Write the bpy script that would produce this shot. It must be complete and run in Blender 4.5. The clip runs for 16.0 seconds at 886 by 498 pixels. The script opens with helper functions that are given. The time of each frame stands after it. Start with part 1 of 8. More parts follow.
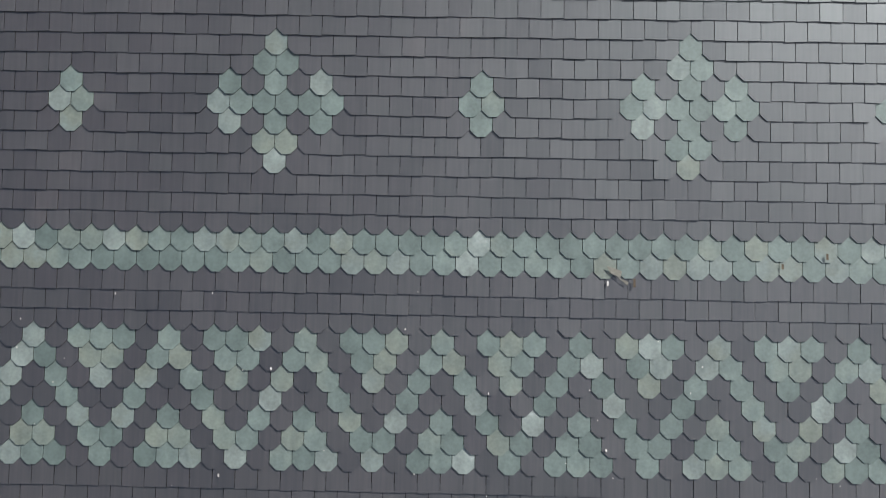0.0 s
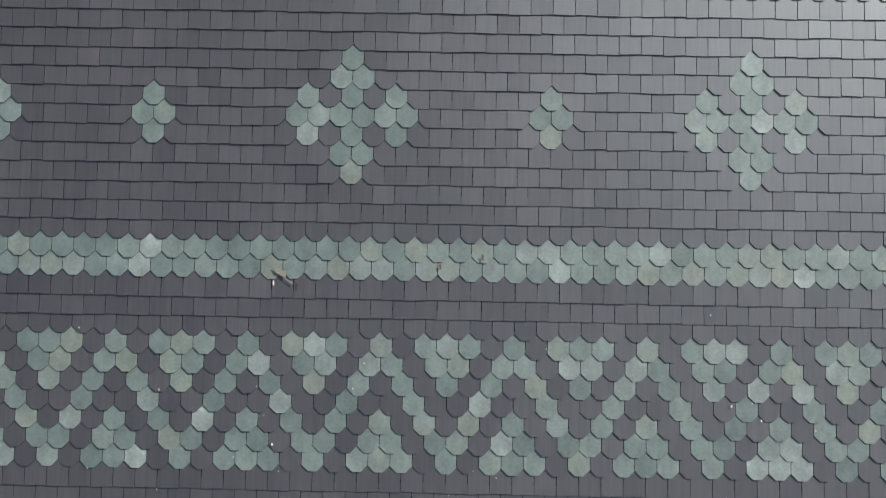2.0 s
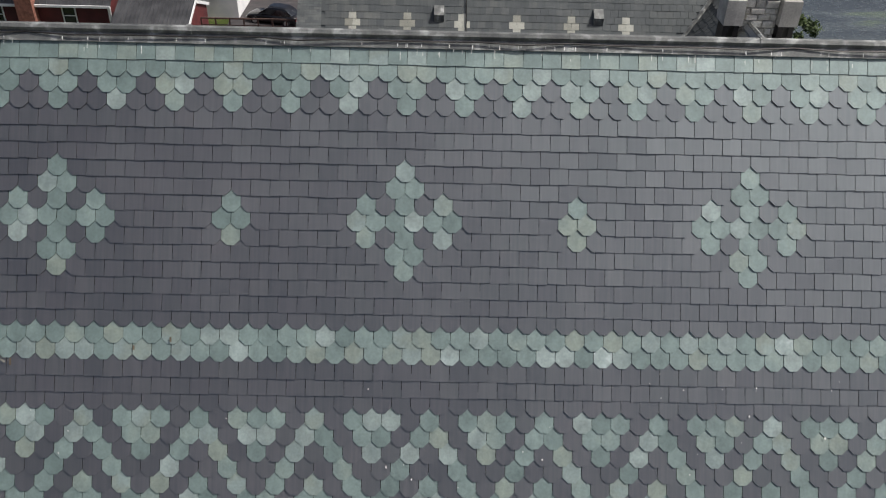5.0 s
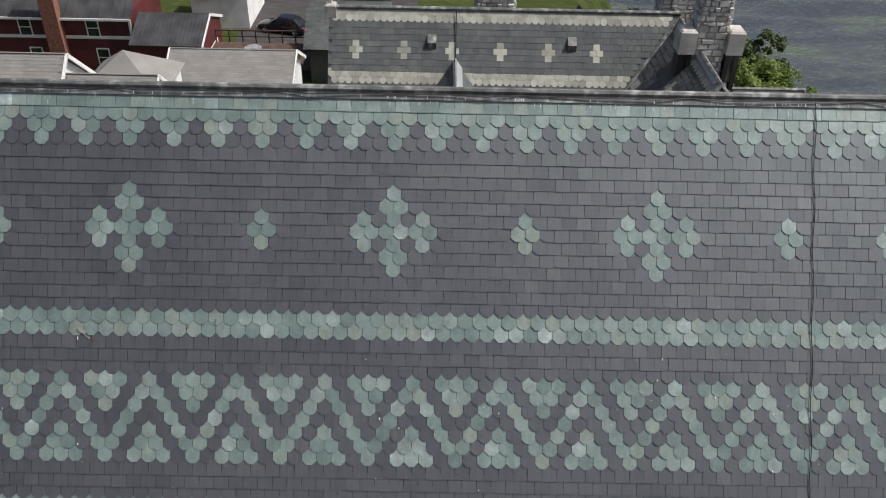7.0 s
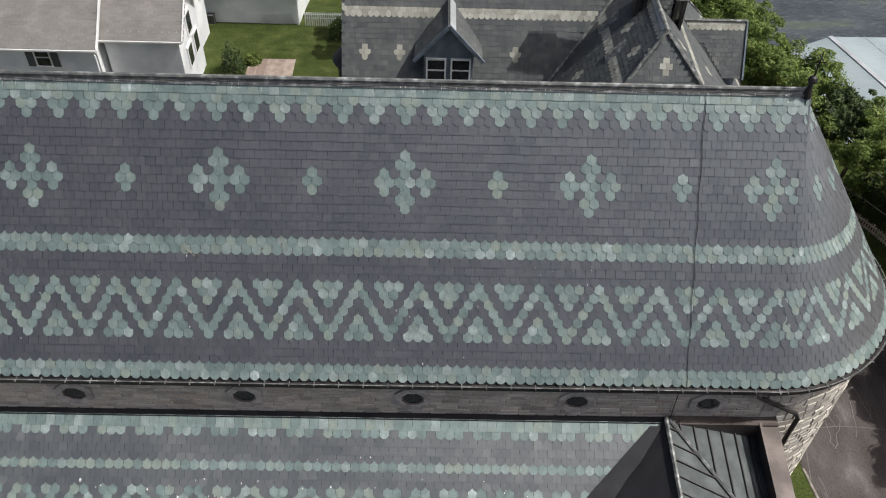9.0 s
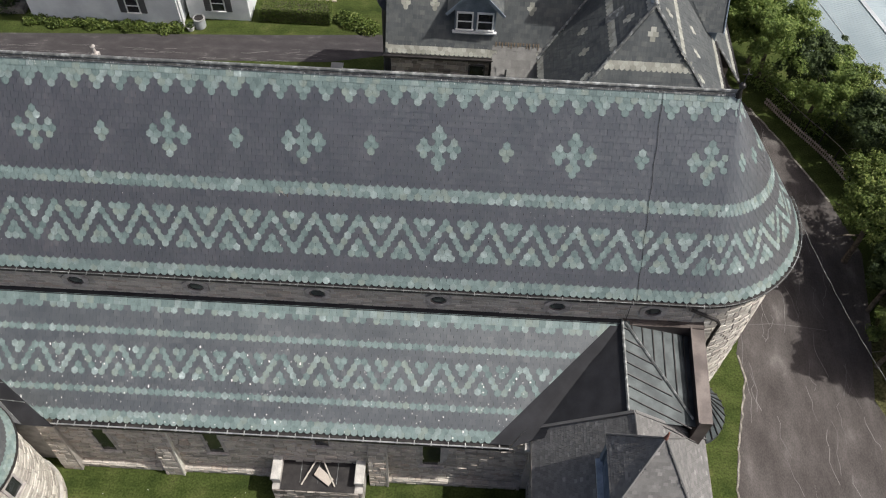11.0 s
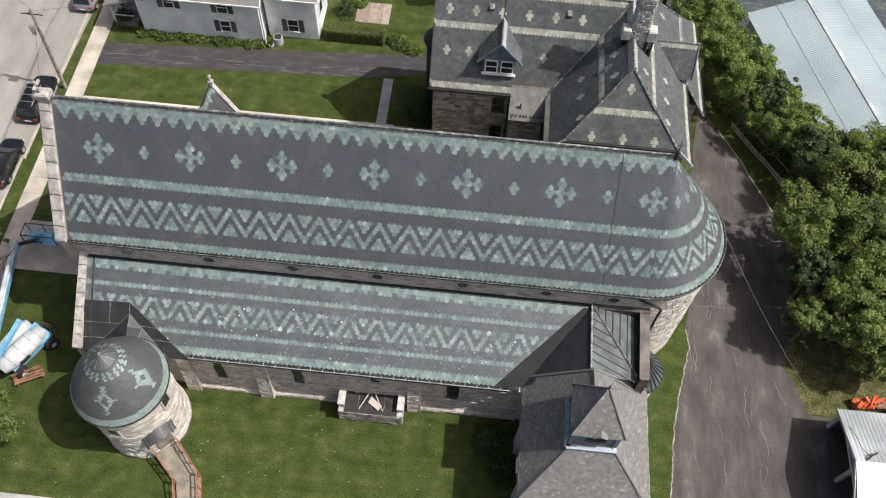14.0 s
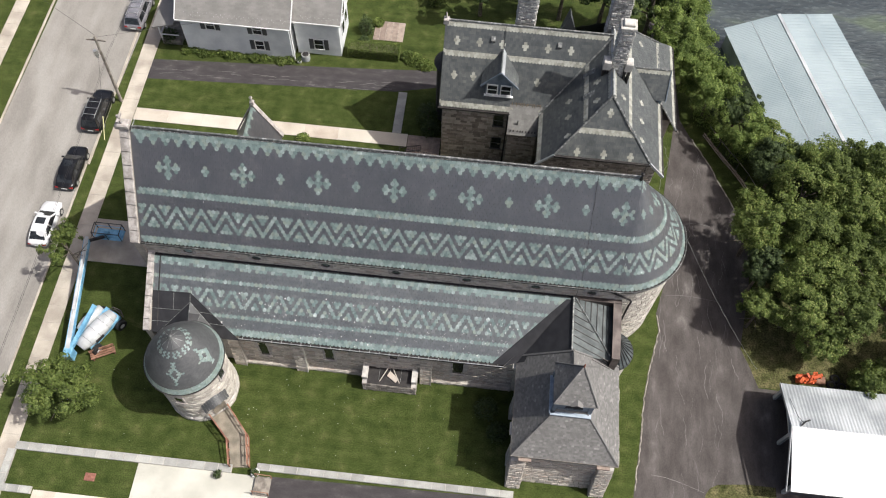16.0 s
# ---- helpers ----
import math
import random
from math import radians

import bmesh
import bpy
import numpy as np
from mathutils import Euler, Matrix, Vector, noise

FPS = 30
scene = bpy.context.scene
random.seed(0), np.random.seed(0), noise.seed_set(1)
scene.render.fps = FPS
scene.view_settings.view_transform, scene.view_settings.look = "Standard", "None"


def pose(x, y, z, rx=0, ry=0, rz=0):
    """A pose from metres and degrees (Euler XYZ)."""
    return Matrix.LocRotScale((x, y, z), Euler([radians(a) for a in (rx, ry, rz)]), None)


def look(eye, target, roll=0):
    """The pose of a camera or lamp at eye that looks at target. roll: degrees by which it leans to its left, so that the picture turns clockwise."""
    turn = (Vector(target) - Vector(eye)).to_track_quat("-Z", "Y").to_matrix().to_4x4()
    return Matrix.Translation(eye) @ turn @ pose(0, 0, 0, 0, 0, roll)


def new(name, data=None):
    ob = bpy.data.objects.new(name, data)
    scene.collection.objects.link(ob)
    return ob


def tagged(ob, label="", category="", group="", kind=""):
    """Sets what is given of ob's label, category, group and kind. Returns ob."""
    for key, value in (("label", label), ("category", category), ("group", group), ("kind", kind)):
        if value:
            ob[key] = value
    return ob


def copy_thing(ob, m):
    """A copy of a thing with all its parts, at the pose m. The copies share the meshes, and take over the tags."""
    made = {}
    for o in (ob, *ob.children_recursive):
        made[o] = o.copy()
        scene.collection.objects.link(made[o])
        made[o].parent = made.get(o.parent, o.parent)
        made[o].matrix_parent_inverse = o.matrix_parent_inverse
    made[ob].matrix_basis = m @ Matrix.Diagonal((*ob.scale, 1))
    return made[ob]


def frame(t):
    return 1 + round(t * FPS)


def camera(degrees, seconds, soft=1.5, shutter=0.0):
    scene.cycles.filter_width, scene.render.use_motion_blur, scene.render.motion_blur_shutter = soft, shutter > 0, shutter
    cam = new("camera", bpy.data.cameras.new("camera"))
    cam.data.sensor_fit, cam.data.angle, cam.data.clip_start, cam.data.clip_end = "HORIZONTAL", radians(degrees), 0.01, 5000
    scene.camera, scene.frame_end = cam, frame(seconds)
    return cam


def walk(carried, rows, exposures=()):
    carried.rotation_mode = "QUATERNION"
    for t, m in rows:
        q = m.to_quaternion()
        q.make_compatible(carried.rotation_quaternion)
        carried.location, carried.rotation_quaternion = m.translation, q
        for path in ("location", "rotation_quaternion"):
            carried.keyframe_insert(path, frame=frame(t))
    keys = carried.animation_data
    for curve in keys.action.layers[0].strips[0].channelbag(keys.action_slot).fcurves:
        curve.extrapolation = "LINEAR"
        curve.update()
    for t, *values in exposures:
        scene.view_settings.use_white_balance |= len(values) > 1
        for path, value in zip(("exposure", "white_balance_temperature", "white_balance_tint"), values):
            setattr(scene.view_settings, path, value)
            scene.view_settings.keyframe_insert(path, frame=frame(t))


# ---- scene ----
# ---- camera ----
cam = camera(55.65, 16.0, soft=1.1)
walk(cam, [
    (0.0, look((13.232, -11.620, 20.641), (13.050, -3.402, 14.946), 0.33)),
    (0.5, look((14.606, -11.744, 20.509), (14.219, -3.460, 14.920), -0.53)),
    (1.0, look((15.685, -11.882, 20.441), (15.324, -3.578, 14.881), -0.47)),
    (1.5, look((16.596, -11.933, 20.609), (16.405, -3.653, 15.005), 0.27)),
    (2.0, look((17.554, -11.982, 20.798), (17.476, -3.678, 15.227), 0.71)),
    (2.5, look((18.514, -12.030, 20.937), (18.546, -3.709, 15.391), 1.13)),
    (3.0, look((19.466, -12.027, 21.067), (19.644, -3.708, 15.521), 1.73)),
    (3.5, look((20.412, -11.995, 21.324), (20.647, -3.702, 15.741), 1.99)),
    (4.0, look((21.122, -12.017, 21.928), (21.362, -3.790, 16.250), 2.01)),
    (4.5, look((21.730, -12.024, 22.548), (21.849, -3.835, 16.809), 1.57)),
    (4.7, look((21.884, -12.153, 22.830), (22.000, -3.992, 17.053), 1.56)),
    (6.8, look((22.521, -15.309, 25.201), (22.579, -7.092, 19.503), 1.43)),
    (7.0, look((22.548, -15.696, 25.673), (22.591, -7.565, 19.853), 1.24)),
    (7.5, look((22.549, -16.685, 26.870), (22.603, -8.842, 20.666), 1.39)),
    (8.0, look((22.529, -17.764, 28.337), (22.604, -10.209, 21.785), 1.51)),
    (8.5, look((22.492, -18.878, 30.121), (22.592, -11.593, 23.271), 1.70)),
    (9.0, look((22.416, -20.004, 32.059), (22.549, -13.004, 24.918), 1.86)),
    (9.5, look((22.424, -21.026, 34.195), (22.551, -14.359, 26.743), 1.87)),
    (10.0, look((22.385, -22.029, 36.444), (22.457, -15.708, 28.695), 1.95)),
    (10.2, look((22.376, -22.394, 37.376), (22.401, -16.228, 29.498), 1.98)),
    (12.3, look((21.733, -26.473, 47.268), (21.632, -21.054, 38.864), 3.33)),
    (12.5, look((21.739, -26.859, 48.206), (21.626, -21.468, 39.784), 3.30)),
    (13.0, look((21.703, -27.768, 50.639), (21.554, -22.472, 42.158), 3.28)),
    (13.5, look((21.721, -28.705, 53.079), (21.518, -23.502, 44.542), 3.29)),
    (14.0, look((21.758, -29.624, 55.576), (21.512, -24.513, 46.985), 3.25)),
    (14.5, look((21.745, -30.521, 58.144), (21.480, -25.497, 49.501), 3.19)),
    (15.0, look((21.763, -31.435, 60.787), (21.490, -26.494, 52.098), 3.18)),
    (15.5, look((21.750, -32.269, 63.390), (21.468, -27.409, 54.655), 3.01)),
    (16.0, look((21.748, -33.031, 65.892), (21.457, -28.243, 57.117), 2.84)),
], exposures=[(0.0, 0.05), (4.7, 0.05), (7.0, 0.04), (10.0, 0.18), (12.5, 0.36), (16.0, 0.42)])

# ---- sky and sun ----
SUN_UP, SUN_SIDE = 56, 4          # degrees above the ground; turn from +X towards -Y
sky = bpy.data.worlds.new("sky")
scene.world = sky
sky.use_nodes = True
tree_nodes = sky.node_tree
sky_tex = tree_nodes.nodes.new("ShaderNodeTexSky")
sky_tex.sky_type, sky_tex.sun_disc = 'NISHITA', False
sky_tex.sun_elevation, sky_tex.sun_rotation = radians(SUN_UP), radians(90 + SUN_SIDE)
sky_tex.air_density, sky_tex.dust_density, sky_tex.ozone_density = 0.5, 5.0, 1.0
tree_nodes.nodes["Background"].inputs[1].default_value = 0.115
tree_nodes.links.new(sky_tex.outputs[0], tree_nodes.nodes["Background"].inputs[0])
sun = new("sun", bpy.data.lights.new("sun", 'SUN'))
sun.data.energy, sun.data.angle, sun.data.color = 3.7, radians(0.6), (1.0, 0.975, 0.93)
su, ss = radians(SUN_UP), radians(SUN_SIDE)
sun.matrix_world = look((80 * math.cos(su) * math.cos(ss), -80 * math.cos(su) * math.sin(ss), 80 * math.sin(su)), (0, 0, 0))


# ---- materials ----
def shade(name, ramp, rough=0.75, metal=0.0, big=2.0, fine=0.06, mottle=0.25, grain=0.3, bump=0.25, piece=0.0, stretch=(1, 1, 1), gloss=0.5, runs=None, ior=1.5, tint=None):
    """A surface whose colour runs through ramp by a broad noise (or, with piece, by a random number for each piece), broken by a fine grain."""
    m = bpy.data.materials.new(name)
    m.use_nodes = True
    nt, nd = m.node_tree, m.node_tree.nodes
    bsdf = nd["Principled BSDF"]
    geo = nd.new("ShaderNodeNewGeometry")
    stretched = nd.new("ShaderNodeVectorMath")
    stretched.operation = 'MULTIPLY'
    stretched.inputs[1].default_value = stretch
    nt.links.new(geo.outputs["Position"], stretched.inputs[0])
    def noise_node(size, detail):
        n = nd.new("ShaderNodeTexNoise")
        n.inputs["Scale"].default_value, n.inputs["Detail"].default_value = 1 / size, detail
        nt.links.new(stretched.outputs[0], n.inputs["Vector"])
        return n.outputs[0]
    def calc(op, a, b):
        n = nd.new("ShaderNodeMath")
        n.operation = op
        for i, v in enumerate((a, b)):
            if isinstance(v, (int, float)):
                n.inputs[i].default_value = v
            else:
                nt.links.new(v, n.inputs[i])
        return n.outputs[0]
    broad, small = noise_node(big, 4), noise_node(fine, 5)
    pick = calc('ADD', calc('MULTIPLY', calc('SUBTRACT', broad, 0.5), 2.2), 0.5)
    if piece:
        info = nd.new("ShaderNodeObjectInfo")
        rnd = calc('FRACT', calc('ADD', info.outputs["Random"], geo.outputs["Random Per Island"]), 0)
        pick = calc('ADD', calc('MULTIPLY', rnd, piece), calc('MULTIPLY', pick, 1 - piece))
    cr = nd.new("ShaderNodeValToRGB")
    el = cr.color_ramp.elements
    el[0].position, el[0].color = ramp[0][0], (*ramp[0][1], 1)
    el[1].position, el[1].color = ramp[-1][0], (*ramp[-1][1], 1)
    for p, c in ramp[1:-1]:
        el.new(p).color = (*c, 1)
    nt.links.new(pick, cr.inputs[0])
    mixed = nd.new("ShaderNodeVectorMath")
    mixed.operation = 'SCALE'
    nt.links.new(cr.outputs[0], mixed.inputs[0])
    f = calc('ADD', calc('MULTIPLY', calc('SUBTRACT', small, 0.5), grain * 2), 1.0)
    f = calc('ADD', f, calc('MULTIPLY', calc('SUBTRACT', broad, 0.5), mottle * 2))
    if runs:
        # long soft marks in one direction: (amount, stretch of the space)
        v = nd.new("ShaderNodeVectorMath")
        v.operation = 'MULTIPLY'
        v.inputs[1].default_value = runs[1]
        nt.links.new(geo.outputs["Position"], v.inputs[0])
        n = nd.new("ShaderNodeTexNoise")
        n.inputs["Scale"].default_value, n.inputs["Detail"].default_value = 1.0, 3
        nt.links.new(v.outputs[0], n.inputs["Vector"])
        f = calc('ADD', f, calc('MULTIPLY', calc('SUBTRACT', n.outputs[0], 0.5), runs[0] * 2))
    f = calc('MAXIMUM', f, 0.15)
    nt.links.new(f, mixed.inputs["Scale"])
    nt.links.new(mixed.outputs[0], bsdf.inputs["Base Color"])
    bsdf.inputs["Metallic"].default_value = metal
    bsdf.inputs["Specular IOR Level"].default_value = gloss
    bsdf.inputs["IOR"].default_value = ior
    if tint:
        bsdf.inputs["Specular Tint"].default_value = (*tint, 1)
    gloss_var = calc('ADD', rough - 0.08, calc('MULTIPLY', small, 0.16))
    if piece and ior > 1.6:
        gloss_var = calc('ADD', gloss_var, calc('MULTIPLY', calc('SUBTRACT', calc('FRACT', calc('MULTIPLY', rnd, 7.3), 0), 0.5), 0.1))
    nt.links.new(gloss_var, bsdf.inputs["Roughness"])
    if bump:
        b = nd.new("ShaderNodeBump")
        b.inputs["Strength"].default_value, b.inputs["Distance"].default_value = bump, fine * 0.4
        nt.links.new(small, b.inputs["Height"])
        nt.links.new(b.outputs[0], bsdf.inputs["Normal"])
    return m


def two(a, b):
    return [(0.25, a), (0.75, b)]


SLATE = shade("dark_slate", [(0.0, (0.0424, 0.038, 0.0398)), (0.3, (0.0509, 0.047, 0.0479)), (0.55, (0.0562, 0.05, 0.052)), (0.8, (0.0615, 0.057, 0.0592)), (0.93, (0.0731, 0.064, 0.0643)), (1.0, (0.0901, 0.083, 0.0847))],
              rough=0.47, big=1.6, fine=0.03, mottle=0.2, grain=0.16, bump=0.05, piece=0.55, stretch=(1, 1, 0.35), gloss=1.0, ior=1.75, runs=(0.5, (22, 0.9, 0.9)), tint=(0.85, 0.985, 1.04))
# Aisle slates: a slightly lighter ramp than the nave's.
AISLESLATE = shade("lighter_dark_slate", [(0.0, (0.046, 0.051, 0.053)), (0.35, (0.058, 0.063, 0.065)), (0.7, (0.07, 0.075, 0.076)), (1.0, (0.106, 0.11, 0.108))],
              rough=0.47, big=1.6, fine=0.03, mottle=0.22, grain=0.22, bump=0.25, piece=0.6, stretch=(1, 1, 0.35), gloss=1.0, ior=1.75, runs=(0.36, (13, 1.2, 1.2)), tint=(0.95, 1.0, 1.01))
GREEN = shade("green_slate", [(0.0, (0.1078, 0.1499, 0.1383)), (0.3, (0.1421, 0.1907, 0.1768)), (0.52, (0.1715, 0.2264, 0.2101)), (0.7, (0.196, 0.2305, 0.1934)), (0.78, (0.1862, 0.2346, 0.2236)), (0.86, (0.2156, 0.2621, 0.2444)), (0.95, (0.2646, 0.3213, 0.3068)), (0.985, (0.4116, 0.4692, 0.4576))],
              rough=0.5, big=0.35, fine=0.04, mottle=0.3, grain=0.34, bump=0.07, piece=0.85, gloss=1.0, ior=1.6, runs=(0.3, (9, 3.5, 3.5)), tint=(0.88, 1.0, 1.02))
CREAM = shade("pale_slate", [(0.0, (0.22, 0.22, 0.185)), (0.5, (0.31, 0.31, 0.265)), (1.0, (0.42, 0.42, 0.37))], rough=0.55, big=0.5, fine=0.04, piece=0.8)
UNDER = shade("felt_and_opening_shade", two((0.02, 0.02, 0.022), (0.03, 0.03, 0.032)), rough=0.9)
DOMESLATE = shade("dome_slate", [(0.0, (0.042, 0.044, 0.046)), (0.5, (0.056, 0.058, 0.06)), (1.0, (0.078, 0.08, 0.082))], rough=0.62, big=1.0, fine=0.03, mottle=0.25, grain=0.25, bump=0.15, piece=0.5, gloss=0.7, ior=1.55)
GREYSLATE = shade("grey_slate", [(0.0, (0.052, 0.0556, 0.0582)), (0.5, (0.0728, 0.0774, 0.0773)), (0.85, (0.0936, 0.097, 0.093)), (1.0, (0.13, 0.1308, 0.121))], rough=0.62, big=1.2, fine=0.03, mottle=0.3, piece=0.65, gloss=0.55, tint=(0.9, 1.0, 1.04), runs=(0.25, (12, 1.2, 1.2)))
SHINGLE = shade("weathered_shingle", [(0.0, (0.12, 0.117, 0.112)), (0.5, (0.15, 0.146, 0.14)), (0.88, (0.18, 0.175, 0.168)), (1.0, (0.29, 0.282, 0.27))], rough=0.85, big=0.8, fine=0.03, mottle=0.12, piece=0.88)
BROWNSHINGLE = shade("brown_shingle", [(0.0, (0.1767, 0.1701, 0.1602)), (0.5, (0.212, 0.2043, 0.1922)), (1.0, (0.2511, 0.2412, 0.2278))], rough=0.9, big=1.5, fine=0.04, mottle=0.15, piece=0.5)
LEAD = shade("lead_flashing", [(0.2, (0.11, 0.115, 0.113)), (0.6, (0.17, 0.175, 0.168)), (0.85, (0.33, 0.34, 0.33))], rough=0.55, big=0.25, fine=0.03, metal=0.3, mottle=0.3)
DARKMETAL = shade("dark_metal", two((0.03, 0.028, 0.028), (0.055, 0.05, 0.048)), rough=0.5, metal=0.5, big=0.8, fine=0.05)
BRONZE = shade("bronze_metal", two((0.075, 0.06, 0.055), (0.12, 0.1, 0.09)), rough=0.5, metal=0.4, big=0.8, fine=0.05)
SEAM = shade("seam_metal", two((0.042, 0.051, 0.053), (0.078, 0.092, 0.092)), rough=0.62, metal=0.2, big=0.7, fine=0.05)
DARKSEAM = shade("dark_ribbed_metal", two((0.045, 0.046, 0.049), (0.07, 0.071, 0.074)), rough=0.5, metal=0.1, big=0.9, fine=0.05, gloss=0.4)
STEEL = shade("galvanised_steel", two((0.4, 0.4, 0.39), (0.6, 0.6, 0.58)), rough=0.45, metal=0.7, big=0.4)
STONE = shade("grey_rubble_stone", [(0.0, (0.26, 0.235, 0.205)), (0.3, (0.41, 0.375, 0.325)), (0.7, (0.52, 0.475, 0.415)), (0.88, (0.39, 0.325, 0.27)), (1.0, (0.64, 0.595, 0.53))], rough=0.9, big=0.5, fine=0.05, grain=0.4, bump=0.6, piece=0.85)
PALESTONE = shade("pale_rubble_stone", [(0.0, (0.3, 0.27, 0.24)), (0.4, (0.43, 0.4, 0.35)), (0.8, (0.53, 0.5, 0.44)), (1.0, (0.62, 0.59, 0.53))], rough=0.9, big=0.5, fine=0.05, grain=0.4, bump=0.6, piece=0.85)
DARKSTONE = shade("brown_rubble_stone", [(0.0, (0.17, 0.148, 0.13)), (0.5, (0.3, 0.265, 0.23)), (1.0, (0.5, 0.45, 0.4))], rough=0.9, big=0.5, fine=0.05, grain=0.4, bump=0.6, piece=0.85)
CHIMSTONE = shade("grey_chimney_stone", [(0.0, (0.3, 0.29, 0.27)), (0.5, (0.46, 0.45, 0.42)), (1.0, (0.62, 0.61, 0.58))], rough=0.9, big=0.3, fine=0.05, grain=0.5, bump=0.8, piece=0.7)
MORTAR = shade("mortar", two((0.36, 0.34, 0.31), (0.46, 0.435, 0.4)), rough=0.95, big=0.6)
DRESSED = shade("dressed_stone", two((0.3, 0.275, 0.255), (0.42, 0.39, 0.365)), rough=0.85, big=0.4, fine=0.05, mottle=0.3)
GLASS = shade("dark_glass", two((0.012, 0.014, 0.016), (0.03, 0.033, 0.036)), rough=0.12, big=0.6, bump=0)
GRASS = shade("grass", [(0.0, (0.0307, 0.0454, 0.012)), (0.35, (0.0423, 0.0583, 0.015)), (0.7, (0.0529, 0.068, 0.019)), (1.0, (0.0794, 0.0864, 0.03))], rough=0.95, big=1.1, fine=0.1, mottle=0.14, grain=1.0, bump=0.3, gloss=0.1, runs=(0.3, (0.3, 2.0, 1)))
DRYGRASS = shade("dry_grass", [(0.1, (0.05, 0.057, 0.02)), (0.6, (0.085, 0.083, 0.036)), (1.0, (0.13, 0.115, 0.06))], rough=0.95, big=0.9, fine=0.14, mottle=0.4, grain=1.4, bump=1.0, gloss=0.1)
ASPHALT = shade("old_asphalt", [(0.0, (0.062, 0.054, 0.05)), (0.5, (0.075, 0.066, 0.062)), (0.8, (0.088, 0.079, 0.074)), (1.0, (0.13, 0.118, 0.111))], rough=0.9, big=1.3, fine=0.05, mottle=0.32, grain=0.6, bump=0.25, stretch=(1, 0.5, 1), gloss=0.3, runs=(0.3, (2.2, 0.35, 1)))
NEWASPHALT = shade("dark_asphalt", [(0.1, (0.036, 0.032, 0.033)), (0.6, (0.046, 0.041, 0.042)), (0.85, (0.058, 0.052, 0.052)), (1.0, (0.115, 0.105, 0.1))], rough=0.9, big=0.8, fine=0.06, mottle=0.15, grain=0.6, stretch=(0.6, 1.4, 1), runs=(0.18, (0.5, 2.5, 1)))
ROADTOP = shade("pale_road", two((0.225, 0.21, 0.188), (0.28, 0.265, 0.24)), rough=0.9, big=2.5, fine=0.07, mottle=0.2, stretch=(1, 0.3, 1))
CONCRETE = shade("concrete", two((0.34, 0.3, 0.25), (0.45, 0.405, 0.34)), rough=0.9, big=2.0, fine=0.06, mottle=0.2)
GREYCONC = shade("grey_concrete", [(0.1, (0.24, 0.24, 0.225)), (0.5, (0.31, 0.31, 0.29)), (0.9, (0.38, 0.378, 0.35))], rough=0.9, big=0.9, fine=0.06, mottle=0.2, piece=0.6)
CRACK = shade("crack_filler", two((0.13, 0.123, 0.118), (0.2, 0.19, 0.18)), rough=0.9)
WHITE = shade("white_paint", two((0.68, 0.69, 0.69), (0.78, 0.78, 0.77)), rough=0.6, big=1.5, mottle=0.1, grain=0.08)
SIDING = shade("white_siding", two((0.66, 0.68, 0.7), (0.76, 0.78, 0.79)), rough=0.6, big=1.5, mottle=0.1, grain=0.08)
BLUEPAINT = shade("grey_blue_paint", two((0.11, 0.145, 0.18), (0.16, 0.195, 0.235)), rough=0.6, big=0.7, mottle=0.2)
# Red is darkened so that the colour carries the shade on the walls.
REDPAINT = shade("shaded_red_paint", two((0.075, 0.013, 0.014), (0.11, 0.02, 0.02)), rough=0.7, big=1.5)
BRICK = shade("red_brick", [(0.0, (0.17, 0.07, 0.05)), (1.0, (0.3, 0.13, 0.095))], rough=0.9, big=0.2, fine=0.06)
SHUTTER = shade("grey_shutter", two((0.06, 0.06, 0.065), (0.09, 0.09, 0.095)), rough=0.6)
BLUEMETAL = shade("pale_blue_steel", two((0.215, 0.27, 0.29), (0.262, 0.317, 0.335)), rough=0.6, big=6.0, mottle=0.06, grain=0.12, bump=0.0)
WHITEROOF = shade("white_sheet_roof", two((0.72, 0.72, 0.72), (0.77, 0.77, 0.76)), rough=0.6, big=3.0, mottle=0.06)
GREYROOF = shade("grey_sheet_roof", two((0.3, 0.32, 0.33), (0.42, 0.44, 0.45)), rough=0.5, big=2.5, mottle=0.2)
WOOD = shade("brown_wood", two((0.16, 0.08, 0.05), (0.26, 0.14, 0.09)), rough=0.7, big=0.4, fine=0.03)
DARKWOOD = shade("dark_brown_wood", two((0.06, 0.035, 0.028), (0.1, 0.06, 0.048)), rough=0.75, big=0.4, fine=0.03)
GREYWOOD = shade("weathered_wood", two((0.16, 0.14, 0.12), (0.26, 0.235, 0.2)), rough=0.85, big=0.5, fine=0.03)
PALEWOOD = shade("pale_weathered_wood", two((0.3, 0.25, 0.22), (0.42, 0.36, 0.32)), rough=0.85, big=0.5, fine=0.03)
DECK = shade("ramp_boards", two((0.17, 0.15, 0.115), (0.23, 0.2, 0.155)), rough=0.85, big=0.7)
REDSTAIN = shade("red_stain", two((0.19, 0.085, 0.055), (0.28, 0.14, 0.09)), rough=0.7, big=0.5)
BARK = shade("bark", two((0.07, 0.055, 0.042), (0.13, 0.11, 0.085)), rough=0.95, big=0.2, fine=0.03, bump=0.6)
LEAF = shade("leaves", [(0.0, (0.0469, 0.0748, 0.016)), (0.4, (0.0897, 0.1267, 0.0283)), (0.8, (0.1396, 0.1786, 0.0451)), (1.0, (0.2344, 0.2551, 0.0887))], rough=0.6, big=1.2, fine=0.1, mottle=0.3, piece=0.7, bump=0, gloss=0.3)
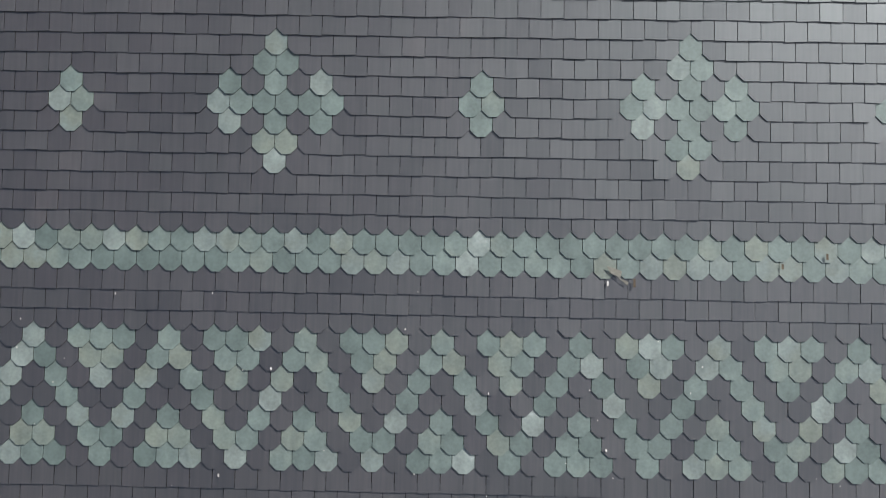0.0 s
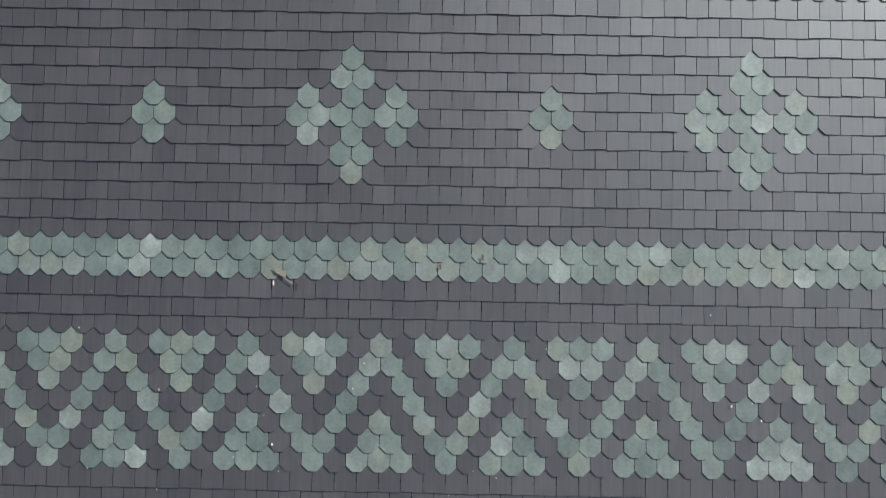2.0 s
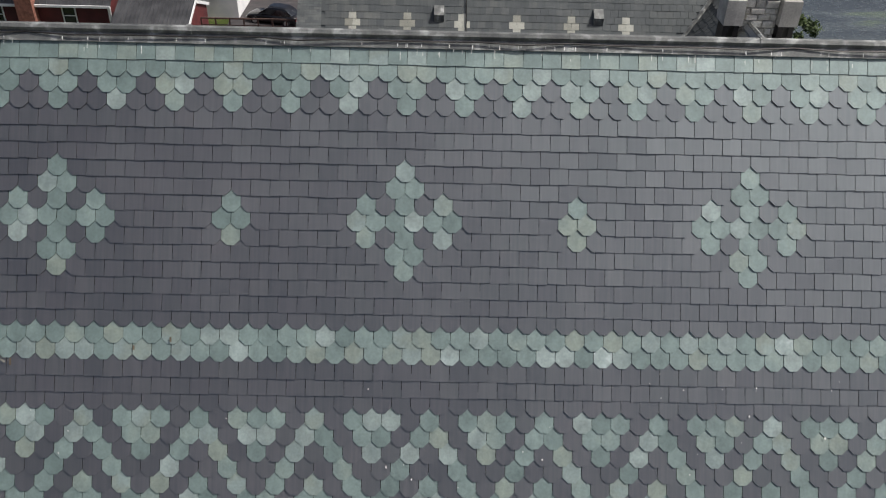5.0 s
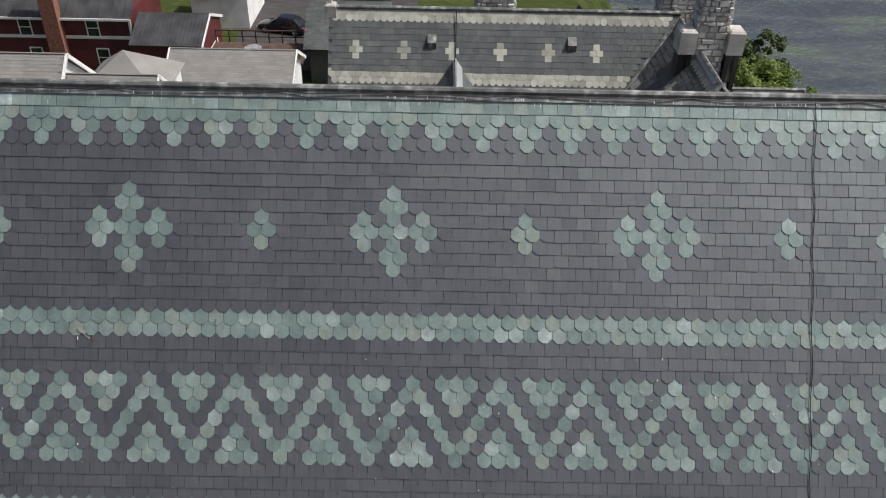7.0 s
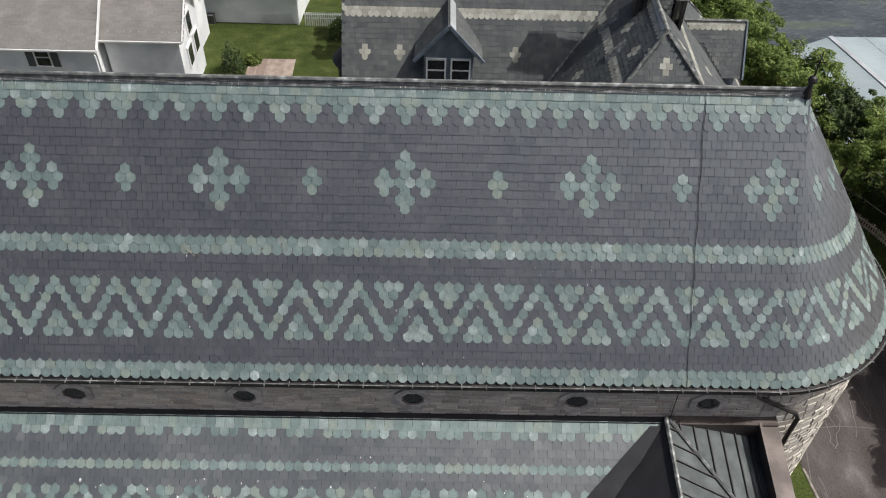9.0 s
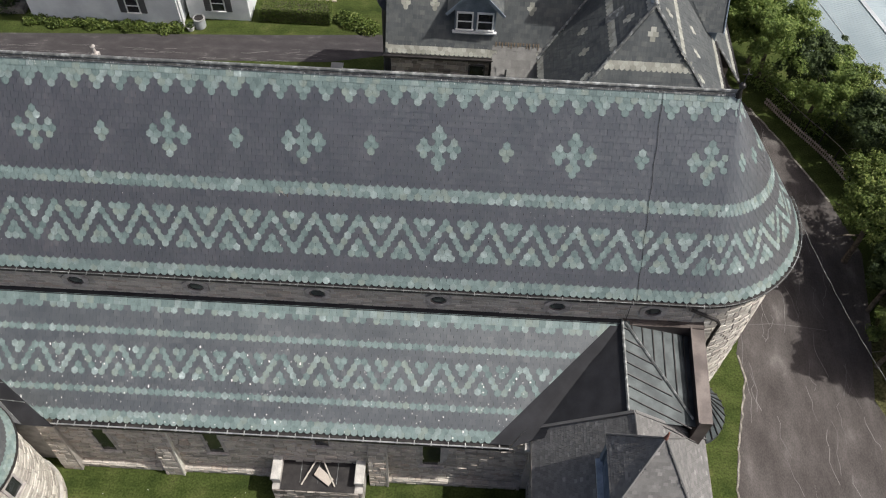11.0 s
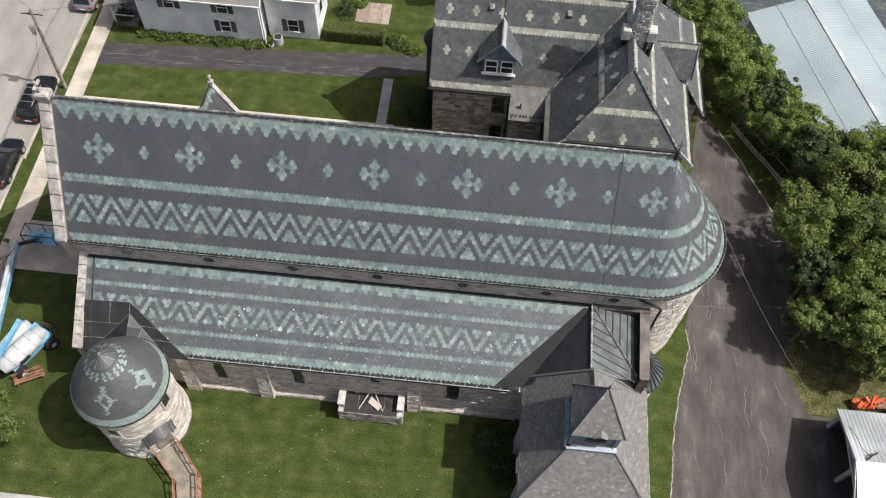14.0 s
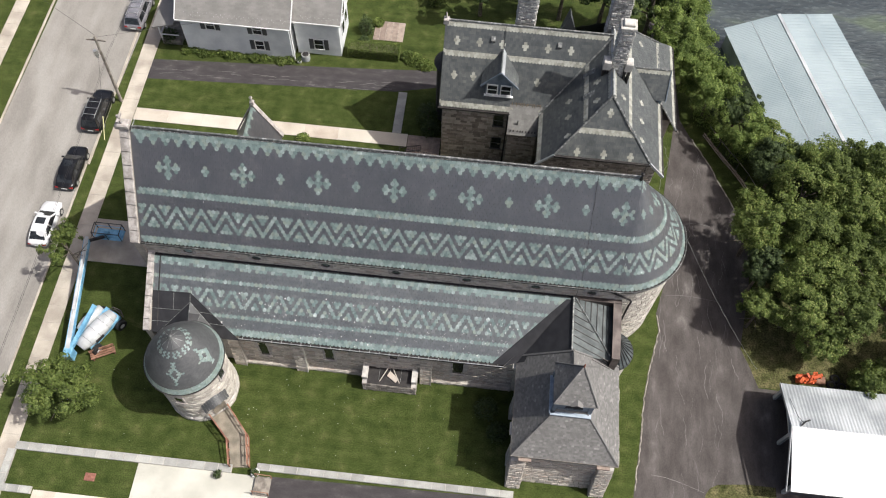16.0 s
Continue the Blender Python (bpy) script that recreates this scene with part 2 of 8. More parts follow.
LEAFBRIGHT = shade("bright_leaves", [(0.0, (0.0579, 0.0924, 0.0189)), (0.5, (0.1198, 0.1679, 0.0355)), (1.0, (0.2548, 0.2834, 0.0901))], rough=0.6, big=1.2, fine=0.1, mottle=0.3, piece=0.7, bump=0, gloss=0.3)
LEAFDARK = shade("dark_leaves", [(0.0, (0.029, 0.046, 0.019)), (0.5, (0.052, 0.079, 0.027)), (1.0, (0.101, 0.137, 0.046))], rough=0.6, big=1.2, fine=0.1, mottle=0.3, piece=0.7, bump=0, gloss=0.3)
WATER = shade("river_water", [(0.3, (0.0435, 0.054, 0.057)), (0.62, (0.0623, 0.075, 0.075)), (0.8, (0.0725, 0.093, 0.063))], rough=0.26, big=5.0, fine=0.6, mottle=0.35, grain=0.5, bump=0.5, stretch=(0.5, 1.5, 1), gloss=0.7)
BLACKPAINT = shade("black_car_paint", two((0.008, 0.008, 0.009), (0.014, 0.014, 0.015)), rough=0.18, big=1.0, bump=0, grain=0.05)
WHITECAR = shade("white_car_paint", two((0.62, 0.62, 0.62), (0.68, 0.68, 0.68)), rough=0.2, big=1.0, bump=0, grain=0.05, mottle=0.05)
SILVERCAR = shade("silver_car_paint", two((0.3, 0.29, 0.31), (0.36, 0.35, 0.37)), rough=0.25, big=1.0, bump=0, grain=0.05, metal=0.5)
RUBBER = shade("rubber", two((0.012, 0.012, 0.012), (0.022, 0.022, 0.022)), rough=0.8)
LIFTBLUE = shade("sky_blue_paint", two((0.13, 0.32, 0.48), (0.2, 0.42, 0.58)), rough=0.4, big=0.6, bump=0.1)
LIFTWHITE = shade("lift_white_paint", two((0.44, 0.455, 0.46), (0.52, 0.53, 0.535)), rough=0.35, big=0.8, bump=0.05, grain=0.06)
ORANGE = shade("orange_paint", two((0.5, 0.09, 0.03), (0.65, 0.14, 0.05)), rough=0.6, big=0.4)
LAMPRED = shade("red_lens", two((0.25, 0.01, 0.01), (0.35, 0.02, 0.02)), rough=0.2, bump=0)
LAMPCLEAR = shade("clear_lens", two((0.6, 0.6, 0.6), (0.7, 0.7, 0.7)), rough=0.15, bump=0)
GUARD = shade("pale_yellow_plastic", two((0.62, 0.58, 0.3), (0.7, 0.66, 0.36)), rough=0.5, big=0.5, mottle=0.1)
DROPPING = shade("white_droppings", two((0.6, 0.6, 0.57), (0.75, 0.75, 0.72)), rough=0.9)
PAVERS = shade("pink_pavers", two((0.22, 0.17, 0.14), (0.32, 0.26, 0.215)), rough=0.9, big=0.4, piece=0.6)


# ---- mesh helpers ----
class Solid:
    """Collects vertices and faces of one mesh."""
    def __init__(self):
        self.v, self.f = [], []

    def face(self, pts):
        n = len(self.v)
        self.v += [tuple(p) for p in pts]
        self.f.append(tuple(range(n, n + len(pts))))

    def hull(self, low, high, caps=True):
        """Joins two outlines of equally many points by side faces, with caps."""
        n, k = len(self.v), len(low)
        self.v += [tuple(p) for p in low] + [tuple(p) for p in high]
        self.f += [(n + i, n + (i + 1) % k, n + k + (i + 1) % k, n + k + i) for i in range(k)]
        if caps:
            self.f += [tuple(range(n + k - 1, n - 1, -1)), tuple(range(n + k, n + 2 * k))]

    def box(self, x0, x1, y0, y1, z0, z1, edge=0.0):
        """A box, its upper edges chamfered by edge."""
        q = lambda a, z: [(x0 + a, y0 + a, z), (x1 - a, y0 + a, z), (x1 - a, y1 - a, z), (x0 + a, y1 - a, z)]
        if edge:
            self.hull(q(0, z0), q(0, z1 - edge), False)
            self.hull(q(0, z1 - edge), q(edge, z1), False)
            self.face(q(edge, z1))
            self.face(q(0, z0)[::-1])
        else:
            self.hull(q(0, z0), q(0, z1))

    def obox(self, m, sx, sy, sz):
        """A box of that size, centred on the pose m."""
        q = lambda z: [m @ Vector((a * sx / 2, b * sy / 2, z)) for a, b in ((-1, -1), (1, -1), (1, 1), (-1, 1))]
        self.hull(q(-sz / 2), q(sz / 2))

    def bar(self, a, b, w, h=None, up=(0, 0, 1)):
        """A straight square bar from a to b."""
        a, b = Vector(a), Vector(b)
        d = (b - a).normalized()
        s = d.cross(Vector(up))
        s = s.normalized() if s.length > 1e-4 else Vector((1, 0, 0))
        t = s.cross(d)
        h = h or w
        ring = lambda p: [p + s * (i * w / 2) + t * (j * h / 2) for i, j in ((-1, -1), (1, -1), (1, 1), (-1, 1))]
        self.hull(ring(a), ring(b))

    def tube(self, pts, radii, n=8):
        """A tapered round tube along points."""
        pts = [Vector(p) for p in pts]
        rings = []
        for i, p in enumerate(pts):
            d = (pts[min(i + 1, len(pts) - 1)] - pts[max(i - 1, 0)]).normalized()
            s = d.cross(Vector((0.31, 0.17, 0.93)))
            s = s.normalized() if s.length > 1e-3 else Vector((1, 0, 0))
            t = s.cross(d)
            r = radii[i] if hasattr(radii, "__len__") else radii
            rings.append([p + (s * math.cos(2 * math.pi * k / n) + t * math.sin(2 * math.pi * k / n)) * r for k in range(n)])
        base = len(self.v)
        self.v += [tuple(p) for r in rings for p in r]
        for j in range(len(rings) - 1):
            self.f += [(base + j * n + k, base + j * n + (k + 1) % n, base + (j + 1) * n + (k + 1) % n, base + (j + 1) * n + k) for k in range(n)]
        self.f += [tuple(range(base + n - 1, base - 1, -1)), tuple(range(base + (len(rings) - 1) * n, base + len(rings) * n))]

    def lathe(self, cx, cy, prof, n=40, a0=0.0, a1=2 * math.pi):
        """A turned form from (radius, height) pairs, round a vertical axis."""
        full = abs(a1 - a0 - 2 * math.pi) < 1e-6
        k = n if full else n + 1
        base = len(self.v)
        for r, z in prof:
            self.v += [(cx + r * math.cos(a0 + (a1 - a0) * i / n), cy + r * math.sin(a0 + (a1 - a0) * i / n), z) for i in range(k)]
        for j in range(len(prof) - 1):
            for i in range(n):
                a, b = base + j * k + i, base + j * k + (i + 1) % k
                self.f.append((a, b, b + k, a + k))

    def mesh(self, name, material, smooth=False):
        me = bpy.data.meshes.new(name)
        me.from_pydata(self.v, [], self.f)
        me.materials.append(material)
        if smooth:
            me.shade_smooth()
        me.update()
        return me


def thing(name, label, category, group=""):
    return tagged(new(name), label, category, group)


def part(name, solid, material, parent=None, label="", kind="", smooth=False):
    ob = new(name, solid.mesh(name, material, smooth))
    ob.parent = parent
    return tagged(ob, label, kind=kind)


def setting(name, solid, material, label, category):
    return tagged(new(name, solid.mesh(name, material)), label, category, kind="structure")


def sheet(pts, z, thick=0.0):
    """A flat outline at height z, with a rim that goes down by thick."""
    s = Solid()
    if thick:
        s.hull([(x, y, z - thick) for x, y in pts], [(x, y, z) for x, y in pts])
    else:
        s.face([(x, y, z) for x, y in pts])
    return s


def rnd(a, b):
    return random.uniform(a, b)

# Black sheet colour; also carries shade on the transept, wall foot and bay.
BITUMEN_AND_SHADE = shade("black_sheet_and_shade", two((0.016, 0.016, 0.018), (0.025, 0.025, 0.028)), rough=0.6, big=0.8, fine=0.06, gloss=0.45)
PALESLAB = shade("pale_weathered_slab", two((0.42, 0.4, 0.37), (0.52, 0.5, 0.46)), rough=0.85, big=0.5, fine=0.06)
SILL = shade("pale_blue_paint", two((0.3, 0.36, 0.42), (0.4, 0.46, 0.52)), rough=0.6, big=0.7, mottle=0.2)
CRUMBLE = shade("crumbling_edge", two((0.16, 0.15, 0.12), (0.3, 0.28, 0.24)), rough=0.95, big=0.3, fine=0.05)
BAYSLATE = shade("pale_worn_slate", [(0.0, (0.15, 0.147, 0.138)), (1.0, (0.23, 0.226, 0.213))], rough=0.8, big=0.5, fine=0.04, piece=0.6)
PALECONC = shade("pale_concrete", [(0.1, (0.4, 0.335, 0.275)), (0.3, (0.48, 0.43, 0.36)), (0.6, (0.53, 0.49, 0.415)), (0.9, (0.57, 0.53, 0.455))], rough=0.9, big=2.0, fine=0.06, mottle=0.2, piece=0.75)
TERRACE = shade("pale_terrace_concrete", two((0.43, 0.42, 0.365), (0.5, 0.49, 0.43)), rough=0.9, big=2.5, fine=0.05, mottle=0.15, grain=0.4)
RUST = shade("rust_stain", two((0.1, 0.075, 0.05), (0.15, 0.12, 0.085)), rough=0.8, big=0.1, fine=0.02)
LEAFLIGHT = shade("light_leaves", [(0.0, (0.0775, 0.1299, 0.0282)), (0.5, (0.1573, 0.2228, 0.0538)), (1.0, (0.3146, 0.3749, 0.1121))], rough=0.6, big=1.2, fine=0.1, mottle=0.3, piece=0.7, bump=0, gloss=0.3)


def thin(m, share):
    """Lets a share of the light through, as leaves do."""
    nt, nd = m.node_tree, m.node_tree.nodes
    bsdf, out = nd["Principled BSDF"], nd["Material Output"]
    through_leaf, mix = nd.new("ShaderNodeBsdfTranslucent"), nd.new("ShaderNodeMixShader")
    nt.links.new(bsdf.inputs["Base Color"].links[0].from_socket, through_leaf.inputs["Color"])
    mix.inputs[0].default_value = share
    nt.links.new(bsdf.outputs[0], mix.inputs[1])
    nt.links.new(through_leaf.outputs[0], mix.inputs[2])
    nt.links.new(mix.outputs[0], out.inputs["Surface"])


for m in (LEAF, LEAFBRIGHT, LEAFDARK, LEAFLIGHT):
    thin(m, 0.42 if m is LEAFLIGHT else 0.24)


# ---- ground, roads and paths ----
def land(x, y):
    """Height of the ground: level round the church, falling to the river in the north."""
    def fall(table):
        for (y0, z0), (y1, z1) in zip(table, table[1:]):
            if y <= y1:
                return z0 + (z1 - z0) * max(y - y0, 0) / (y1 - y0)
        return table[-1][1]
    bank = min(max((x - 44) * 2.2, 0), 13.5)
    west, east = fall(((30, 0), (34, -.4), (37, -.9), (43, -2.2), (66, -2.6), (90, -8))), fall(((32 - bank, 0), (37 - bank, -7.6), (60, -8)))
    f = min(max((x - 36) / 8, 0), 1)
    return west * (1 - f) + east * f


s = Solid()
xs = [-900, -300, -120, -60, -30, 0, 20, 36, 38, 40, 42, 44, 45, 46, 47, 48, 49, 50, 52, 56, 60, 64, 90, 150, 300, 900]
ys = [-900, -300, -100, -40, 0, 15, 18, 20, 22, 24, 26, 28, 30, 32, 33, 34, 35, 36, 37, 39, 41, 43, 46, 52, 60, 100, 300, 900]
s.v = [(x, y, land(x, y)) for y in ys for x in xs]
s.f = [(j * len(xs) + i, j * len(xs) + i + 1, (j + 1) * len(xs) + i + 1, (j + 1) * len(xs) + i) for j in range(len(ys) - 1) for i in range(len(xs) - 1)]
setting("ground", s, GRASS, "mown green lawn with worn yellowish patches", "lawn")
setting("water", sheet([(37, 19), (900, 19), (900, 900), (-900, 900), (-900, 120), (-30, 90), (20, 66), (33, 47)], -6.75), WATER, "grey rippled river water beside the bank", "river")
setting("road", sheet([(-24.0, -300), (-14.55, -300), (-14.4, 10), (-13.6, 36), (-23.7, 36), (-24.0, 10)], 0.012), ROADTOP, "pale worn street surface with tyre tracks", "road")
setting("driveway", sheet([(40.6, 19.2), (39, 8), (39.4, 2.1), (38.5, -1.3), (38.7, -2.9), (37.9, -6.1), (37.4, -8.7), (36.95, -13.4), (36.5, -17), (36, -60), (60, -60), (60, -7.4), (46.9, -7.1), (46.35, -5.4), (45.7, -3.7), (46.4, 0), (47.2, 6), (46.1, 9.9), (45.6, 11.0), (44.8, 12.6), (43.9, 14.8), (42.9, 16.7), (42.1, 18.1), (41.2, 20), (40.5, 34), (38, 34)], 0.016),
        ASPHALT, "worn grey-brown asphalt driveway with cracks", "driveway")
setting("house_driveway", sheet([(-12.4, 18.7), (13, 20.1), (17.5, 21.2), (17.5, 23.3), (9, 22.6), (-12.4, 21.2)], 0.014), NEWASPHALT, "dark asphalt driveway with a lighter worn end", "driveway")
# Dark sheet over the grass; the shadow on the yard is in its colour.
s = Solid()
yx, yy = [4.5, 8, 12, 16, 20], [47.6, 52, 57, 62, 66]
s.v = [(x, y, land(x, y) + .05) for y in yy for x in yx]
s.f = [(j * 5 + i, j * 5 + i + 1, j * 5 + i + 6, j * 5 + i + 5) for j in range(4) for i in range(4)]
setting("yard", s, NEWASPHALT, "dark asphalt yard behind the houses, its shadow in the colour", "yard")
setting("parking_lot", sheet([(8.5, -60), (36, -60), (36.2, -20), (27, -18.3), (8.5, -18.65)], 0.02), NEWASPHALT, "dark asphalt parking area below the lawn", "parking lot")
setting("lawn_patch", sheet([(41.9, -17.4), (42.1, -16.3), (42.45, -15.8), (43.1, -15.45), (45.3, -15.2), (47.6, -15.2), (47.6, -26), (42, -26)], 0.03), DRYGRASS, "patch of dry grass beside the driveway", "lawn")
setting("dirt_bank", sheet([(46.85, -7), (46.3, -5.4), (45.6, -3.7), (46.3, 0), (48.4, 5), (62, 5), (62, -7.2)], 0.02), DRYGRASS, "dry yellow grass under the trees", "lawn")


def slab_walk(name, label, x0, x1, y0, y1, step, along_x, material, top=0.05, gap=0.02):
    """A path of separate slabs on a thin bed."""
    bed = Solid()
    bed.box(x0, x1, y0, y1, -0.02, top - 0.015)
    walkway = setting(name, bed, MORTAR, label, "path")
    length = (x1 - x0) if along_x else (y1 - y0)
    n = max(1, round(length / step))
    w = length / n
    s = Solid()
    a, b = (w / 2 - gap / 2, (y1 - y0) / 2) if along_x else ((x1 - x0) / 2, w / 2 - gap / 2)
    s.box(-a, a, -b, b, 0, 0.04, 0.008)
    me = s.mesh("slab", material)
    for i in range(n):
        ob = new("slab", me)
        ob.parent = walkway
        c = (i + 0.5) * w
        ob.location = (x0 + c, (y0 + y1) / 2, top - 0.03) if along_x else ((x0 + x1) / 2, y0 + c, top - 0.03)
        ob.rotation_euler = (rnd(-.002, .002), rnd(-.002, .002), 0)


slab_walk("pavement_street", "pale concrete pavement slabs beside the street", -13.25, -11.75, -40, 40, 1.6, False, CONCRETE)
slab_walk("pavement_far", "pale concrete pavement across the street", -28.0, -26.6, 8, 40, 1.6, False, CONCRETE)
slab_walk("walk_north", "pale concrete walk slabs along the church", -11.7, 14.9, 13.6, 15.05, 3.3, True, PALECONC)
slab_walk("walk_front", "shaded concrete walk to the church front", -11.7, -3.2, -1.9, 2.4, 2.1, True, CONCRETE)
slab_walk("path_garden", "narrow grey stepping slabs in the lawn", 13.35, 14.2, 15.1, 20.1, 0.85, False, GREYCONC)
slab_walk("walk_lower", "pale concrete pavement below the lawn", -9.4, -2.1, -24, -21.6, 1.8, True, PALECONC)
slab_walk("terrace", "pale concrete forecourt slabs beside the parking area", -2.0, 8.45, -40, -18.72, 10.6, False, TERRACE, 0.045)
slab_walk("entrance_paving", "brownish paving beside the rectory door", 14.95, 18.1, 9.5, 15.0, 1.5, False, PAVERS, 0.04)
slab_walk("patio", "square patio of pinkish pavers in the lawn", 9.8, 12.9, 26.6, 29.2, 0.6, True, PAVERS, 0.04)
slab_walk("garden_border", "low grey stone coping along the lawn edge", -11.8, 5.3, -18.72, -18.1, 1.05, True, GREYCONC, 0.2, 0.05)
slab_walk("garden_border_east", "low grey stone coping above the parking area", 7.2, 27.2, -18.3, -17.75, 1.05, True, GREYCONC, 0.2, 0.05)
slab_walk("garden_border_corner", "low grey stone coping round the lawn corner", -12.3, -11.7, -21.6, -18.72, 1.0, False, GREYCONC, 0.2, 0.05)
slab_walk("garden_border_low", "low grey stone coping of the lower lawn", -12.3, -9.5, -21.95, -21.4, 0.9, True, GREYCONC, 0.2, 0.05)
s = Solid()
for x0, x1, y0, y1 in ((-14.58, -14.42, -60, 8), (-14.42, -14.2, 8, 30), (-24.2, -24.0, -60, 36)):
    s.box(x0, x1, y0, y1, -0.05, 0.11, 0.02)
setting("kerb", s, CONCRETE, "low concrete kerb along the street", "kerb")


def streak(pts, w, z=0.022):
    s = Solid()
    for a, b in zip(pts, pts[1:]):
        d = Vector((b[0] - a[0], b[1] - a[1]))
        n = Vector((-d.y, d.x)).normalized() * w / 2
        s.face([(a[0] - n.x, a[1] - n.y, z), (b[0] - n.x, b[1] - n.y, z), (b[0] + n.x, b[1] + n.y, z), (a[0] + n.x, a[1] + n.y, z)])
    return s


s = Solid()
for pts, w in (([(39.4, 0.6), (40.8, 0.75), (42.0, 0.7), (43.9, 0.5)], 0.035), ([(37.9, -15.25), (39.0, -15.35), (39.9, -15.55), (40.9, -15.85), (41.95, -16.2)], 0.03), ([(41.0, 8.0), (42.2, 8.3), (43.6, 8.1)], 0.05)):
    t = streak(pts, w)
    n = len(s.v)
    s.v += t.v
    s.f += [tuple(i + n for i in f) for f in t.f]
for k in range(64):
    x, y = rnd(38.6, 45), rnd(-17, 17)
    pts = [(x, y)]
    for j in range(5):
        pts.append((pts[-1][0] + rnd(-.22, .22), pts[-1][1] - rnd(.2, .7)))
    t = streak(pts, rnd(.012, .03))
    n = len(s.v)
    s.v += t.v
    s.f += [tuple(i + n for i in f) for f in t.f]
setting("trim_cracks", s, CRACK, "pale sealed cracks in the asphalt", "crack")
edge = [(38.6, -1.4), (38.78, -2.9), (37.95, -6.1), (37.45, -8.7), (37.0, -13.4), (36.55, -17.0)]
pts = []
random.seed(3)
for a, b in zip(edge, edge[1:]):
    n = max(2, int(math.hypot(b[0] - a[0], b[1] - a[1]) / .35))
    pts += [(a[0] + (b[0] - a[0]) * k / n + rnd(-.07, .07), a[1] + (b[1] - a[1]) * k / n) for k in range(n)]
s = streak(pts, 0.09, 0.03)
far_edge = [(46.1, 9.9), (45.6, 11.0), (44.8, 12.6), (43.9, 14.8), (42.9, 16.7), (42.1, 18.1)]
t = streak([(x + rnd(-.06, .06), y) for a, b in zip(far_edge, far_edge[1:]) for x, y in [(a[0] + (b[0] - a[0]) * k / 5, a[1] + (b[1] - a[1]) * k / 5) for k in range(5)]], 0.13, 0.03)
n = len(s.v)
s.v += t.v
s.f += [tuple(i + n for i in f) for f in t.f]
setting("trim_edge", s, CRUMBLE, "pale crumbling edge of the driveway", "edging")

s = Solid()
random.seed(23)
for k in range(34):
    x, y = rnd(-11.5, 12), rnd(-.75, .75)
    pts = [(x, y)]
    for j in range(random.choice((3, 4, 6))):
        pts.append((pts[-1][0] + rnd(.15, .5), pts[-1][1] + rnd(-.09, .09)))
    t = streak([(px, 20.15 + .047 * px + py * .9) for px, py in pts], rnd(.012, .035), 0.02)
    n = len(s.v)
    s.v += t.v
    s.f += [tuple(i + n for i in f) for f in t.f]
setting("trim_scuffs", s, CRACK, "pale worn scuffs along the dark driveway", "scuff")

# small white flowers in the lawn
s = Solid()
random.seed(17)
for k in range(110):
    x, y = (rnd(5, 25), rnd(-17.4, -10.2)) if k < 85 else (rnd(-11, 1), rnd(-21, -9))
    r = rnd(.012, .026)
    s.face([(x + r * math.cos(t), y + r * math.sin(t) * rnd(.6, 1.2), .05) for t in [j * math.pi / 2.5 for j in range(5)]])
tagged(new("daisy_flower", s.mesh("daisy_flower", DROPPING)), "tiny white daisy flowers scattered in the lawn", "flowers", kind="stuff")

# ---- the church ----
church = thing("church", "grey stone church with a patterned dark and green slate roof", "church")
SW, E, THETA, RIDGE = 0.30, 0.25946, radians(55.666), 18.164   # slate width, course height, pitch, top of the slating
CT, ST = math.cos(THETA), math.sin(THETA)
ROWS, U0, U1, APX = 34, -8.3, 110.2, 33.06
HALF, EAVE = ROWS * E * CT, RIDGE - ROWS * E * ST
HEXROWS = {1, 2, 3, 16, 17, 18, 21, 22, 23, 24, 25, 26, 27, 28, 31, 32, 33}
ZIG = {22: (-1, 0, 1, 3), 23: (-.5, .5, 2.5, 3.5), 24: (0, 2, 4), 25: (1.5, 4.5), 26: (1, 5, 3), 27: (.5, 5.5, 2.5, 3.5), 28: (0, 2, 3, 4)}
CROSS = {7: (0,), 8: (.5,), 9: (0, 2), 10: (.5, 1.5, 2.5), 11: (0, 2), 12: (.5,), 13: (0,)}
DIAMOND = {9: (0,), 10: (.5,), 11: (0,)}


def near_multiple(u, period, offsets):
    d = u % period
    return any(abs(d - o % period) < 0.26 or abs(d - o % period - period) < 0.26 or abs(d - o % period + period) < 0.26 for o in offsets)


def nave_green(r, u):
    """Whether the nave's slate in course r, at u slate widths, is a green one."""
    if r in (0, 1, 17, 18, 32, 33):
        return True
    if r == 2:
        return near_multiple(u, 3, (.5, -.5))
    if r == 3:
        return near_multiple(u, 3, (0,))
    if r in ZIG:
        return near_multiple(u + 1.5, 6, ZIG[r])
    d = (u + 9) % 18 - 9
    if r in CROSS and any(abs(abs(d) - o) < 0.26 for o in CROSS[r]):
        return True
    d = u % 18 - 9
    return r in DIAMOND and any(abs(abs(d) - o) < 0.26 for o in DIAMOND[r])


def slate_outline(e, cl, cr, top=0.45):
    """Outline of one slate: across in slate widths, down in metres from the top of its course; clipped lower corners."""
    k, c, g = 0.30, 0.34 * e, 0.485
    pts = [(-g, -top * e), (g, -top * e)]
    pts += [(g, e - c), (g - k, e)] if cr else [(g, e)]
    pts += [(-g + k, e), (-g, e - c)] if cl else [(-g, e)]
    return pts


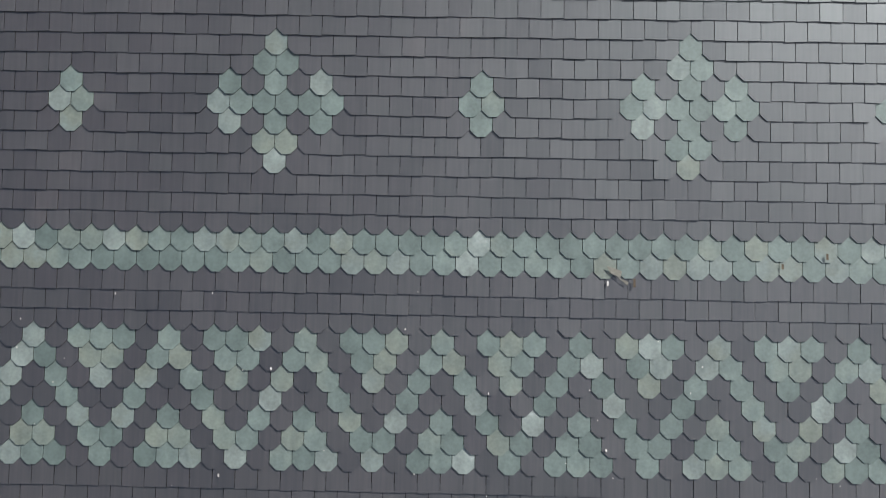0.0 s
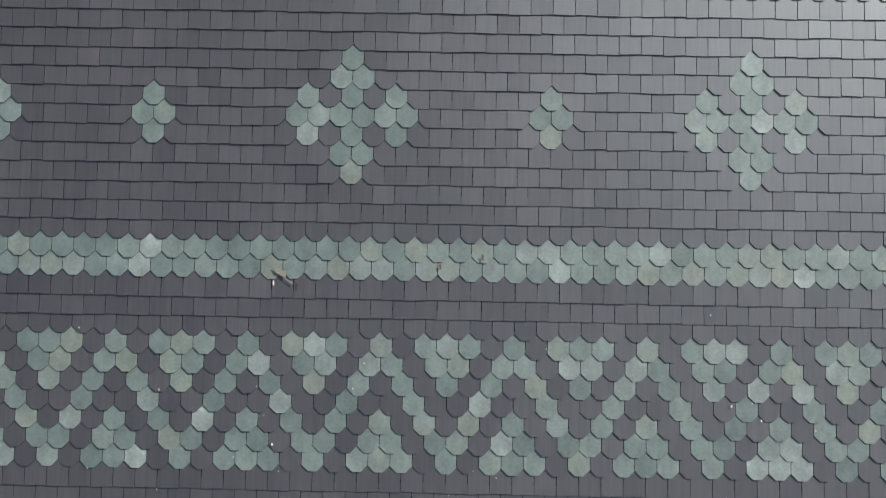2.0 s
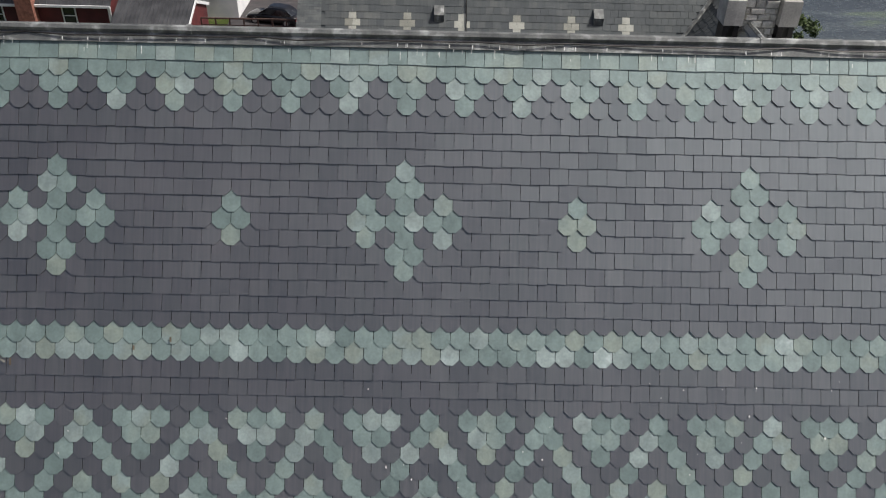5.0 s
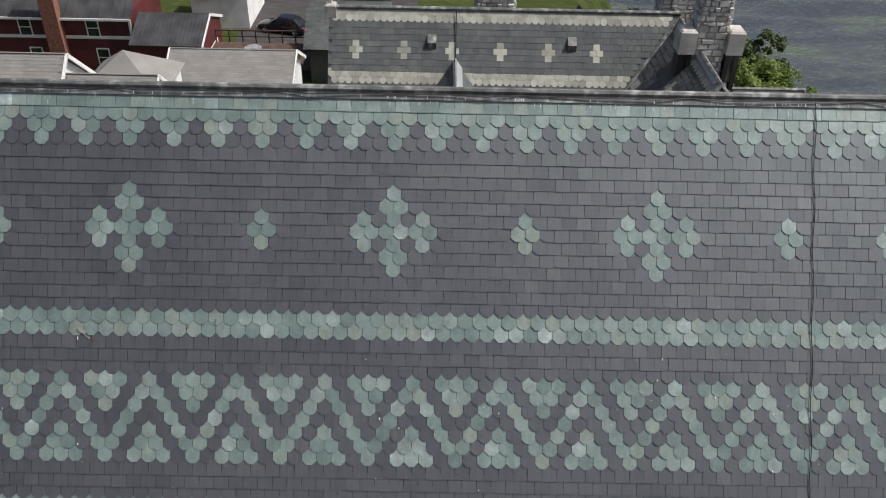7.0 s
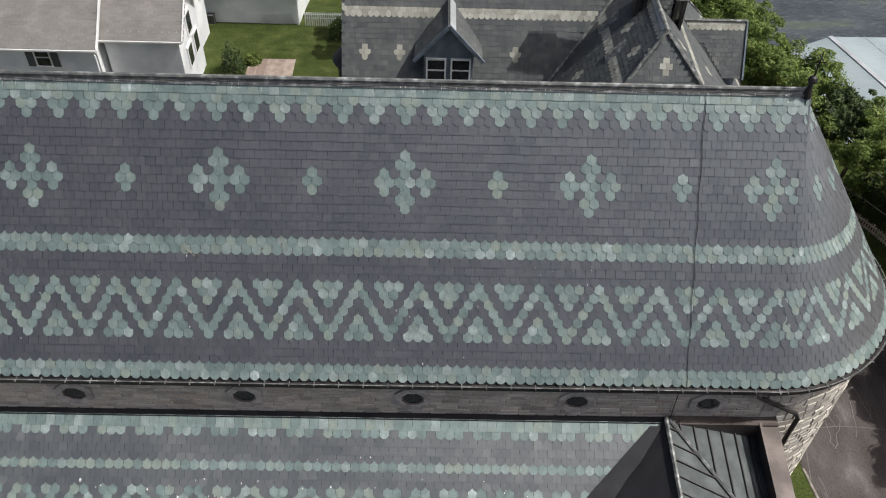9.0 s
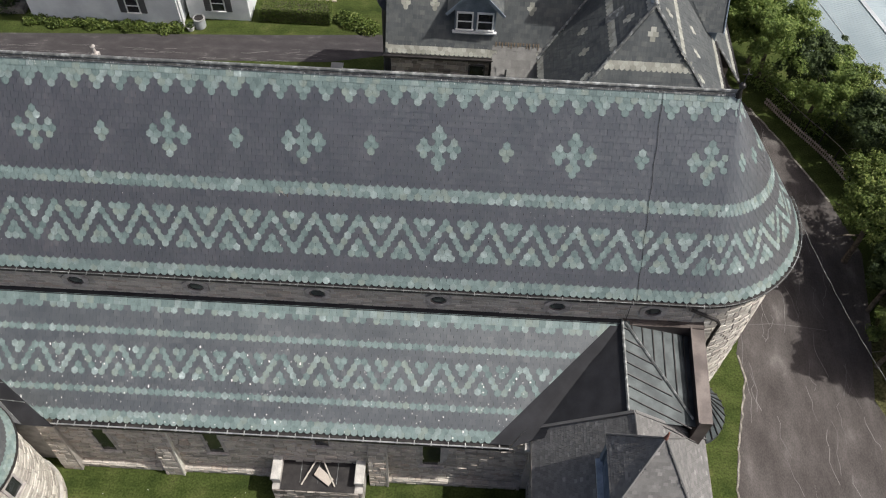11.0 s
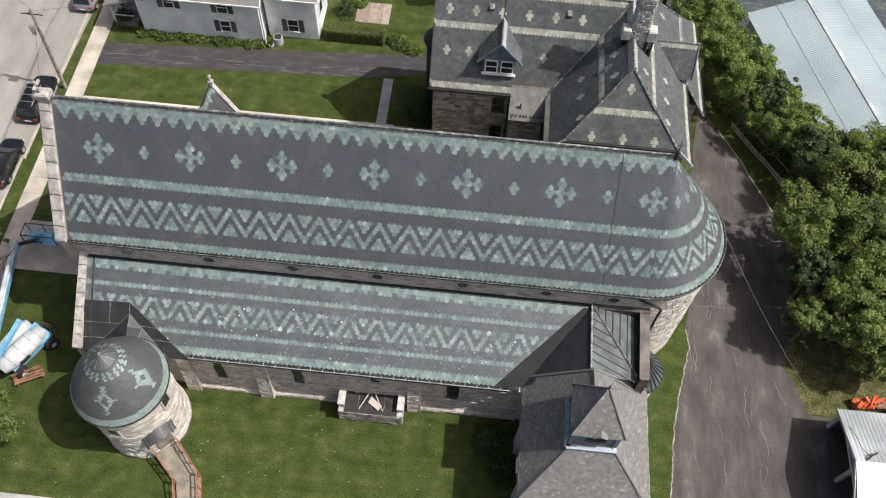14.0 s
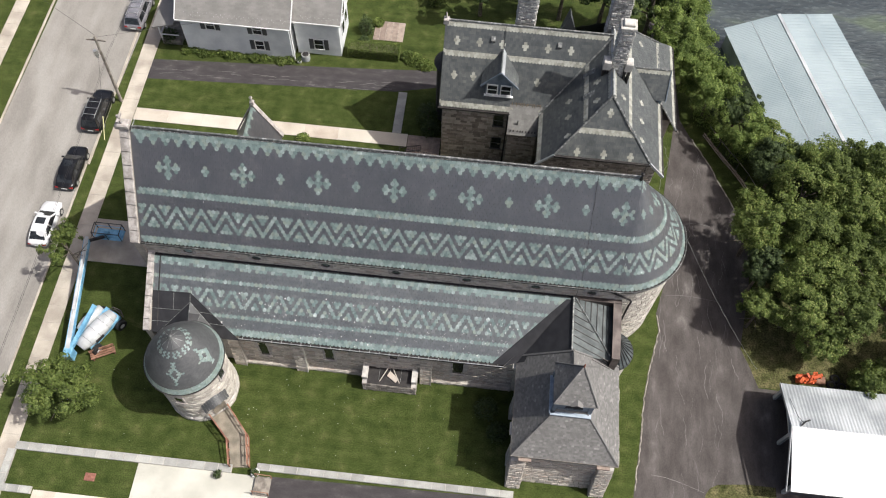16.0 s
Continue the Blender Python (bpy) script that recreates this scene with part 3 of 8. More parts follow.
def put_slate(solid, place, u, s0, e, cl, cr, lift=0.033, thick=0.013, top=0.45):
    """Adds one slate to a mesh through place(u, s, h)."""
    tilt, drop, hi = rnd(-.012, .012), rnd(-.006, .006), rnd(-.004, .005)
    twist = rnd(-.0045, .0045)
    fr, up = [], []
    for a, b in slate_outline(e, cl, cr, top):
        f = (b + top * e) / (e + top * e)
        h = 0.010 + (lift - 0.010 + hi) * f + twist * a
        fr.append(place(u + a, s0 + b + drop + tilt * a, h))
        up.append(place(u + a, s0 + b + drop + tilt * a, h - thick))
    n, k = len(solid.v), len(fr)
    solid.v += [tuple(p) for p in fr + up]
    solid.f.append(tuple(range(n + k - 1, n - 1, -1)))
    solid.f += [(n + i, n + (i + 1) % k, n + k + (i + 1) % k, n + k + i) for i in range(1, k)]


def plane(o, a, d, nrm, w):
    o, a, d, nrm = Vector(o), Vector(a), Vector(d), Vector(nrm)
    return lambda u, s, h: o + a * (u * w) + d * s + nrm * h


def clips(r, u, green, hexrows):
    g, x = green(r, u), r in hexrows
    if r == 0:
        return g, False, False
    if g or x:
        return g, True, True
    return g, green(r + 1, u - .5) or green(r, u - 1), green(r + 1, u + .5) or green(r, u + 1)


south = plane((0, 0, RIDGE), (1, 0, 0), (0, -CT, -ST), (0, -ST, CT), SW)
RY = 0.08                      # the ridge line lies a little behind the top course
north = plane((0, 2 * RY, RIDGE), (1, 0, 0), (0, CT, -ST), (0, ST, CT), SW)
s = Solid()
s.hull([(U0 * SW, 0, RIDGE - .02), (U0 * SW, -HALF, EAVE - .02), (U0 * SW, -HALF, EAVE - .15), (U0 * SW, 0, RIDGE - .3), (U0 * SW, HALF, EAVE - .15), (U0 * SW, HALF, EAVE - .02)],
       [(APX, 0, RIDGE - .02), (APX, -HALF, EAVE - .02), (APX, -HALF, EAVE - .15), (APX, 0, RIDGE - .3), (APX, HALF, EAVE - .15), (APX, HALF, EAVE - .02)])
nave_roof = part("nave_roof", s, UNDER, church, "steep roof of dark slates with green slate bands, crosses and zigzags")

# the stretch of the roof that the camera passes nearest is laid slate by slate
def close_by(r, u, green):
    return 51 < u < 78 and (8 <= r <= 27 if green else 9 <= r <= 27)


dark_field, green_field, singles = Solid(), Solid(), []
for r in range(ROWS):
    off = 0.0 if r % 2 else 0.5
    for i in range(int(U0) - 1, int(U1) + 2):
        u = i + off
        if not (U0 + .3 < u < U1 + .1):
            continue
        g, cl, cr = clips(r, u, nave_green, HEXROWS)
        if close_by(r, u, g) and (g or (r, i) != (18, 50)):
            singles.append((r, u, g, cl, cr))
        else:
            put_slate(green_field if g else dark_field, south, u, r * E, E, cl, cr)
        put_slate(green_field if g else dark_field, north, u, r * E, E, cl, cr)
part("slate_field", dark_field, SLATE, nave_roof, "dark grey roofing slates", "stuff")
part("green_slate_field", green_field, GREEN, nave_roof, "pale green pointed roofing slates", "stuff")

# a slated strip closes the joint between nave and apse
s = Solid()
s.hull([south(109.6, 0, .004), south(110.7, 0, .004), south(110.7, ROWS * E, .004), south(109.6, ROWS * E, .004)], [south(109.6, 0, .016), south(110.7, 0, .016), south(110.7, ROWS * E, .016), south(109.6, ROWS * E, .016)])
part("joint_strip", s, SLATE, nave_roof)
s = Solid()
s.hull([south(-8.3, 0, .004), south(-7.2, 0, .004), south(-7.2, ROWS * E, .004), south(-8.3, ROWS * E, .004)], [south(-8.3, 0, .016), south(-7.2, 0, .016), south(-7.2, ROWS * E, .016), south(-8.3, ROWS * E, .016)])
part("joint_strip", s, SLATE, nave_roof)

# the apse: half a cone of slates
def cone(count):
    def place(u, s, h):
        a = math.pi * min(max(u / count, -0.035), 1.035)
        rad = max(s, 0.0) * CT + h * ST
        return Vector((APX + rad * math.sin(a), -rad * math.cos(a), RIDGE - s * ST + h * CT))
    return place


APSE_COUNT = lambda r: 10 if r < 3 else 18 if r < 7 else 28 if r < 16 else 48


def apse_green(r, u):
    if r in (0, 1, 17, 18, 32, 33):
        return True
    n = APSE_COUNT(r)
    if r == 2:
        return near_multiple(u, 3, (.5, -.5))
    if r == 3:
        return near_multiple(u, 3, (0,))
    if r in ZIG:
        return near_multiple(u + 4.5, 6, ZIG[r])
    for c in (14,):
        if r in CROSS and any(abs(abs(u - c) - o) < 0.26 for o in CROSS[r]):
            return True
    return r in DIAMOND and any(abs(abs(u - c) - o) < 0.26 for o in DIAMOND[r] for c in (4, 8, 20, 24))


s = Solid()
s.lathe(APX, 0, [(HALF - .02, EAVE - .2), (HALF, EAVE - .02), (0.01, RIDGE - .02)], 48, -math.pi / 2, math.pi / 2)
apse_roof = part("apse_roof", s, UNDER, church, "rounded end of the slate roof with curving bands")
dark_field, green_field = Solid(), Solid()
for r in range(ROWS):
    n = APSE_COUNT(r)
    for i in range(n + 1):
        u = i + (0.0 if r % 2 else 0.5)
        if -0.1 < u < n + 0.1:
            g, cl, cr = clips(r, u, apse_green, HEXROWS)
            put_slate(green_field if g else dark_field, cone(n), u, r * E, E, cl, cr)
part("slate_field", dark_field, SLATE, apse_roof, "dark grey roofing slates", "stuff")
part("green_slate_field", green_field, GREEN, apse_roof, "pale green pointed roofing slates", "stuff")

# ridge: lead rolls, flashing and a cable
s = Solid()
for sg in (-1, 1):
    a, b = Vector((0, RY, RIDGE + .055 + RY * ST / CT)), Vector((0, RY + sg * (RY + .03), RIDGE + .055 - .04))
    nrm = Vector((0, sg * ST, CT)) * .02
    s.hull([(U0 * SW, *a.yz), (U0 * SW, *b.yz), (U0 * SW, *(b + nrm).yz), (U0 * SW, *(a + nrm).yz)], [(APX, *a.yz), (APX, *b.yz), (APX, *(b + nrm).yz), (APX, *(a + nrm).yz)])
ridge_cap = part("ridge_flashing", s, LEAD, church, "weathered lead ridge flashing with pale stains")
for k in range(12):
    s = Solid()
    x0 = U0 * SW + k * (APX - U0 * SW) / 12
    s.tube([(x0, RY, RIDGE + .2), (x0 + 2.93, RY, RIDGE + .2)], 0.07, 8)
    s.tube([(x0 + 2.9, RY, RIDGE + .2), (x0 + 2.98, RY, RIDGE + .2)], 0.082, 8)
    part("ridge_roll", s, LEAD, ridge_cap, smooth=False)
s = Solid()
pts = [(x, -.02 + .02 * math.sin(x * 2.1) + .015 * math.sin(x * 5.3), RIDGE + .13 + .012 * math.sin(x * 3.7)) for x in [U0 * SW + i * .7 for i in range(51)]]
s.tube(pts, 0.012, 5)
part("ridge_cable", s, DARKMETAL, church, "black cable along the ridge")
s = Solid()
s.tube([south(100.55 + .012 * q, q * E, .05) + Vector((.02 * math.sin(q), 0, 0)) for q in range(-1, 35)], 0.009, 5)
s.tube([(30.2 + .02, -HALF - .1, EAVE - .2), (30.2, -4.86, EAVE - .5), (30.25, -4.84, 8.8)], 0.016, 5)
part("roof_cable", s, DARKMETAL, church, "thin dark cable running down the slates")
s = Solid()
s.tube([(APX, 0, RIDGE), (APX, 0, RIDGE + .5)], [.14, .05], 10)
s.lathe(APX, 0, [(.02, RIDGE + .42), (.12, RIDGE + .5), (.14, RIDGE + .58), (.1, RIDGE + .67), (.02, RIDGE + .72)], 12)
s.tube([(APX, 0, RIDGE + .7), (APX, 0, RIDGE + 1.5)], [.03, .012], 6)
s.bar((APX - .18, 0, RIDGE + 1.15), (APX + .18, 0, RIDGE + 1.15), .03)
s.bar((APX, -.15, RIDGE + 1.3), (APX, .15, RIDGE + 1.3), .03)
part("finial", s, DARKMETAL, church, "dark metal finial with a ball and spike")

# eaves: gutter with a guard rail
def along_eave(off, z, n=40):
    """Points along the eave line, from the west gable round the apse to the north side."""
    rr = HALF + off
    pts = [(U0 * SW, -rr, z)] + [(APX + rr * math.sin(math.pi * i / n), -rr * math.cos(math.pi * i / n), z) for i in range(n + 1)] + [(U0 * SW, rr, z)]
    return [Vector(p) for p in pts]


s = Solid()
a, b, c, d = along_eave(-.04, EAVE - .02), along_eave(.11, EAVE - .02), along_eave(.11, EAVE - .22), along_eave(-.04, EAVE - .22)
e2, f2 = along_eave(.07, EAVE - .02), along_eave(.07, EAVE - .1)
for i in range(len(a) - 1):
    for p, q in ((b, c), (c, d), (e2, b), (f2, e2), (a, f2)):
        s.face([p[i], p[i + 1], q[i + 1], q[i]])
gutter = part("gutter", s, DARKMETAL, church, "dark metal gutter at the eaves")
s = Solid()
rail = along_eave(.15, EAVE + .02)
s.tube([p for p in rail if p.y < 1.5], 0.018, 6)
part("guard_rail", s, LEAD, church, "thin grey rail along the gutter")
s = Solid()
s.box(-.012, .012, -.1, .08, -.03, .02)
bracket = s.mesh("bracket", LEAD)
for k in range(48):
    ob = new("bracket", bracket)
    ob.parent = gutter
    ob.location = (U0 * SW + .4 + k * .75, -HALF - .12, EAVE + .0)
for k in range(14):
    an = math.pi * (k + .5) / 24
    ob = new("bracket", bracket)
    ob.parent = gutter
    ob.location = (APX + (HALF + .12) * math.sin(an), -(HALF + .12) * math.cos(an), EAVE)
    ob.rotation_euler = (0, 0, an)


# ---- stone walls ----
def stones(solid, place, s0, s1, z0, z1, keep=lambda s, z: True, course=(.16, .3), length=(.3, .75), proud=0.03, skip=None):
    """Random-coursed rubble through place(s, z, h)."""
    z = z0
    while z < z1 - .05:
        ch = min(rnd(*course), z1 - z)
        q = s0 - rnd(0, .3)
        while q < s1:
            l = rnd(*length)
            a, b = max(q, s0), min(q + l, s1)
            if b - a > .06 and keep((a + b) / 2, z + ch / 2):
                g, h, k = .012, proud * rnd(.4, 1.3), .02
                lo = [place(a + g, z + g, 0), place(b - g, z + g, 0), place(b - g, z + ch - g, 0), place(a + g, z + ch - g, 0)]
                hi = [place(a + g + k, z + g + k, h), place(b - g - k, z + g + k, h * rnd(.7, 1.2)), place(b - g - k, z + ch - g - k, h), place(a + g + k, z + ch - g - k, h * rnd(.7, 1.2))]
                if skip is not None and skip((a + b) / 2, z + ch / 2):
                    skip(lo, hi)
                else:
                    n = len(solid.v)
                    solid.v += [tuple(p) for p in lo + hi]
                    solid.f += [(n + 4, n + 5, n + 6, n + 7)] + [(n + i, n + (i + 1) % 4, n + 4 + (i + 1) % 4, n + 4 + i) for i in range(4)]
            q += l
        z += ch


def stone_quad(solid, a, b, c, d, course=(.18, .34), length=(.25, .65), proud=.05):
    """Rubble over the four-cornered face a-b (foot), d-c (top)."""
    a, b, c, d = (Vector(p) for p in (a, b, c, d))
    nrm = (b - a).cross(d - a).normalized()
    L, H = max((b - a).length, (c - d).length), ((d - a).length + (c - b).length) / 2
    stones(solid, lambda q, z, h: a.lerp(b, min(q / L, 1)).lerp(d.lerp(c, min(q / L, 1)), min(z / H, 1)) + nrm * h, 0, L, 0, H, course=course, length=length, proud=proud)


WY = -4.78
s = Solid()
s.box(-2.9, APX, WY, -WY, -.3, EAVE - .05)
nave_wall = part("nave_wall", s, MORTAR, church, "upper nave wall of coursed grey rubble stone")
OVALS = (11.27, 16.6, 21.9, 27.08, 31.27, 6.0, 0.8)
near_oval = lambda x, z: any((x - o) ** 2 / .62 ** 2 + (z - 9.8) ** 2 / .55 ** 2 < 1 for o in OVALS)
field, lone = Solid(), []


class Lone:
    """Stones of the clerestory's nearest stretch, kept apart one by one."""
    def __call__(self, a, b):
        if isinstance(a, float):
            return 14.0 < a < 30.0
        lone.append((a, b))


random.seed(5)
stones(field, lambda q, z, h: Vector((q, WY - h, z)), -2.4, APX, 8.4, EAVE - .1, lambda q, z: not near_oval(q, z), (.13, .24), (.3, .8), .025, Lone())
stones(field, lambda q, z, h: Vector((q, -WY + h, z)), -2.4, APX, 0, EAVE - .1)
part("stone_field", field, STONE, nave_wall, "squared rubble stones", "stuff")
for lo, hi in lone[:300]:
    s = Solid()
    mid = sum(lo, Vector()) / 4
    s.v = [tuple(p - mid) for p in lo + hi]
    s.f = [(4, 5, 6, 7)] + [(i, (i + 1) % 4, 4 + (i + 1) % 4, 4 + i) for i in range(4)]
    part("stone", s, STONE, nave_wall).location = mid
if len(lone) > 300:
    s = Solid()
    for lo, hi in lone[300:]:
        n = len(s.v)
        s.v += [tuple(p) for p in lo + hi]
        s.f += [(n + 4, n + 5, n + 6, n + 7)] + [(n + i, n + (i + 1) % 4, n + 4 + (i + 1) % 4, n + 4 + i) for i in range(4)]
    part("stone_field", s, STONE, nave_wall, "squared rubble stones", "stuff")

# apse wall
s = Solid()
s.lathe(APX, 0, [(4.78, -.3), (4.78, EAVE - .05)], 40, -math.pi / 2, math.pi / 2)
apse_wall = part("apse_wall", s, MORTAR, church, "rounded sunlit wall of pale rubble stone")
field = Solid()
stones(field, lambda q, z, h: Vector((APX + (4.78 + h) * math.sin(q / 4.78), -(4.78 + h) * math.cos(q / 4.78), z)), 0.02, math.pi * 4.78 - .02, 0, EAVE - .1, course=(.2, .38), length=(.3, .8), proud=.05)
part("stone_field", field, PALESTONE, apse_wall, "pale rough stones", "stuff")

# oval windows with dressed surrounds
def ring(solid, cx, cz, y, rx, rz, w, depth, n=8, turn=math.pi / 8, only=None):
    for i in (range(n) if only is None else (only,)):
        a, b = 2 * math.pi * i / n + turn, 2 * math.pi * (i + 1) / n + turn
        pt = lambda t, k, yy: (cx + (rx + k) * math.cos(t), yy, cz + (rz + k) * math.sin(t))
        solid.hull([pt(a, 0, y), pt(b, 0, y), pt(b, w, y), pt(a, w, y)], [pt(a, .03, y - depth), pt(b, .03, y - depth), pt(b, w, y - depth), pt(a, w, y - depth)])


for o in OVALS:
    s = Solid()
    ring(s, o, 9.8, WY - .03, .3, .27, .08, .03, 16, 0)
    win = part("round_window", s, BRONZE, church, "round window with a dressed stone surround")
    for k in range(8):
        s = Solid()
        ring(s, o, 9.8, WY - .005, .36, .32, .26, .09, 8, math.pi / 8, k)
        part("surround_stone", s, DRESSED, win)
    s = Solid()
    s.face([(o + .4 * math.cos(2 * math.pi * i / 16), WY - .02, 9.8 + .36 * math.sin(2 * math.pi * i / 16)) for i in range(16)])
    part("pane", s, GREEN if o < 2 else GLASS, win, "dark window pane" if o > 2 else "pale green blind panel")

# west gable wall with its coping
s = Solid()
s.hull([(-3.15, -5.0, -.3), (-3.15, 5.0, -.3), (-3.15, 5.0, EAVE + .2), (-3.15, 0, RIDGE + .25), (-3.15, -5.0, EAVE + .2)],
       [(-2.5, -5.0, -.3), (-2.5, 5.0, -.3), (-2.5, 5.0, EAVE + .2), (-2.5, 0, RIDGE + .25), (-2.5, -5.0, EAVE + .2)])
west_wall = part("west_gable_wall", s, STONE, church, "stone gable wall of the church front")
for sg in (-1, 1):
    for k in range(9):
        f0, f1 = k / 9 + .004, (k + 1) / 9 - .004
        p = lambda f, h: (sg * f * 5.25, RIDGE + .27 + h - f * (RIDGE + .27 - EAVE - .0))
        s = Solid()
        a0, a1, b0, b1 = p(f0, 0), p(f1, 0), p(f0, .16), p(f1, .16)
        s.hull([(-3.2, a0[0], a0[1]), (-2.47, a0[0], a0[1]), (-2.47, a1[0], a1[1]), (-3.2, a1[0], a1[1])], [(-3.14, b0[0], b0[1]), (-2.52, b0[0], b0[1]), (-2.52, b1[0], b1[1]), (-3.14, b1[0], b1[1])])
        part("coping_stone", s, DRESSED, west_wall)
s = Solid()
s.box(-3.35, -2.4, -.35, .35, RIDGE + .2, RIDGE + .62, .08)
s.bar((-2.9, -.1, RIDGE + .6), (-2.9, -.1, RIDGE + 1.5), .14)
s.bar((-2.9, -.45, RIDGE + 1.15), (-2.9, .35, RIDGE + 1.15), .14)
part("gable_cross", s, DRESSED, west_wall, "small stone cross on the gable")
s = Solid()
for q in (-.35, .35):
    s.bar((-2.3, q, RIDGE + .1), (-2.0, q, RIDGE + .75), .04)
s.bar((-2.0, -.35, RIDGE + .75), (-2.0, .35, RIDGE + .75), .04)
s.bar((-2.15, -.35, RIDGE + .45), (-2.15, .35, RIDGE + .45), .03)
part("roof_rail", s, STEEL, church, "small pale metal rail on the ridge end")

# service cable from the apse eaves
s = Solid()
A, B = Vector((APX + 5.1, .3, EAVE - .1)), Vector((45.6, -6.8, 3.3))
s.tube([A.lerp(B, f) + Vector((.02 * math.sin(f * 90), 0, -.5 * 4 * f * (1 - f))) for f in [i / 24 for i in range(25)]], .013, 5)
part("service_cable", s, LEAD, church, "pale twisted service cable from the eaves")
# downpipe at the apse
s = Solid()
s.tube([(32.6, -5.1, EAVE - .15), (32.75, -4.9, EAVE - .6), (34.2, -4.86, EAVE - 1.5), (34.36, -4.86, EAVE - 1.8), (34.3, -4.9, 8.4), (34.3, -4.9, 4.0)], .08, 8)
part("downpipe", s, DARKMETAL, church, "dark metal downpipe beside the apse")

# ---- the aisle ----
AT, AB = Vector((0, -5.1, 8.88)), Vector((0, -9.52, 5.45))   # top and foot of the aisle roof
AV = (AB - AT).normalized()
AN = Vector((0, AV.z, -AV.y))
AR = 21
AE = (AB - AT).length / AR
aisle = plane(AT, (1, 0, 0), AV, AN, SW)
AZIG = {8: (.5, 5.5, 2.5, 3.5), 9: (0, 2, 4), 10: (1.5, 4.5), 11: (1, 5, 3), 12: (.5, 5.5, 2.5, 3.5)}
AHEX = {1, 4, 5, 7, 8, 9, 10, 11, 12, 14, 15, 18, 19, 20}


def aisle_green(r, u):
    if r in (0, 5, 15, 19, 20):
        return True
    if r == 1:
        return not near_multiple(u + 1, 4, (0,))
    return r in AZIG and near_multiple(u + 1.0, 6, AZIG[r])


def aisle_x1(sl):
    """East end of the aisle roof: the valley."""
    return 30.1 - (30.1 - 25.4) * sl / (AR * AE)


s = Solid()
s.hull([(-2.5, *(AT - AN * .02).yz), (30.1, *(AT - AN * .02).yz), (25.4, *(AB - AN * .02).yz), (-2.5, *(AB - AN * .02).yz)],
       [(-2.5, *(AT - AN * .2).yz), (30.1, *(AT - AN * .2).yz), (25.4, *(AB - AN * .2).yz), (-2.5, *(AB - AN * .2).yz)])
aisle_roof = part("aisle_roof", s, UNDER, church, "lower aisle roof of slates with green bands and zigzags")
dark_field, green_field = Solid(), Solid()
asingles = []
for r in range(AR):
    for i in range(-9, 102):
        u = i + (0.0 if r % 2 else 0.5)
        if -7.6 < u and u * SW < aisle_x1((r + .5) * AE) - .1:
            g, cl, cr = clips(r, u, aisle_green, AHEX)
            if g and 40 < u < 88 and r in (5, 8, 9, 10, 11, 12):
                asingles.append((r, u, g, cl, cr))
            else:
                put_slate(green_field if g else dark_field, aisle, u, r * AE, AE, cl, cr)
part("slate_field", dark_field, AISLESLATE, aisle_roof, "dark grey roofing slates", "stuff")
part("green_slate_field", green_field, GREEN, aisle_roof, "pale green pointed roofing slates", "stuff")
# Flashing strip, blackened to carry the shade of the gap behind the aisle roof.
s = Solid()
s.box(-2.5, 30.1, -5.06, -4.76, 8.6, 8.95)
part("wall_flashing", s, BITUMEN_AND_SHADE, church, "flashing strip at the foot of the upper wall, black for the gap's shade")
# droppings scattered on the aisle slates and the lower nave slates
s = Solid()
random.seed(11)
for k in range(430):
    u, sl = rnd(2, 88), AR * AE * min(max(random.gauss(.68, .2), .2), .97)
    if k < 100:
        place, u, sl, h0 = south, rnd(0, 108), E * rnd(19, 33), .05
    else:
        place, h0 = aisle, .05
    if place is aisle and u * SW > aisle_x1(sl) - .3:
        continue
    rr = rnd(.011, .026) if random.random() < .85 else rnd(.026, .046)
    if place is south:
        rr *= .45
    ln = rnd(1, 2.2)
    ring_pts = [place(u + rr * rnd(.6, 1.2) * math.cos(t) / SW, sl + rr * ln * rnd(.7, 1.1) * math.sin(t), h0) for t in [i * math.pi / 3 for i in range(6)]]
    s.face(ring_pts[::-1])
part("bird_dirt", s, DROPPING, church, "scattered white bird droppings", "stuff")

# pale runs of dirt below the ridge
s = Solid()
random.seed(12)
for k in range(90):
    u, q, l, w = rnd(-7.5, 110), rnd(-.02, .75) ** 2 * E, rnd(.03, .13), rnd(.003, .006)
    s.face([south(u - w / SW, q, .052), south(u + w / SW, q, .052), south(u + w * .6 / SW, q + l, .054), south(u - w * .6 / SW, q + l, .054)][::-1])
for k in range(130):
    x, l, w = rnd(-2.4, 33), rnd(.02, .06), rnd(.003, .007)
    s.face([(x - w, -.04 - l * .55, RIDGE + .088 - l * .8), (x + w, -.04 - l * .55, RIDGE + .088 - l * .8), (x + w, -.035, RIDGE + .098), (x - w, -.035, RIDGE + .098)])
part("ridge_dirt", s, DROPPING, church, "pale runs of dirt below the ridge", "stuff")
# rusty streaks under two slates
for u, q, l in ((51.75, 18.98, .11), (60.0, 17.55, .08), (58.1, 18.1, .07)):
    s = Solid()
    s.face([south(u - .045, q * E, .06), south(u + .045, q * E, .06), south(u + .06, q * E + l, .062), south(u - .04, q * E + l, .062)][::-1])
    part("rust_streak", s, RUST, nave_roof)

# a broken slate in the green band
s = Solid()
p = lambda u, q, h: south(u, q * E, h)
s.face([p(50.55, 18.35, .06), p(51.2, 18.6, .07), p(51.15, 18.95, .06), p(50.7, 18.7, .055)])
s.face([p(51.0, 18.9, .055), p(51.5, 19.15, .06), p(51.45, 19.3, .055)])
part("broken_slate", s, CREAM, nave_roof, "pale chipped slate fragment")

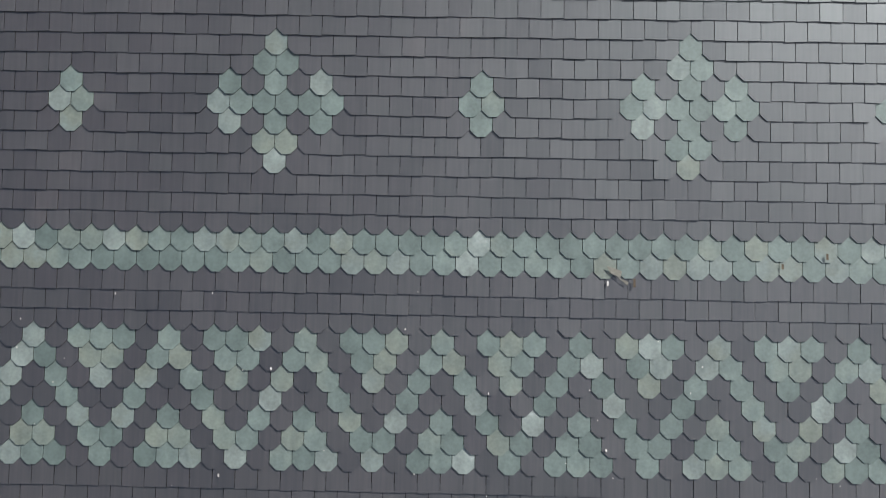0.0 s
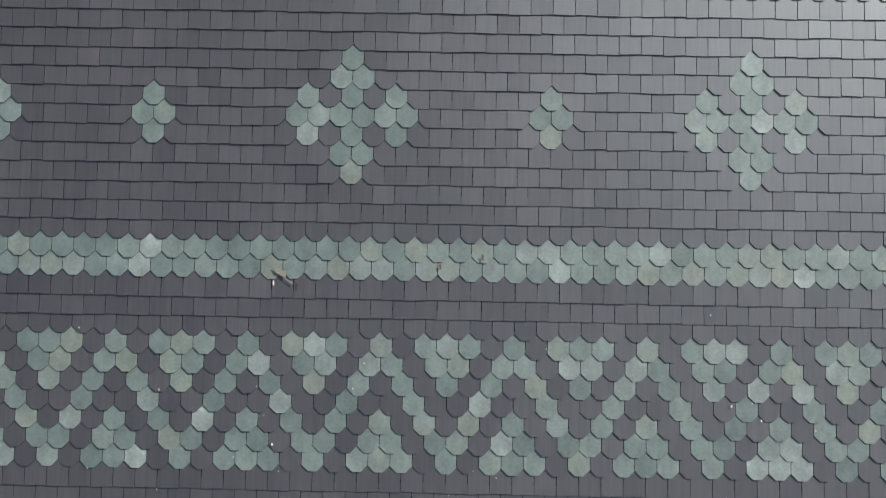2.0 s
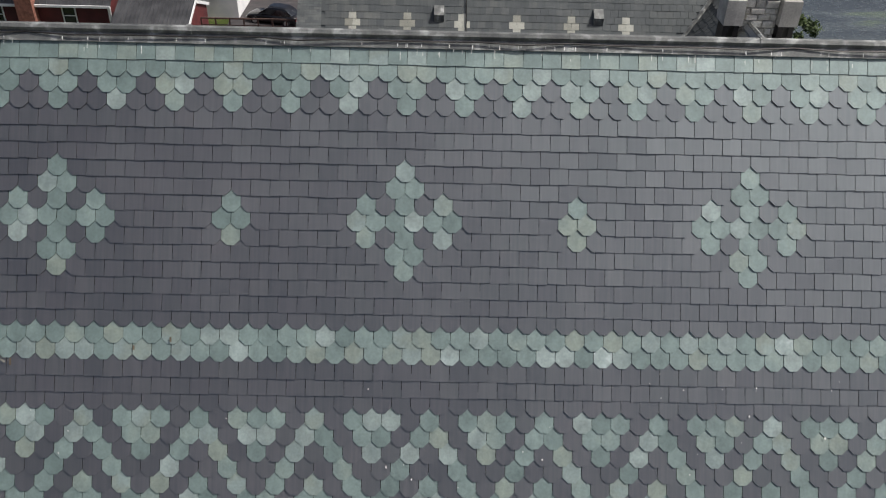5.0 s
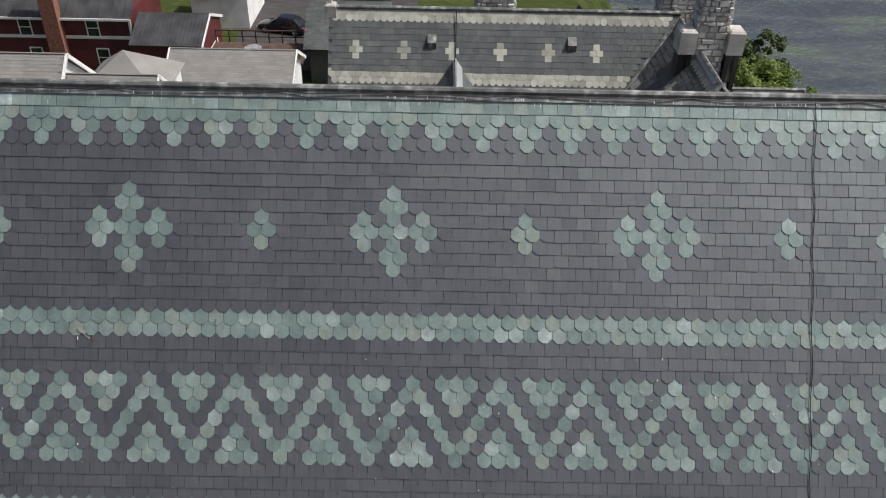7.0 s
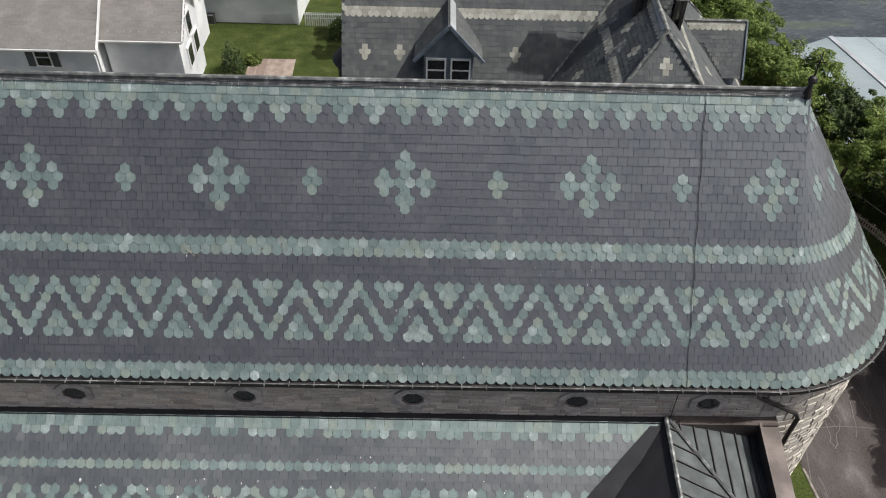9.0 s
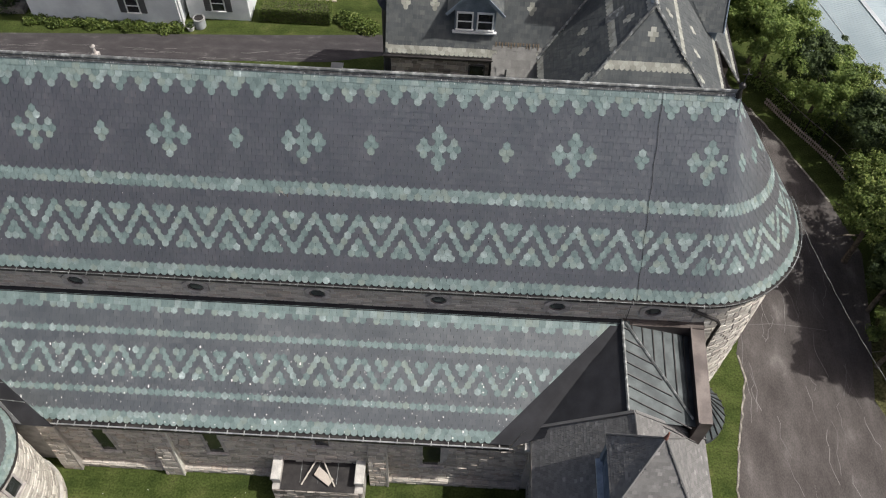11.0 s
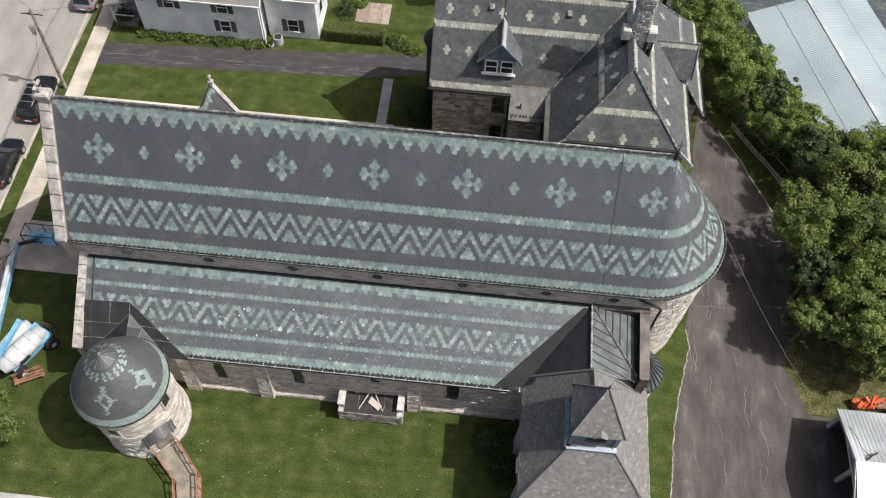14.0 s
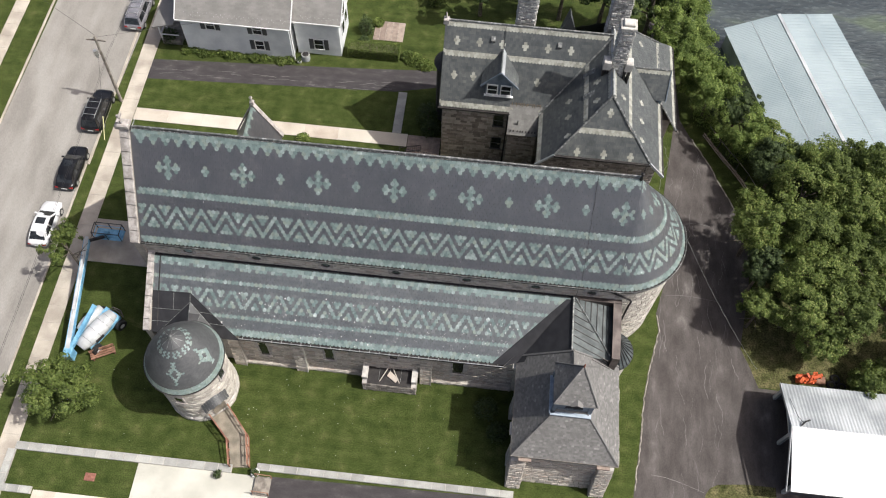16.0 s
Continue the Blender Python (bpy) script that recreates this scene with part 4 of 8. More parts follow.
AY = -9.35
s = Solid()
s.box(-2.3, 26.6, AY, WY, -.3, 5.45)
aisle_wall = part("aisle_wall", s, MORTAR, church, "aisle wall of grey coursed rubble stone")
AWIN = ((6.4, 3.0, .7, 2.6), (11.7, 3.35, .7, 2.4), (16.85, 4.2, .65, .9), (21.95, 3.3, .85, 2.5))
inwin = lambda x, z: any(abs(x - a) < w / 2 + .12 and abs(z - b) < h / 2 + .12 for a, b, w, h in AWIN)
field = Solid()
stones(field, lambda q, z, h: Vector((q, AY - h, z)), 4.0, 26.6, 0.0, 5.3, lambda q, z: not inwin(q, z), (.16, .34), (.25, .7), .08)
part("stone_field", field, STONE, aisle_wall, "rough grey stones", "stuff")
for x, z, w, h in AWIN:
    s = Solid()
    for q in (-1, 1):
        s.box(x + q * (w / 2 + .06) - .07, x + q * (w / 2 + .06) + .07, AY - .07, AY + .02, z - h / 2, z + h / 2)
    s.box(x - w / 2 - .13, x + w / 2 + .13, AY - .07, AY + .02, z + h / 2, z + h / 2 + .16)
    win = part("window", s, DRESSED, church, "narrow aisle window with dressed stone jambs")
    s = Solid()
    s.box(x - w / 2 - .2, x + w / 2 + .2, AY - .16, AY + .02, z - h / 2 - .14, z - h / 2, .03)
    part("sill", s, DRESSED, win)
    s = Solid()
    s.box(x - w / 2, x + w / 2, AY - .03, AY - .012, z - h / 2, z + h / 2)
    part("pane", s, GLASS, win, "dark leaded pane")


def buttress(x, y, w=.9, out=.5, h=4.9):
    """A battered buttress that leans into the wall, with a low plinth."""
    s = Solid()
    lo, hi = x - w / 2, x + w / 2
    s.hull([(lo, y, -.2), (hi, y, -.2), (hi, y, h), (lo, y, h)], [(lo, y - out, -.2), (hi, y - out, -.2), (hi, y - .06, h), (lo, y - .06, h)])
    b = part("buttress", s, MORTAR, church, "leaning stone buttress")
    f = Solid()
    stone_quad(f, (lo, y - out, 0), (hi, y - out, 0), (hi, y - .06, h - .1), (lo, y - .06, h - .1), proud=.045)
    part("stone_field", f, STONE, b, "rough grey stones", "stuff")
    # Pale strip added to paint the sunlight on the east edge.
    t = Solid()
    t.hull([(hi - .03, y, 0), (hi + .05, y, 0), (hi + .05, y, h), (hi - .03, y, h)], [(hi - .03, y - out - .05, 0), (hi + .05, y - out - .05, 0), (hi + .05, y - .1, h), (hi - .03, y - .1, h)])
    part("quoin", t, PALESTONE, b, "pale strip painting the sunlit east edge")


for x in (4.15, 9.25, 19.4):
    buttress(x, AY)
s = Solid()
s.box(4.0, 14.55, AY - .3, AY, -.1, .42, .08)
s.box(19.05, 26.4, AY - .3, AY, -.1, .42, .08)
plinth = part("plinth", s, MORTAR, church, "rough stone plinth at the wall foot")
field = Solid()
for x0, x1 in ((4.0, 14.5), (19.05, 26.4)):
    stones(field, lambda q, z, h: Vector((q, AY - .3 - h, z)), x0, x1, 0, .42, course=(.14, .26), length=(.25, .6), proud=.05)
    stones(field, lambda q, z, h: Vector((q, AY - .3 + z, .42 + h)), x0, x1, 0, .28, course=(.14, .26), length=(.25, .6), proud=.03)
part("stone_field", field, STONE, plinth, "rough grey stones", "stuff")
s = Solid()
s.box(4.9, 25.4, -9.76, -9.35, 5.25, 5.37)
s.box(4.9, 25.4, -9.76, -9.72, 5.37, 5.45)
gut = part("aisle_gutter", s, DARKMETAL, church, "dark metal gutter of the aisle")
s = Solid()
s.tube([(4.9, -9.74, 5.5), (25.4, -9.74, 5.5)], .035, 6)
part("guard_rail", s, STEEL, gut)
s = Solid()
s.box(-.02, .02, -.12, .1, -.02, .02)
bracket = s.mesh("bracket", STEEL)
for k in range(27):
    ob = new("bracket", bracket)
    ob.parent = gut
    ob.location = (5.2 + k * .76, -9.68, 5.48)

# coping at the aisle's west end
ACX = -2.2
for k in range(7):
    f0, f1 = k / 7 + .004, (k + 1) / 7 - .004
    A, B = Vector((0, -4.75, 9.1)), Vector((0, -9.95, 5.7))
    p, q = A.lerp(B, f0), A.lerp(B, f1)
    s = Solid()
    s.hull([(ACX - .28, p.y, p.z - .1), (ACX + .26, p.y, p.z - .1), (ACX + .26, q.y, q.z - .1), (ACX - .28, q.y, q.z - .1)], [(ACX - .24, p.y, p.z + .1), (ACX + .22, p.y, p.z + .1), (ACX + .22, q.y, q.z + .1), (ACX - .24, q.y, q.z + .1)])
    part("coping_stone", s, DRESSED, west_wall)
s = Solid()
s.hull([(ACX - .25, -9.75, -.2), (ACX - .25, -4.5, -.2), (ACX - .25, -4.5, 9.0), (ACX - .25, -9.75, 5.6)], [(ACX + .25, -9.75, -.2), (ACX + .25, -4.5, -.2), (ACX + .25, -4.5, 9.0), (ACX + .25, -9.75, 5.6)])
part("aisle_end_wall", s, STONE, church, "stone end wall of the aisle")
s = Solid()
s.tube([(-1.5, -5.0, 8.95), (-1.5, -9.4, 5.6)], .06, 6)
part("downpipe", s, DARKMETAL, church)

# little stone areaway below the aisle wall
area = thing("window_well", "low stone window well with pale coping slabs", "window well")
area.location = (-.18, .5, 0)
s = Solid()
for x0, x1 in ((14.6, 15.0), (18.55, 18.95)):
    s.box(x0, x1, -11.0, -9.5, 0, 2.0)
s.box(14.6, 18.95, -11.3, -10.9, 0, 1.5)
wellwall = part("well_wall", s, MORTAR, area, "rough stone wall of the well")
field = Solid()
stones(field, lambda q, z, h: Vector((q, -11.3 - h, z)), 14.6, 18.95, 0, 1.5, course=(.14, .26), length=(.25, .6), proud=.06)
part("stone_field", field, DARKSTONE, wellwall, "rough grey-brown stones", "stuff")
for x0, x1 in ((14.55, 15.02), (18.53, 19.0)):
    s = Solid()
    s.box(x0, x1, -11.05, -9.53, 2.0, 2.15, .03)
    part("coping_slab", s, PALESLAB, area, "pale concrete coping slab")
s = Solid()
s.hull([(15.0, -11.32, 1.5), (18.55, -11.32, 1.5), (18.55, -9.53, 1.62), (15.0, -9.53, 1.62)], [(15.0, -11.32, 1.56), (18.55, -11.32, 1.56), (18.55, -9.53, 1.68), (15.0, -9.53, 1.68)])
part("well_cover", s, DARKMETAL, area, "dark metal sheet cover")
for x in (15.9, 16.75, 17.65):
    s = Solid()
    s.bar((x, -10.95, 1.58), (x, -9.55, 1.7), .03)
    part("cover_seam", s, LEAD, area)
s = Solid()
for a, b in (((16.0, -11.1, 1.7), (16.75, -9.6, 1.95)), ((17.6, -11.1, 1.7), (16.75, -9.6, 1.95))):
    s.bar(a, b, .06)
s.hull([(16.55, -10.6, 1.66), (17.3, -11.1, 1.66), (17.5, -10.75, 1.66), (16.75, -10.2, 1.66)], [(16.55, -10.6, 1.8), (17.3, -11.1, 1.74), (17.5, -10.75, 1.74), (16.75, -10.2, 1.84)])
part("carved_gable", s, STONE, area, "broken stone gable lying on the well")

# ---- the round turret ----
TX, TY, TR, TZ = 1.6, -12.15, 2.68, 6.75
turret = thing("turret", "round stone stair turret with a domed slate roof", "turret")
s = Solid()
s.lathe(TX, TY, [(TR + .12, -.2), (TR + .12, .6), (TR, .75), (TR, TZ - .25), (TR + .15, TZ - .05)], 48)
twall = part("turret_wall", s, MORTAR, turret, "round wall of pale rubble stone")
field = Solid()
TWIN = ((-.2, 5.55), (-1.62, 4.9))     # angle, height
twin_hit = lambda q, z: any(abs((q / TR + math.pi) % (2 * math.pi) - math.pi - a) < .17 and abs(z - b) < .62 for a, b in TWIN) or (abs((q / TR + math.pi) % (2 * math.pi) - math.pi + .76) < .24 and z < 3.2)
stones(field, lambda q, z, h: Vector((TX + (TR + h + (.1 if z < .65 else 0)) * math.cos(q / TR), TY + (TR + h + (.1 if z < .65 else 0)) * math.sin(q / TR), z)), -math.pi * TR, math.pi * TR, 0, TZ - .3, lambda q, z: not twin_hit(q, z), (.2, .36), (.3, .75), .05)
part("stone_field", field, PALESTONE, twall, "pale rough stones", "stuff")
for a, z in TWIN:
    m = pose(TX + (TR + .02) * math.cos(a), TY + (TR + .02) * math.sin(a), z, 0, 0, math.degrees(a))
    s = Solid()
    s.obox(m @ pose(0, -.36, 0), .12, .12, 1.2)
    s.obox(m @ pose(0, .36, 0), .12, .12, 1.2)
    s.obox(m @ pose(0, 0, .62), .12, .84, .14)
    s.obox(m @ pose(0.03, 0, -.62), .18, .9, .12)
    win = part("window", s, DRESSED, turret, "small turret window in a stone frame")
    s = Solid()
    s.obox(m, .06, .6, 1.1)
    part("pane", s, GLASS, win)
# domed roof: profile from apex to eave
DOME = [(0.02, 10.62), (.3, 10.42), (.84, 9.95), (1.45, 9.25), (2.0, 8.5), (2.42, 7.84), (2.7, 7.28), (2.92, 6.75)]
def dome(sl):
    """Radius and height at a way sl down the dome."""
    for (r0, z0), (r1, z1) in zip(DOME, DOME[1:]):
        l = math.hypot(r1 - r0, z1 - z0)
        if sl <= l:
            return r0 + (r1 - r0) * sl / l, z0 + (z1 - z0) * sl / l, (r1 - r0) / l, (z1 - z0) / l
        sl -= l
    l0 = math.hypot(DOME[-1][0] - DOME[-2][0], DOME[-1][1] - DOME[-2][1])
    dr, dz = (DOME[-1][0] - DOME[-2][0]) / l0, (DOME[-1][1] - DOME[-2][1]) / l0
    return DOME[-1][0] + dr * sl, DOME[-1][1] + dz * sl, dr, dz


DLEN = sum(math.hypot(b[0] - a[0], b[1] - a[1]) for a, b in zip(DOME, DOME[1:]))
s = Solid()
s.lathe(TX, TY, [(2.75, 6.6)] + [(max(r - .02, .01), z - .02) for r, z in DOME[::-1]], 48)
droof = part("turret_roof", s, UNDER, turret, "domed roof of dark slates with green ornaments")
DR = 36
DE = DLEN / DR
dark_field, green_field = Solid(), Solid()
random.seed(21)
for r in range(2, DR):
    rad = dome((r + .5) * DE)[0]
    n = 20 if rad < .6 else 40 if rad < 1.25 else 52 if rad < 1.75 else 66 if rad < 2.3 else 84 if rad < 2.8 else 96
    for i in range(n):
        u = i + (0 if r % 2 else .5)
        turn = 2 * math.pi * u / n
        g = r >= DR - 4
        if 8 <= r <= 11:
            g = (turn * 18 / math.pi) % 2 < 1
        across = min((((turn + o + math.pi) % (2 * math.pi) - math.pi) * rad for o in (.15, 1.45)), key=abs)
        along = (r + .5) * DE - 2.95
        d = abs(across) / .48 + abs(along) / .74
        if .5 < d < 1.05 or (abs(along) < .1 and .34 < abs(across) < .66) or (abs(across) < .1 and .58 < abs(along) < 1.02):
            g = True
        def place(uu, sl, h, n=n):
            rr, zz, dr, dz = dome(max(sl, 0.01))
            t = 2 * math.pi * (uu / n)
            return Vector((TX + (rr - dz * h) * math.cos(t), TY + (rr - dz * h) * math.sin(t), zz + dr * h))
        put_slate(green_field if g else dark_field, place, u, r * DE, DE, r >= DR - 5, r >= DR - 5, .022, .01)
part("slate_field", dark_field, DOMESLATE, droof, "small dark slates", "stuff")
part("green_slate_field", green_field, GREEN, droof, "small green slates", "stuff")
s = Solid()
s.lathe(TX, TY, [(.78, 10.02), (.76, 10.1), (.3, 10.48), (.1, 10.66), (.02, 10.7)], 20)
cap = part("roof_cap", s, DOMESLATE, turret, "dark cone cap with thin radiating seams")
for k in range(10):
    an = 2 * math.pi * k / 10
    s = Solid()
    s.bar((TX + .05 * math.cos(an), TY + .05 * math.sin(an), 10.7), (TX + .77 * math.cos(an), TY + .77 * math.sin(an), 10.1), .03, .03)
    part("seam", s, LEAD, cap)
s = Solid()
s.lathe(TX, TY, [(.12, 10.62), (.13, 10.74), (.08, 10.86), (.02, 10.9)], 12)
part("finial", s, LEAD, turret, "small lead knob")
s = Solid()
s.lathe(TX, TY, [(2.8, TZ - .1), (2.99, TZ - .1), (2.99, TZ + .02), (2.92, TZ + .02)], 48)
part("gutter", s, DARKMETAL, turret)
# turret door with a small hood
da = -.76
m = pose(TX + TR * math.cos(da), TY + TR * math.sin(da), 0, 0, 0, math.degrees(da))
s = Solid()
arch = [(-.55, .6), (.55, .6)] + [(.55 * math.cos(math.pi * k / 8), 2.35 + .55 * math.sin(math.pi * k / 8)) for k in range(9)]
s.hull([m @ Vector((-.1, q, z)) for q, z in arch], [m @ Vector((.05, q, z)) for q, z in arch])
door = part("door", s, DECK, turret, "arched tan wooden door")
s = Solid()
for k in range(10):
    t0, t1 = math.pi * k / 10, math.pi * (k + 1) / 10
    p = lambda t, r, x: m @ Vector((x, r * math.cos(t), 2.35 + r * math.sin(t)))
    s.hull([p(t0, .56, -.1), p(t1, .56, -.1), p(t1, .8, -.1), p(t0, .8, -.1)], [p(t0, .56, .12), p(t1, .56, .12), p(t1, .8, .1), p(t0, .8, .1)])
part("door_arch", s, DRESSED, turret, "dressed stone door arch")
for row in range(2):
    for k in range(11):
        s = Solid()
        mid, wid = (k + .5 - .25 * row) / 11 * 2 - 1, .083
        f0, f1 = mid - wid, mid + wid
        zf = lambda f: 3.5 - .62 * f * f
        e0, e1 = (-.05, .36) if row == 0 else (.28, .68 + (.06 if k % 3 == 0 else 0))
        at = lambda f, e, h: m @ Vector((e - .3 * f * f, f * 1.08, zf(f) + .28 - e * .55 + h))
        h = .07 - .03 * row
        s.hull([at(f0, e0, h), at(f1, e0, h), at(f1, e1, h), at(f0, e1, h)], [at(f0, e0, h + .035), at(f1, e0, h + .035), at(f1, e1, h + .035), at(f0, e1, h + .035)])
        part("hood_slate", s, DOMESLATE, turret, "dark slate of the curved door hood")

# wooden ramp from the turret door
ramp = thing("ramp", "wooden access ramp with red-brown railings", "ramp")
RP = [((2.95, -14.75), (4.15, -13.75), .62), ((4.65, -16.4), (6.05, -15.8), .42), ((5.15, -18.3), (6.6, -18.15), .06)]
for (a0, b0, z0), (a1, b1, z1) in zip(RP, RP[1:]):
    n = 14
    for i in range(n):
        f0, f1 = i / n + .001, (i + 1) / n - .001
        L = lambda p, q, f: (p[0] + (q[0] - p[0]) * f, p[1] + (q[1] - p[1]) * f)
        c = [L(a0, a1, f0), L(b0, b1, f0), L(b0, b1, f1), L(a0, a1, f1)]
        zz = [z0 + (z1 - z0) * f for f in (f0, f0, f1, f1)]
        s = Solid()
        s.hull([(x, y, z) for (x, y), z in zip(c, zz)], [(x, y, z + .05) for (x, y), z in zip(c, zz)])
        part("board", s, DECK, ramp)
    for p, q in ((a0, a1), (b0, b1)):
        s = Solid()
        s.bar((*p, z0 + 1.0), (*q, z1 + 1.0), .09, .05)
        s.bar((*p, z0 + .55), (*q, z1 + .55), .05)
        s.hull([(*p, 0), (*q, 0), (q[0] + .06, q[1], 0), (p[0] + .06, p[1], 0)], [(*p, z0), (*q, z1), (q[0] + .06, q[1], z1), (p[0] + .06, p[1], z0)])
        part("railing", s, REDSTAIN, ramp, "red-brown railing")
        for f in (0.02, .34, .66, .98):
            s = Solid()
            x, y = p[0] + (q[0] - p[0]) * f, p[1] + (q[1] - p[1]) * f
            s.bar((x, y, 0), (x, y, z0 + (z1 - z0) * f + 1.0), .09, up=(1, 0, 0))
            part("post", s, REDSTAIN, ramp)

# dark sheet roof between turret and aisle
def on_aisle(x, y, h):
    return Vector((x, y, AT.z + (y - AT.y) / AV.y * AV.z)) + AN * h


corner = [(-2.3, -7.2), (.95, -7.12), (4.95, -9.78), (-2.3, -9.78)]
s = Solid()
s.hull([on_aisle(x, y, -.02) for x, y in corner], [on_aisle(x, y, .07) for x, y in corner])
link_roof = part("link_roof", s, BITUMEN_AND_SHADE, church, "black sheet roof between turret and aisle")
NODE, FOOT = on_aisle(.98, -7.7, .1), Vector((1.25, -9.75, 6.85))
WF, EF = on_aisle(-1.35, -9.75, .08), on_aisle(3.55, -9.75, .08)
s = Solid()
s.face([NODE, WF, FOOT])
s.face([WF, Vector((1.2, -10.2, 5.5)), FOOT])
part("link_slope", s, BITUMEN_AND_SHADE, church)
s = Solid()
for k in range(7):
    f0, f1 = k / 7, (k + 1) / 7
    lift_v = Vector((0, -.012, .03))
    s.face([NODE.lerp(FOOT, f0), NODE.lerp(FOOT, f1) + lift_v, NODE.lerp(EF, f1) + lift_v, NODE.lerp(EF, f0)])
part("link_slope", s, DOMESLATE, church, "dark slate slope beside the turret")
s = Solid()
s.face([NODE.lerp(FOOT, .45) + Vector((.02, -.02, .05)), FOOT + Vector((.02, -.02, .05)), FOOT.lerp(EF, .22) + Vector((.02, -.02, .06)), NODE.lerp(EF, .34) + Vector((0, -.02, .06))])
part("patch_sheet", s, BITUMEN_AND_SHADE, church, "dark patch sheet on the small slope")
s = Solid()
s.tube([NODE.lerp(EF, .34) + Vector((0, -.02, .08)), FOOT.lerp(EF, .22) + Vector((.02, -.02, .08))], .02, 5)
part("patch_seam", s, LEAD, church)
s = Solid()
for a, b in ((NODE, WF), (NODE, EF), (NODE, FOOT), (on_aisle(-2.2, -8.3, .09), on_aisle(.3, -8.25, .09)), (on_aisle(-2.2, -9.1, .09), on_aisle(-.6, -9.05, .09)), (on_aisle(-.3, -7.2, .09), on_aisle(-.3, -8.25, .09)), (on_aisle(.95, -7.15, .09), NODE), (on_aisle(1.6, -8.25, .09), on_aisle(2.7, -8.3, .09)), (on_aisle(2.6, -8.9, .09), on_aisle(3.7, -8.95, .09))):
    s.tube([a, b], .022, 5)
part("seam", s, LEAD, link_roof, "pale folded seams")

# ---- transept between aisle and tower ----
# The west slope's shade is put into its near-black sheet colour.
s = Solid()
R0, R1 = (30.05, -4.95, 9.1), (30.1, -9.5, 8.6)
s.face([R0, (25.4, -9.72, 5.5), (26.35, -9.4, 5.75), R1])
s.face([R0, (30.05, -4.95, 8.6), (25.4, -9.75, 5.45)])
part("transept_roof", s, BITUMEN_AND_SHADE, church, "near-black sheet slope of the transept roof, west shade in its colour")
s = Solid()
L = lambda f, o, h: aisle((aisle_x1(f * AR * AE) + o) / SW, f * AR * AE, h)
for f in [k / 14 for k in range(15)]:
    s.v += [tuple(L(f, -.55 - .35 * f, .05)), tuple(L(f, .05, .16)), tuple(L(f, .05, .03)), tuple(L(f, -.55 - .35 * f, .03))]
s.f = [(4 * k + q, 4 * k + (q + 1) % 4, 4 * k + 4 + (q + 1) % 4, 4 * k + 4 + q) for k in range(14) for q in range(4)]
part("valley_flashing", s, BITUMEN_AND_SHADE, church, "dark sheet valley flashing")
s = Solid()
s.tube([Vector(R0) + Vector((0, 0, .05)), Vector(R1) + Vector((0, 0, .05))], .07, 6)
part("transept_ridge_roll", s, LEAD, church)
MZ = lambda x, y: 8.55 + (y + 9.4) * .125 - (x - 30.1) * .27     # height of the metal roof
s = Solid()
s.face([(30.1, -4.93, MZ(30.1, -4.93)), (30.1, -9.4, MZ(30.1, -9.4)), (33.15, -9.2, MZ(33.15, -9.2)), (33.15, -4.93, MZ(33.15, -4.93))])
metal_roof = part("metal_roof", s, SEAM, church, "standing-seam metal roof with slanting seams")
for k in range(6):
    s = Solid()
    x = 30.5 + k * .48
    yb = max(-5.0 - (x - 30.2) * 1.35, -9.1)
    s.bar((x, -4.95, MZ(x, -4.95) + .03), (x, yb, MZ(x, yb) + .03), .035, .07)
    part("seam", s, DARKMETAL, metal_roof)
for k in range(8):
    s = Solid()
    y = -5.3 - k * .52
    xr = min(30.2 + (-y - 4.75) / 1.35, 33.05)
    s.bar((30.12, y, MZ(30.12, y) + .03), (xr, y - .32 * (xr - 30.1), MZ(xr, y - .32 * (xr - 30.1)) + .03), .035, .07)
    part("seam", s, DARKMETAL, metal_roof)
s = Solid()
s.tube([(30.15, -5.0, MZ(30.15, -5.0) + .05), (33.05, -8.9, MZ(33.05, -8.9) + .05)], .06, 5)
part("seam", s, LEAD, metal_roof)
s = Solid()
q = lambda z: [(33.15, -9.3, 0 if z is None else 8.35 + z), (33.7, -9.3, 0 if z is None else 8.35 + z), (33.7, -5.05, 0 if z is None else 8.95 + z), (33.15, -5.05, 0 if z is None else 8.95 + z)]
s.hull(q(None), q(0))
s.box(30.1, 33.7, -5.1, -4.7, 8.3, 9.02)
s.hull([(33.07, -9.3, 8.36), (33.15, -9.3, 8.36), (33.15, -5.05, 8.96), (33.07, -5.05, 8.96)], [(33.07, -9.3, 8.46), (33.15, -9.3, 8.46), (33.15, -5.05, 9.06), (33.07, -5.05, 9.06)])
part("parapet", s, BRONZE, church, "brown metal-clad parapet wall")
s = Solid()
s.box(26.4, 33.3, -9.6, -4.5, -.2, 5.6)
part("transept_wall", s, STONE, church, "stone transept wall")
s = Solid()
s.lathe(33.7, -7.4, [(1.62, 5.2), (1.6, 5.5), (.05, 7.4)], 22, -math.pi / 2, math.pi / 2)
bay = part("bay_roof", s, SEAM, church, "half-cone metal roof with radiating seams")
for k in range(14):
    an = -math.pi / 2 + math.pi * (k + .5) / 14
    s = Solid()
    s.bar((33.7 + .1 * math.cos(an), -7.4 + .1 * math.sin(an), 7.36), (33.7 + 1.62 * math.cos(an), -7.4 + 1.62 * math.sin(an), 5.53), .04, .06)
    part("seam", s, DARKMETAL, bay)
s = Solid()
s.lathe(33.7, -7.4, [(1.45, -.2), (1.45, 5.2)], 22, -math.pi / 2, math.pi / 2)
part("bay_wall", s, PALESTONE, church, "rounded stone bay")

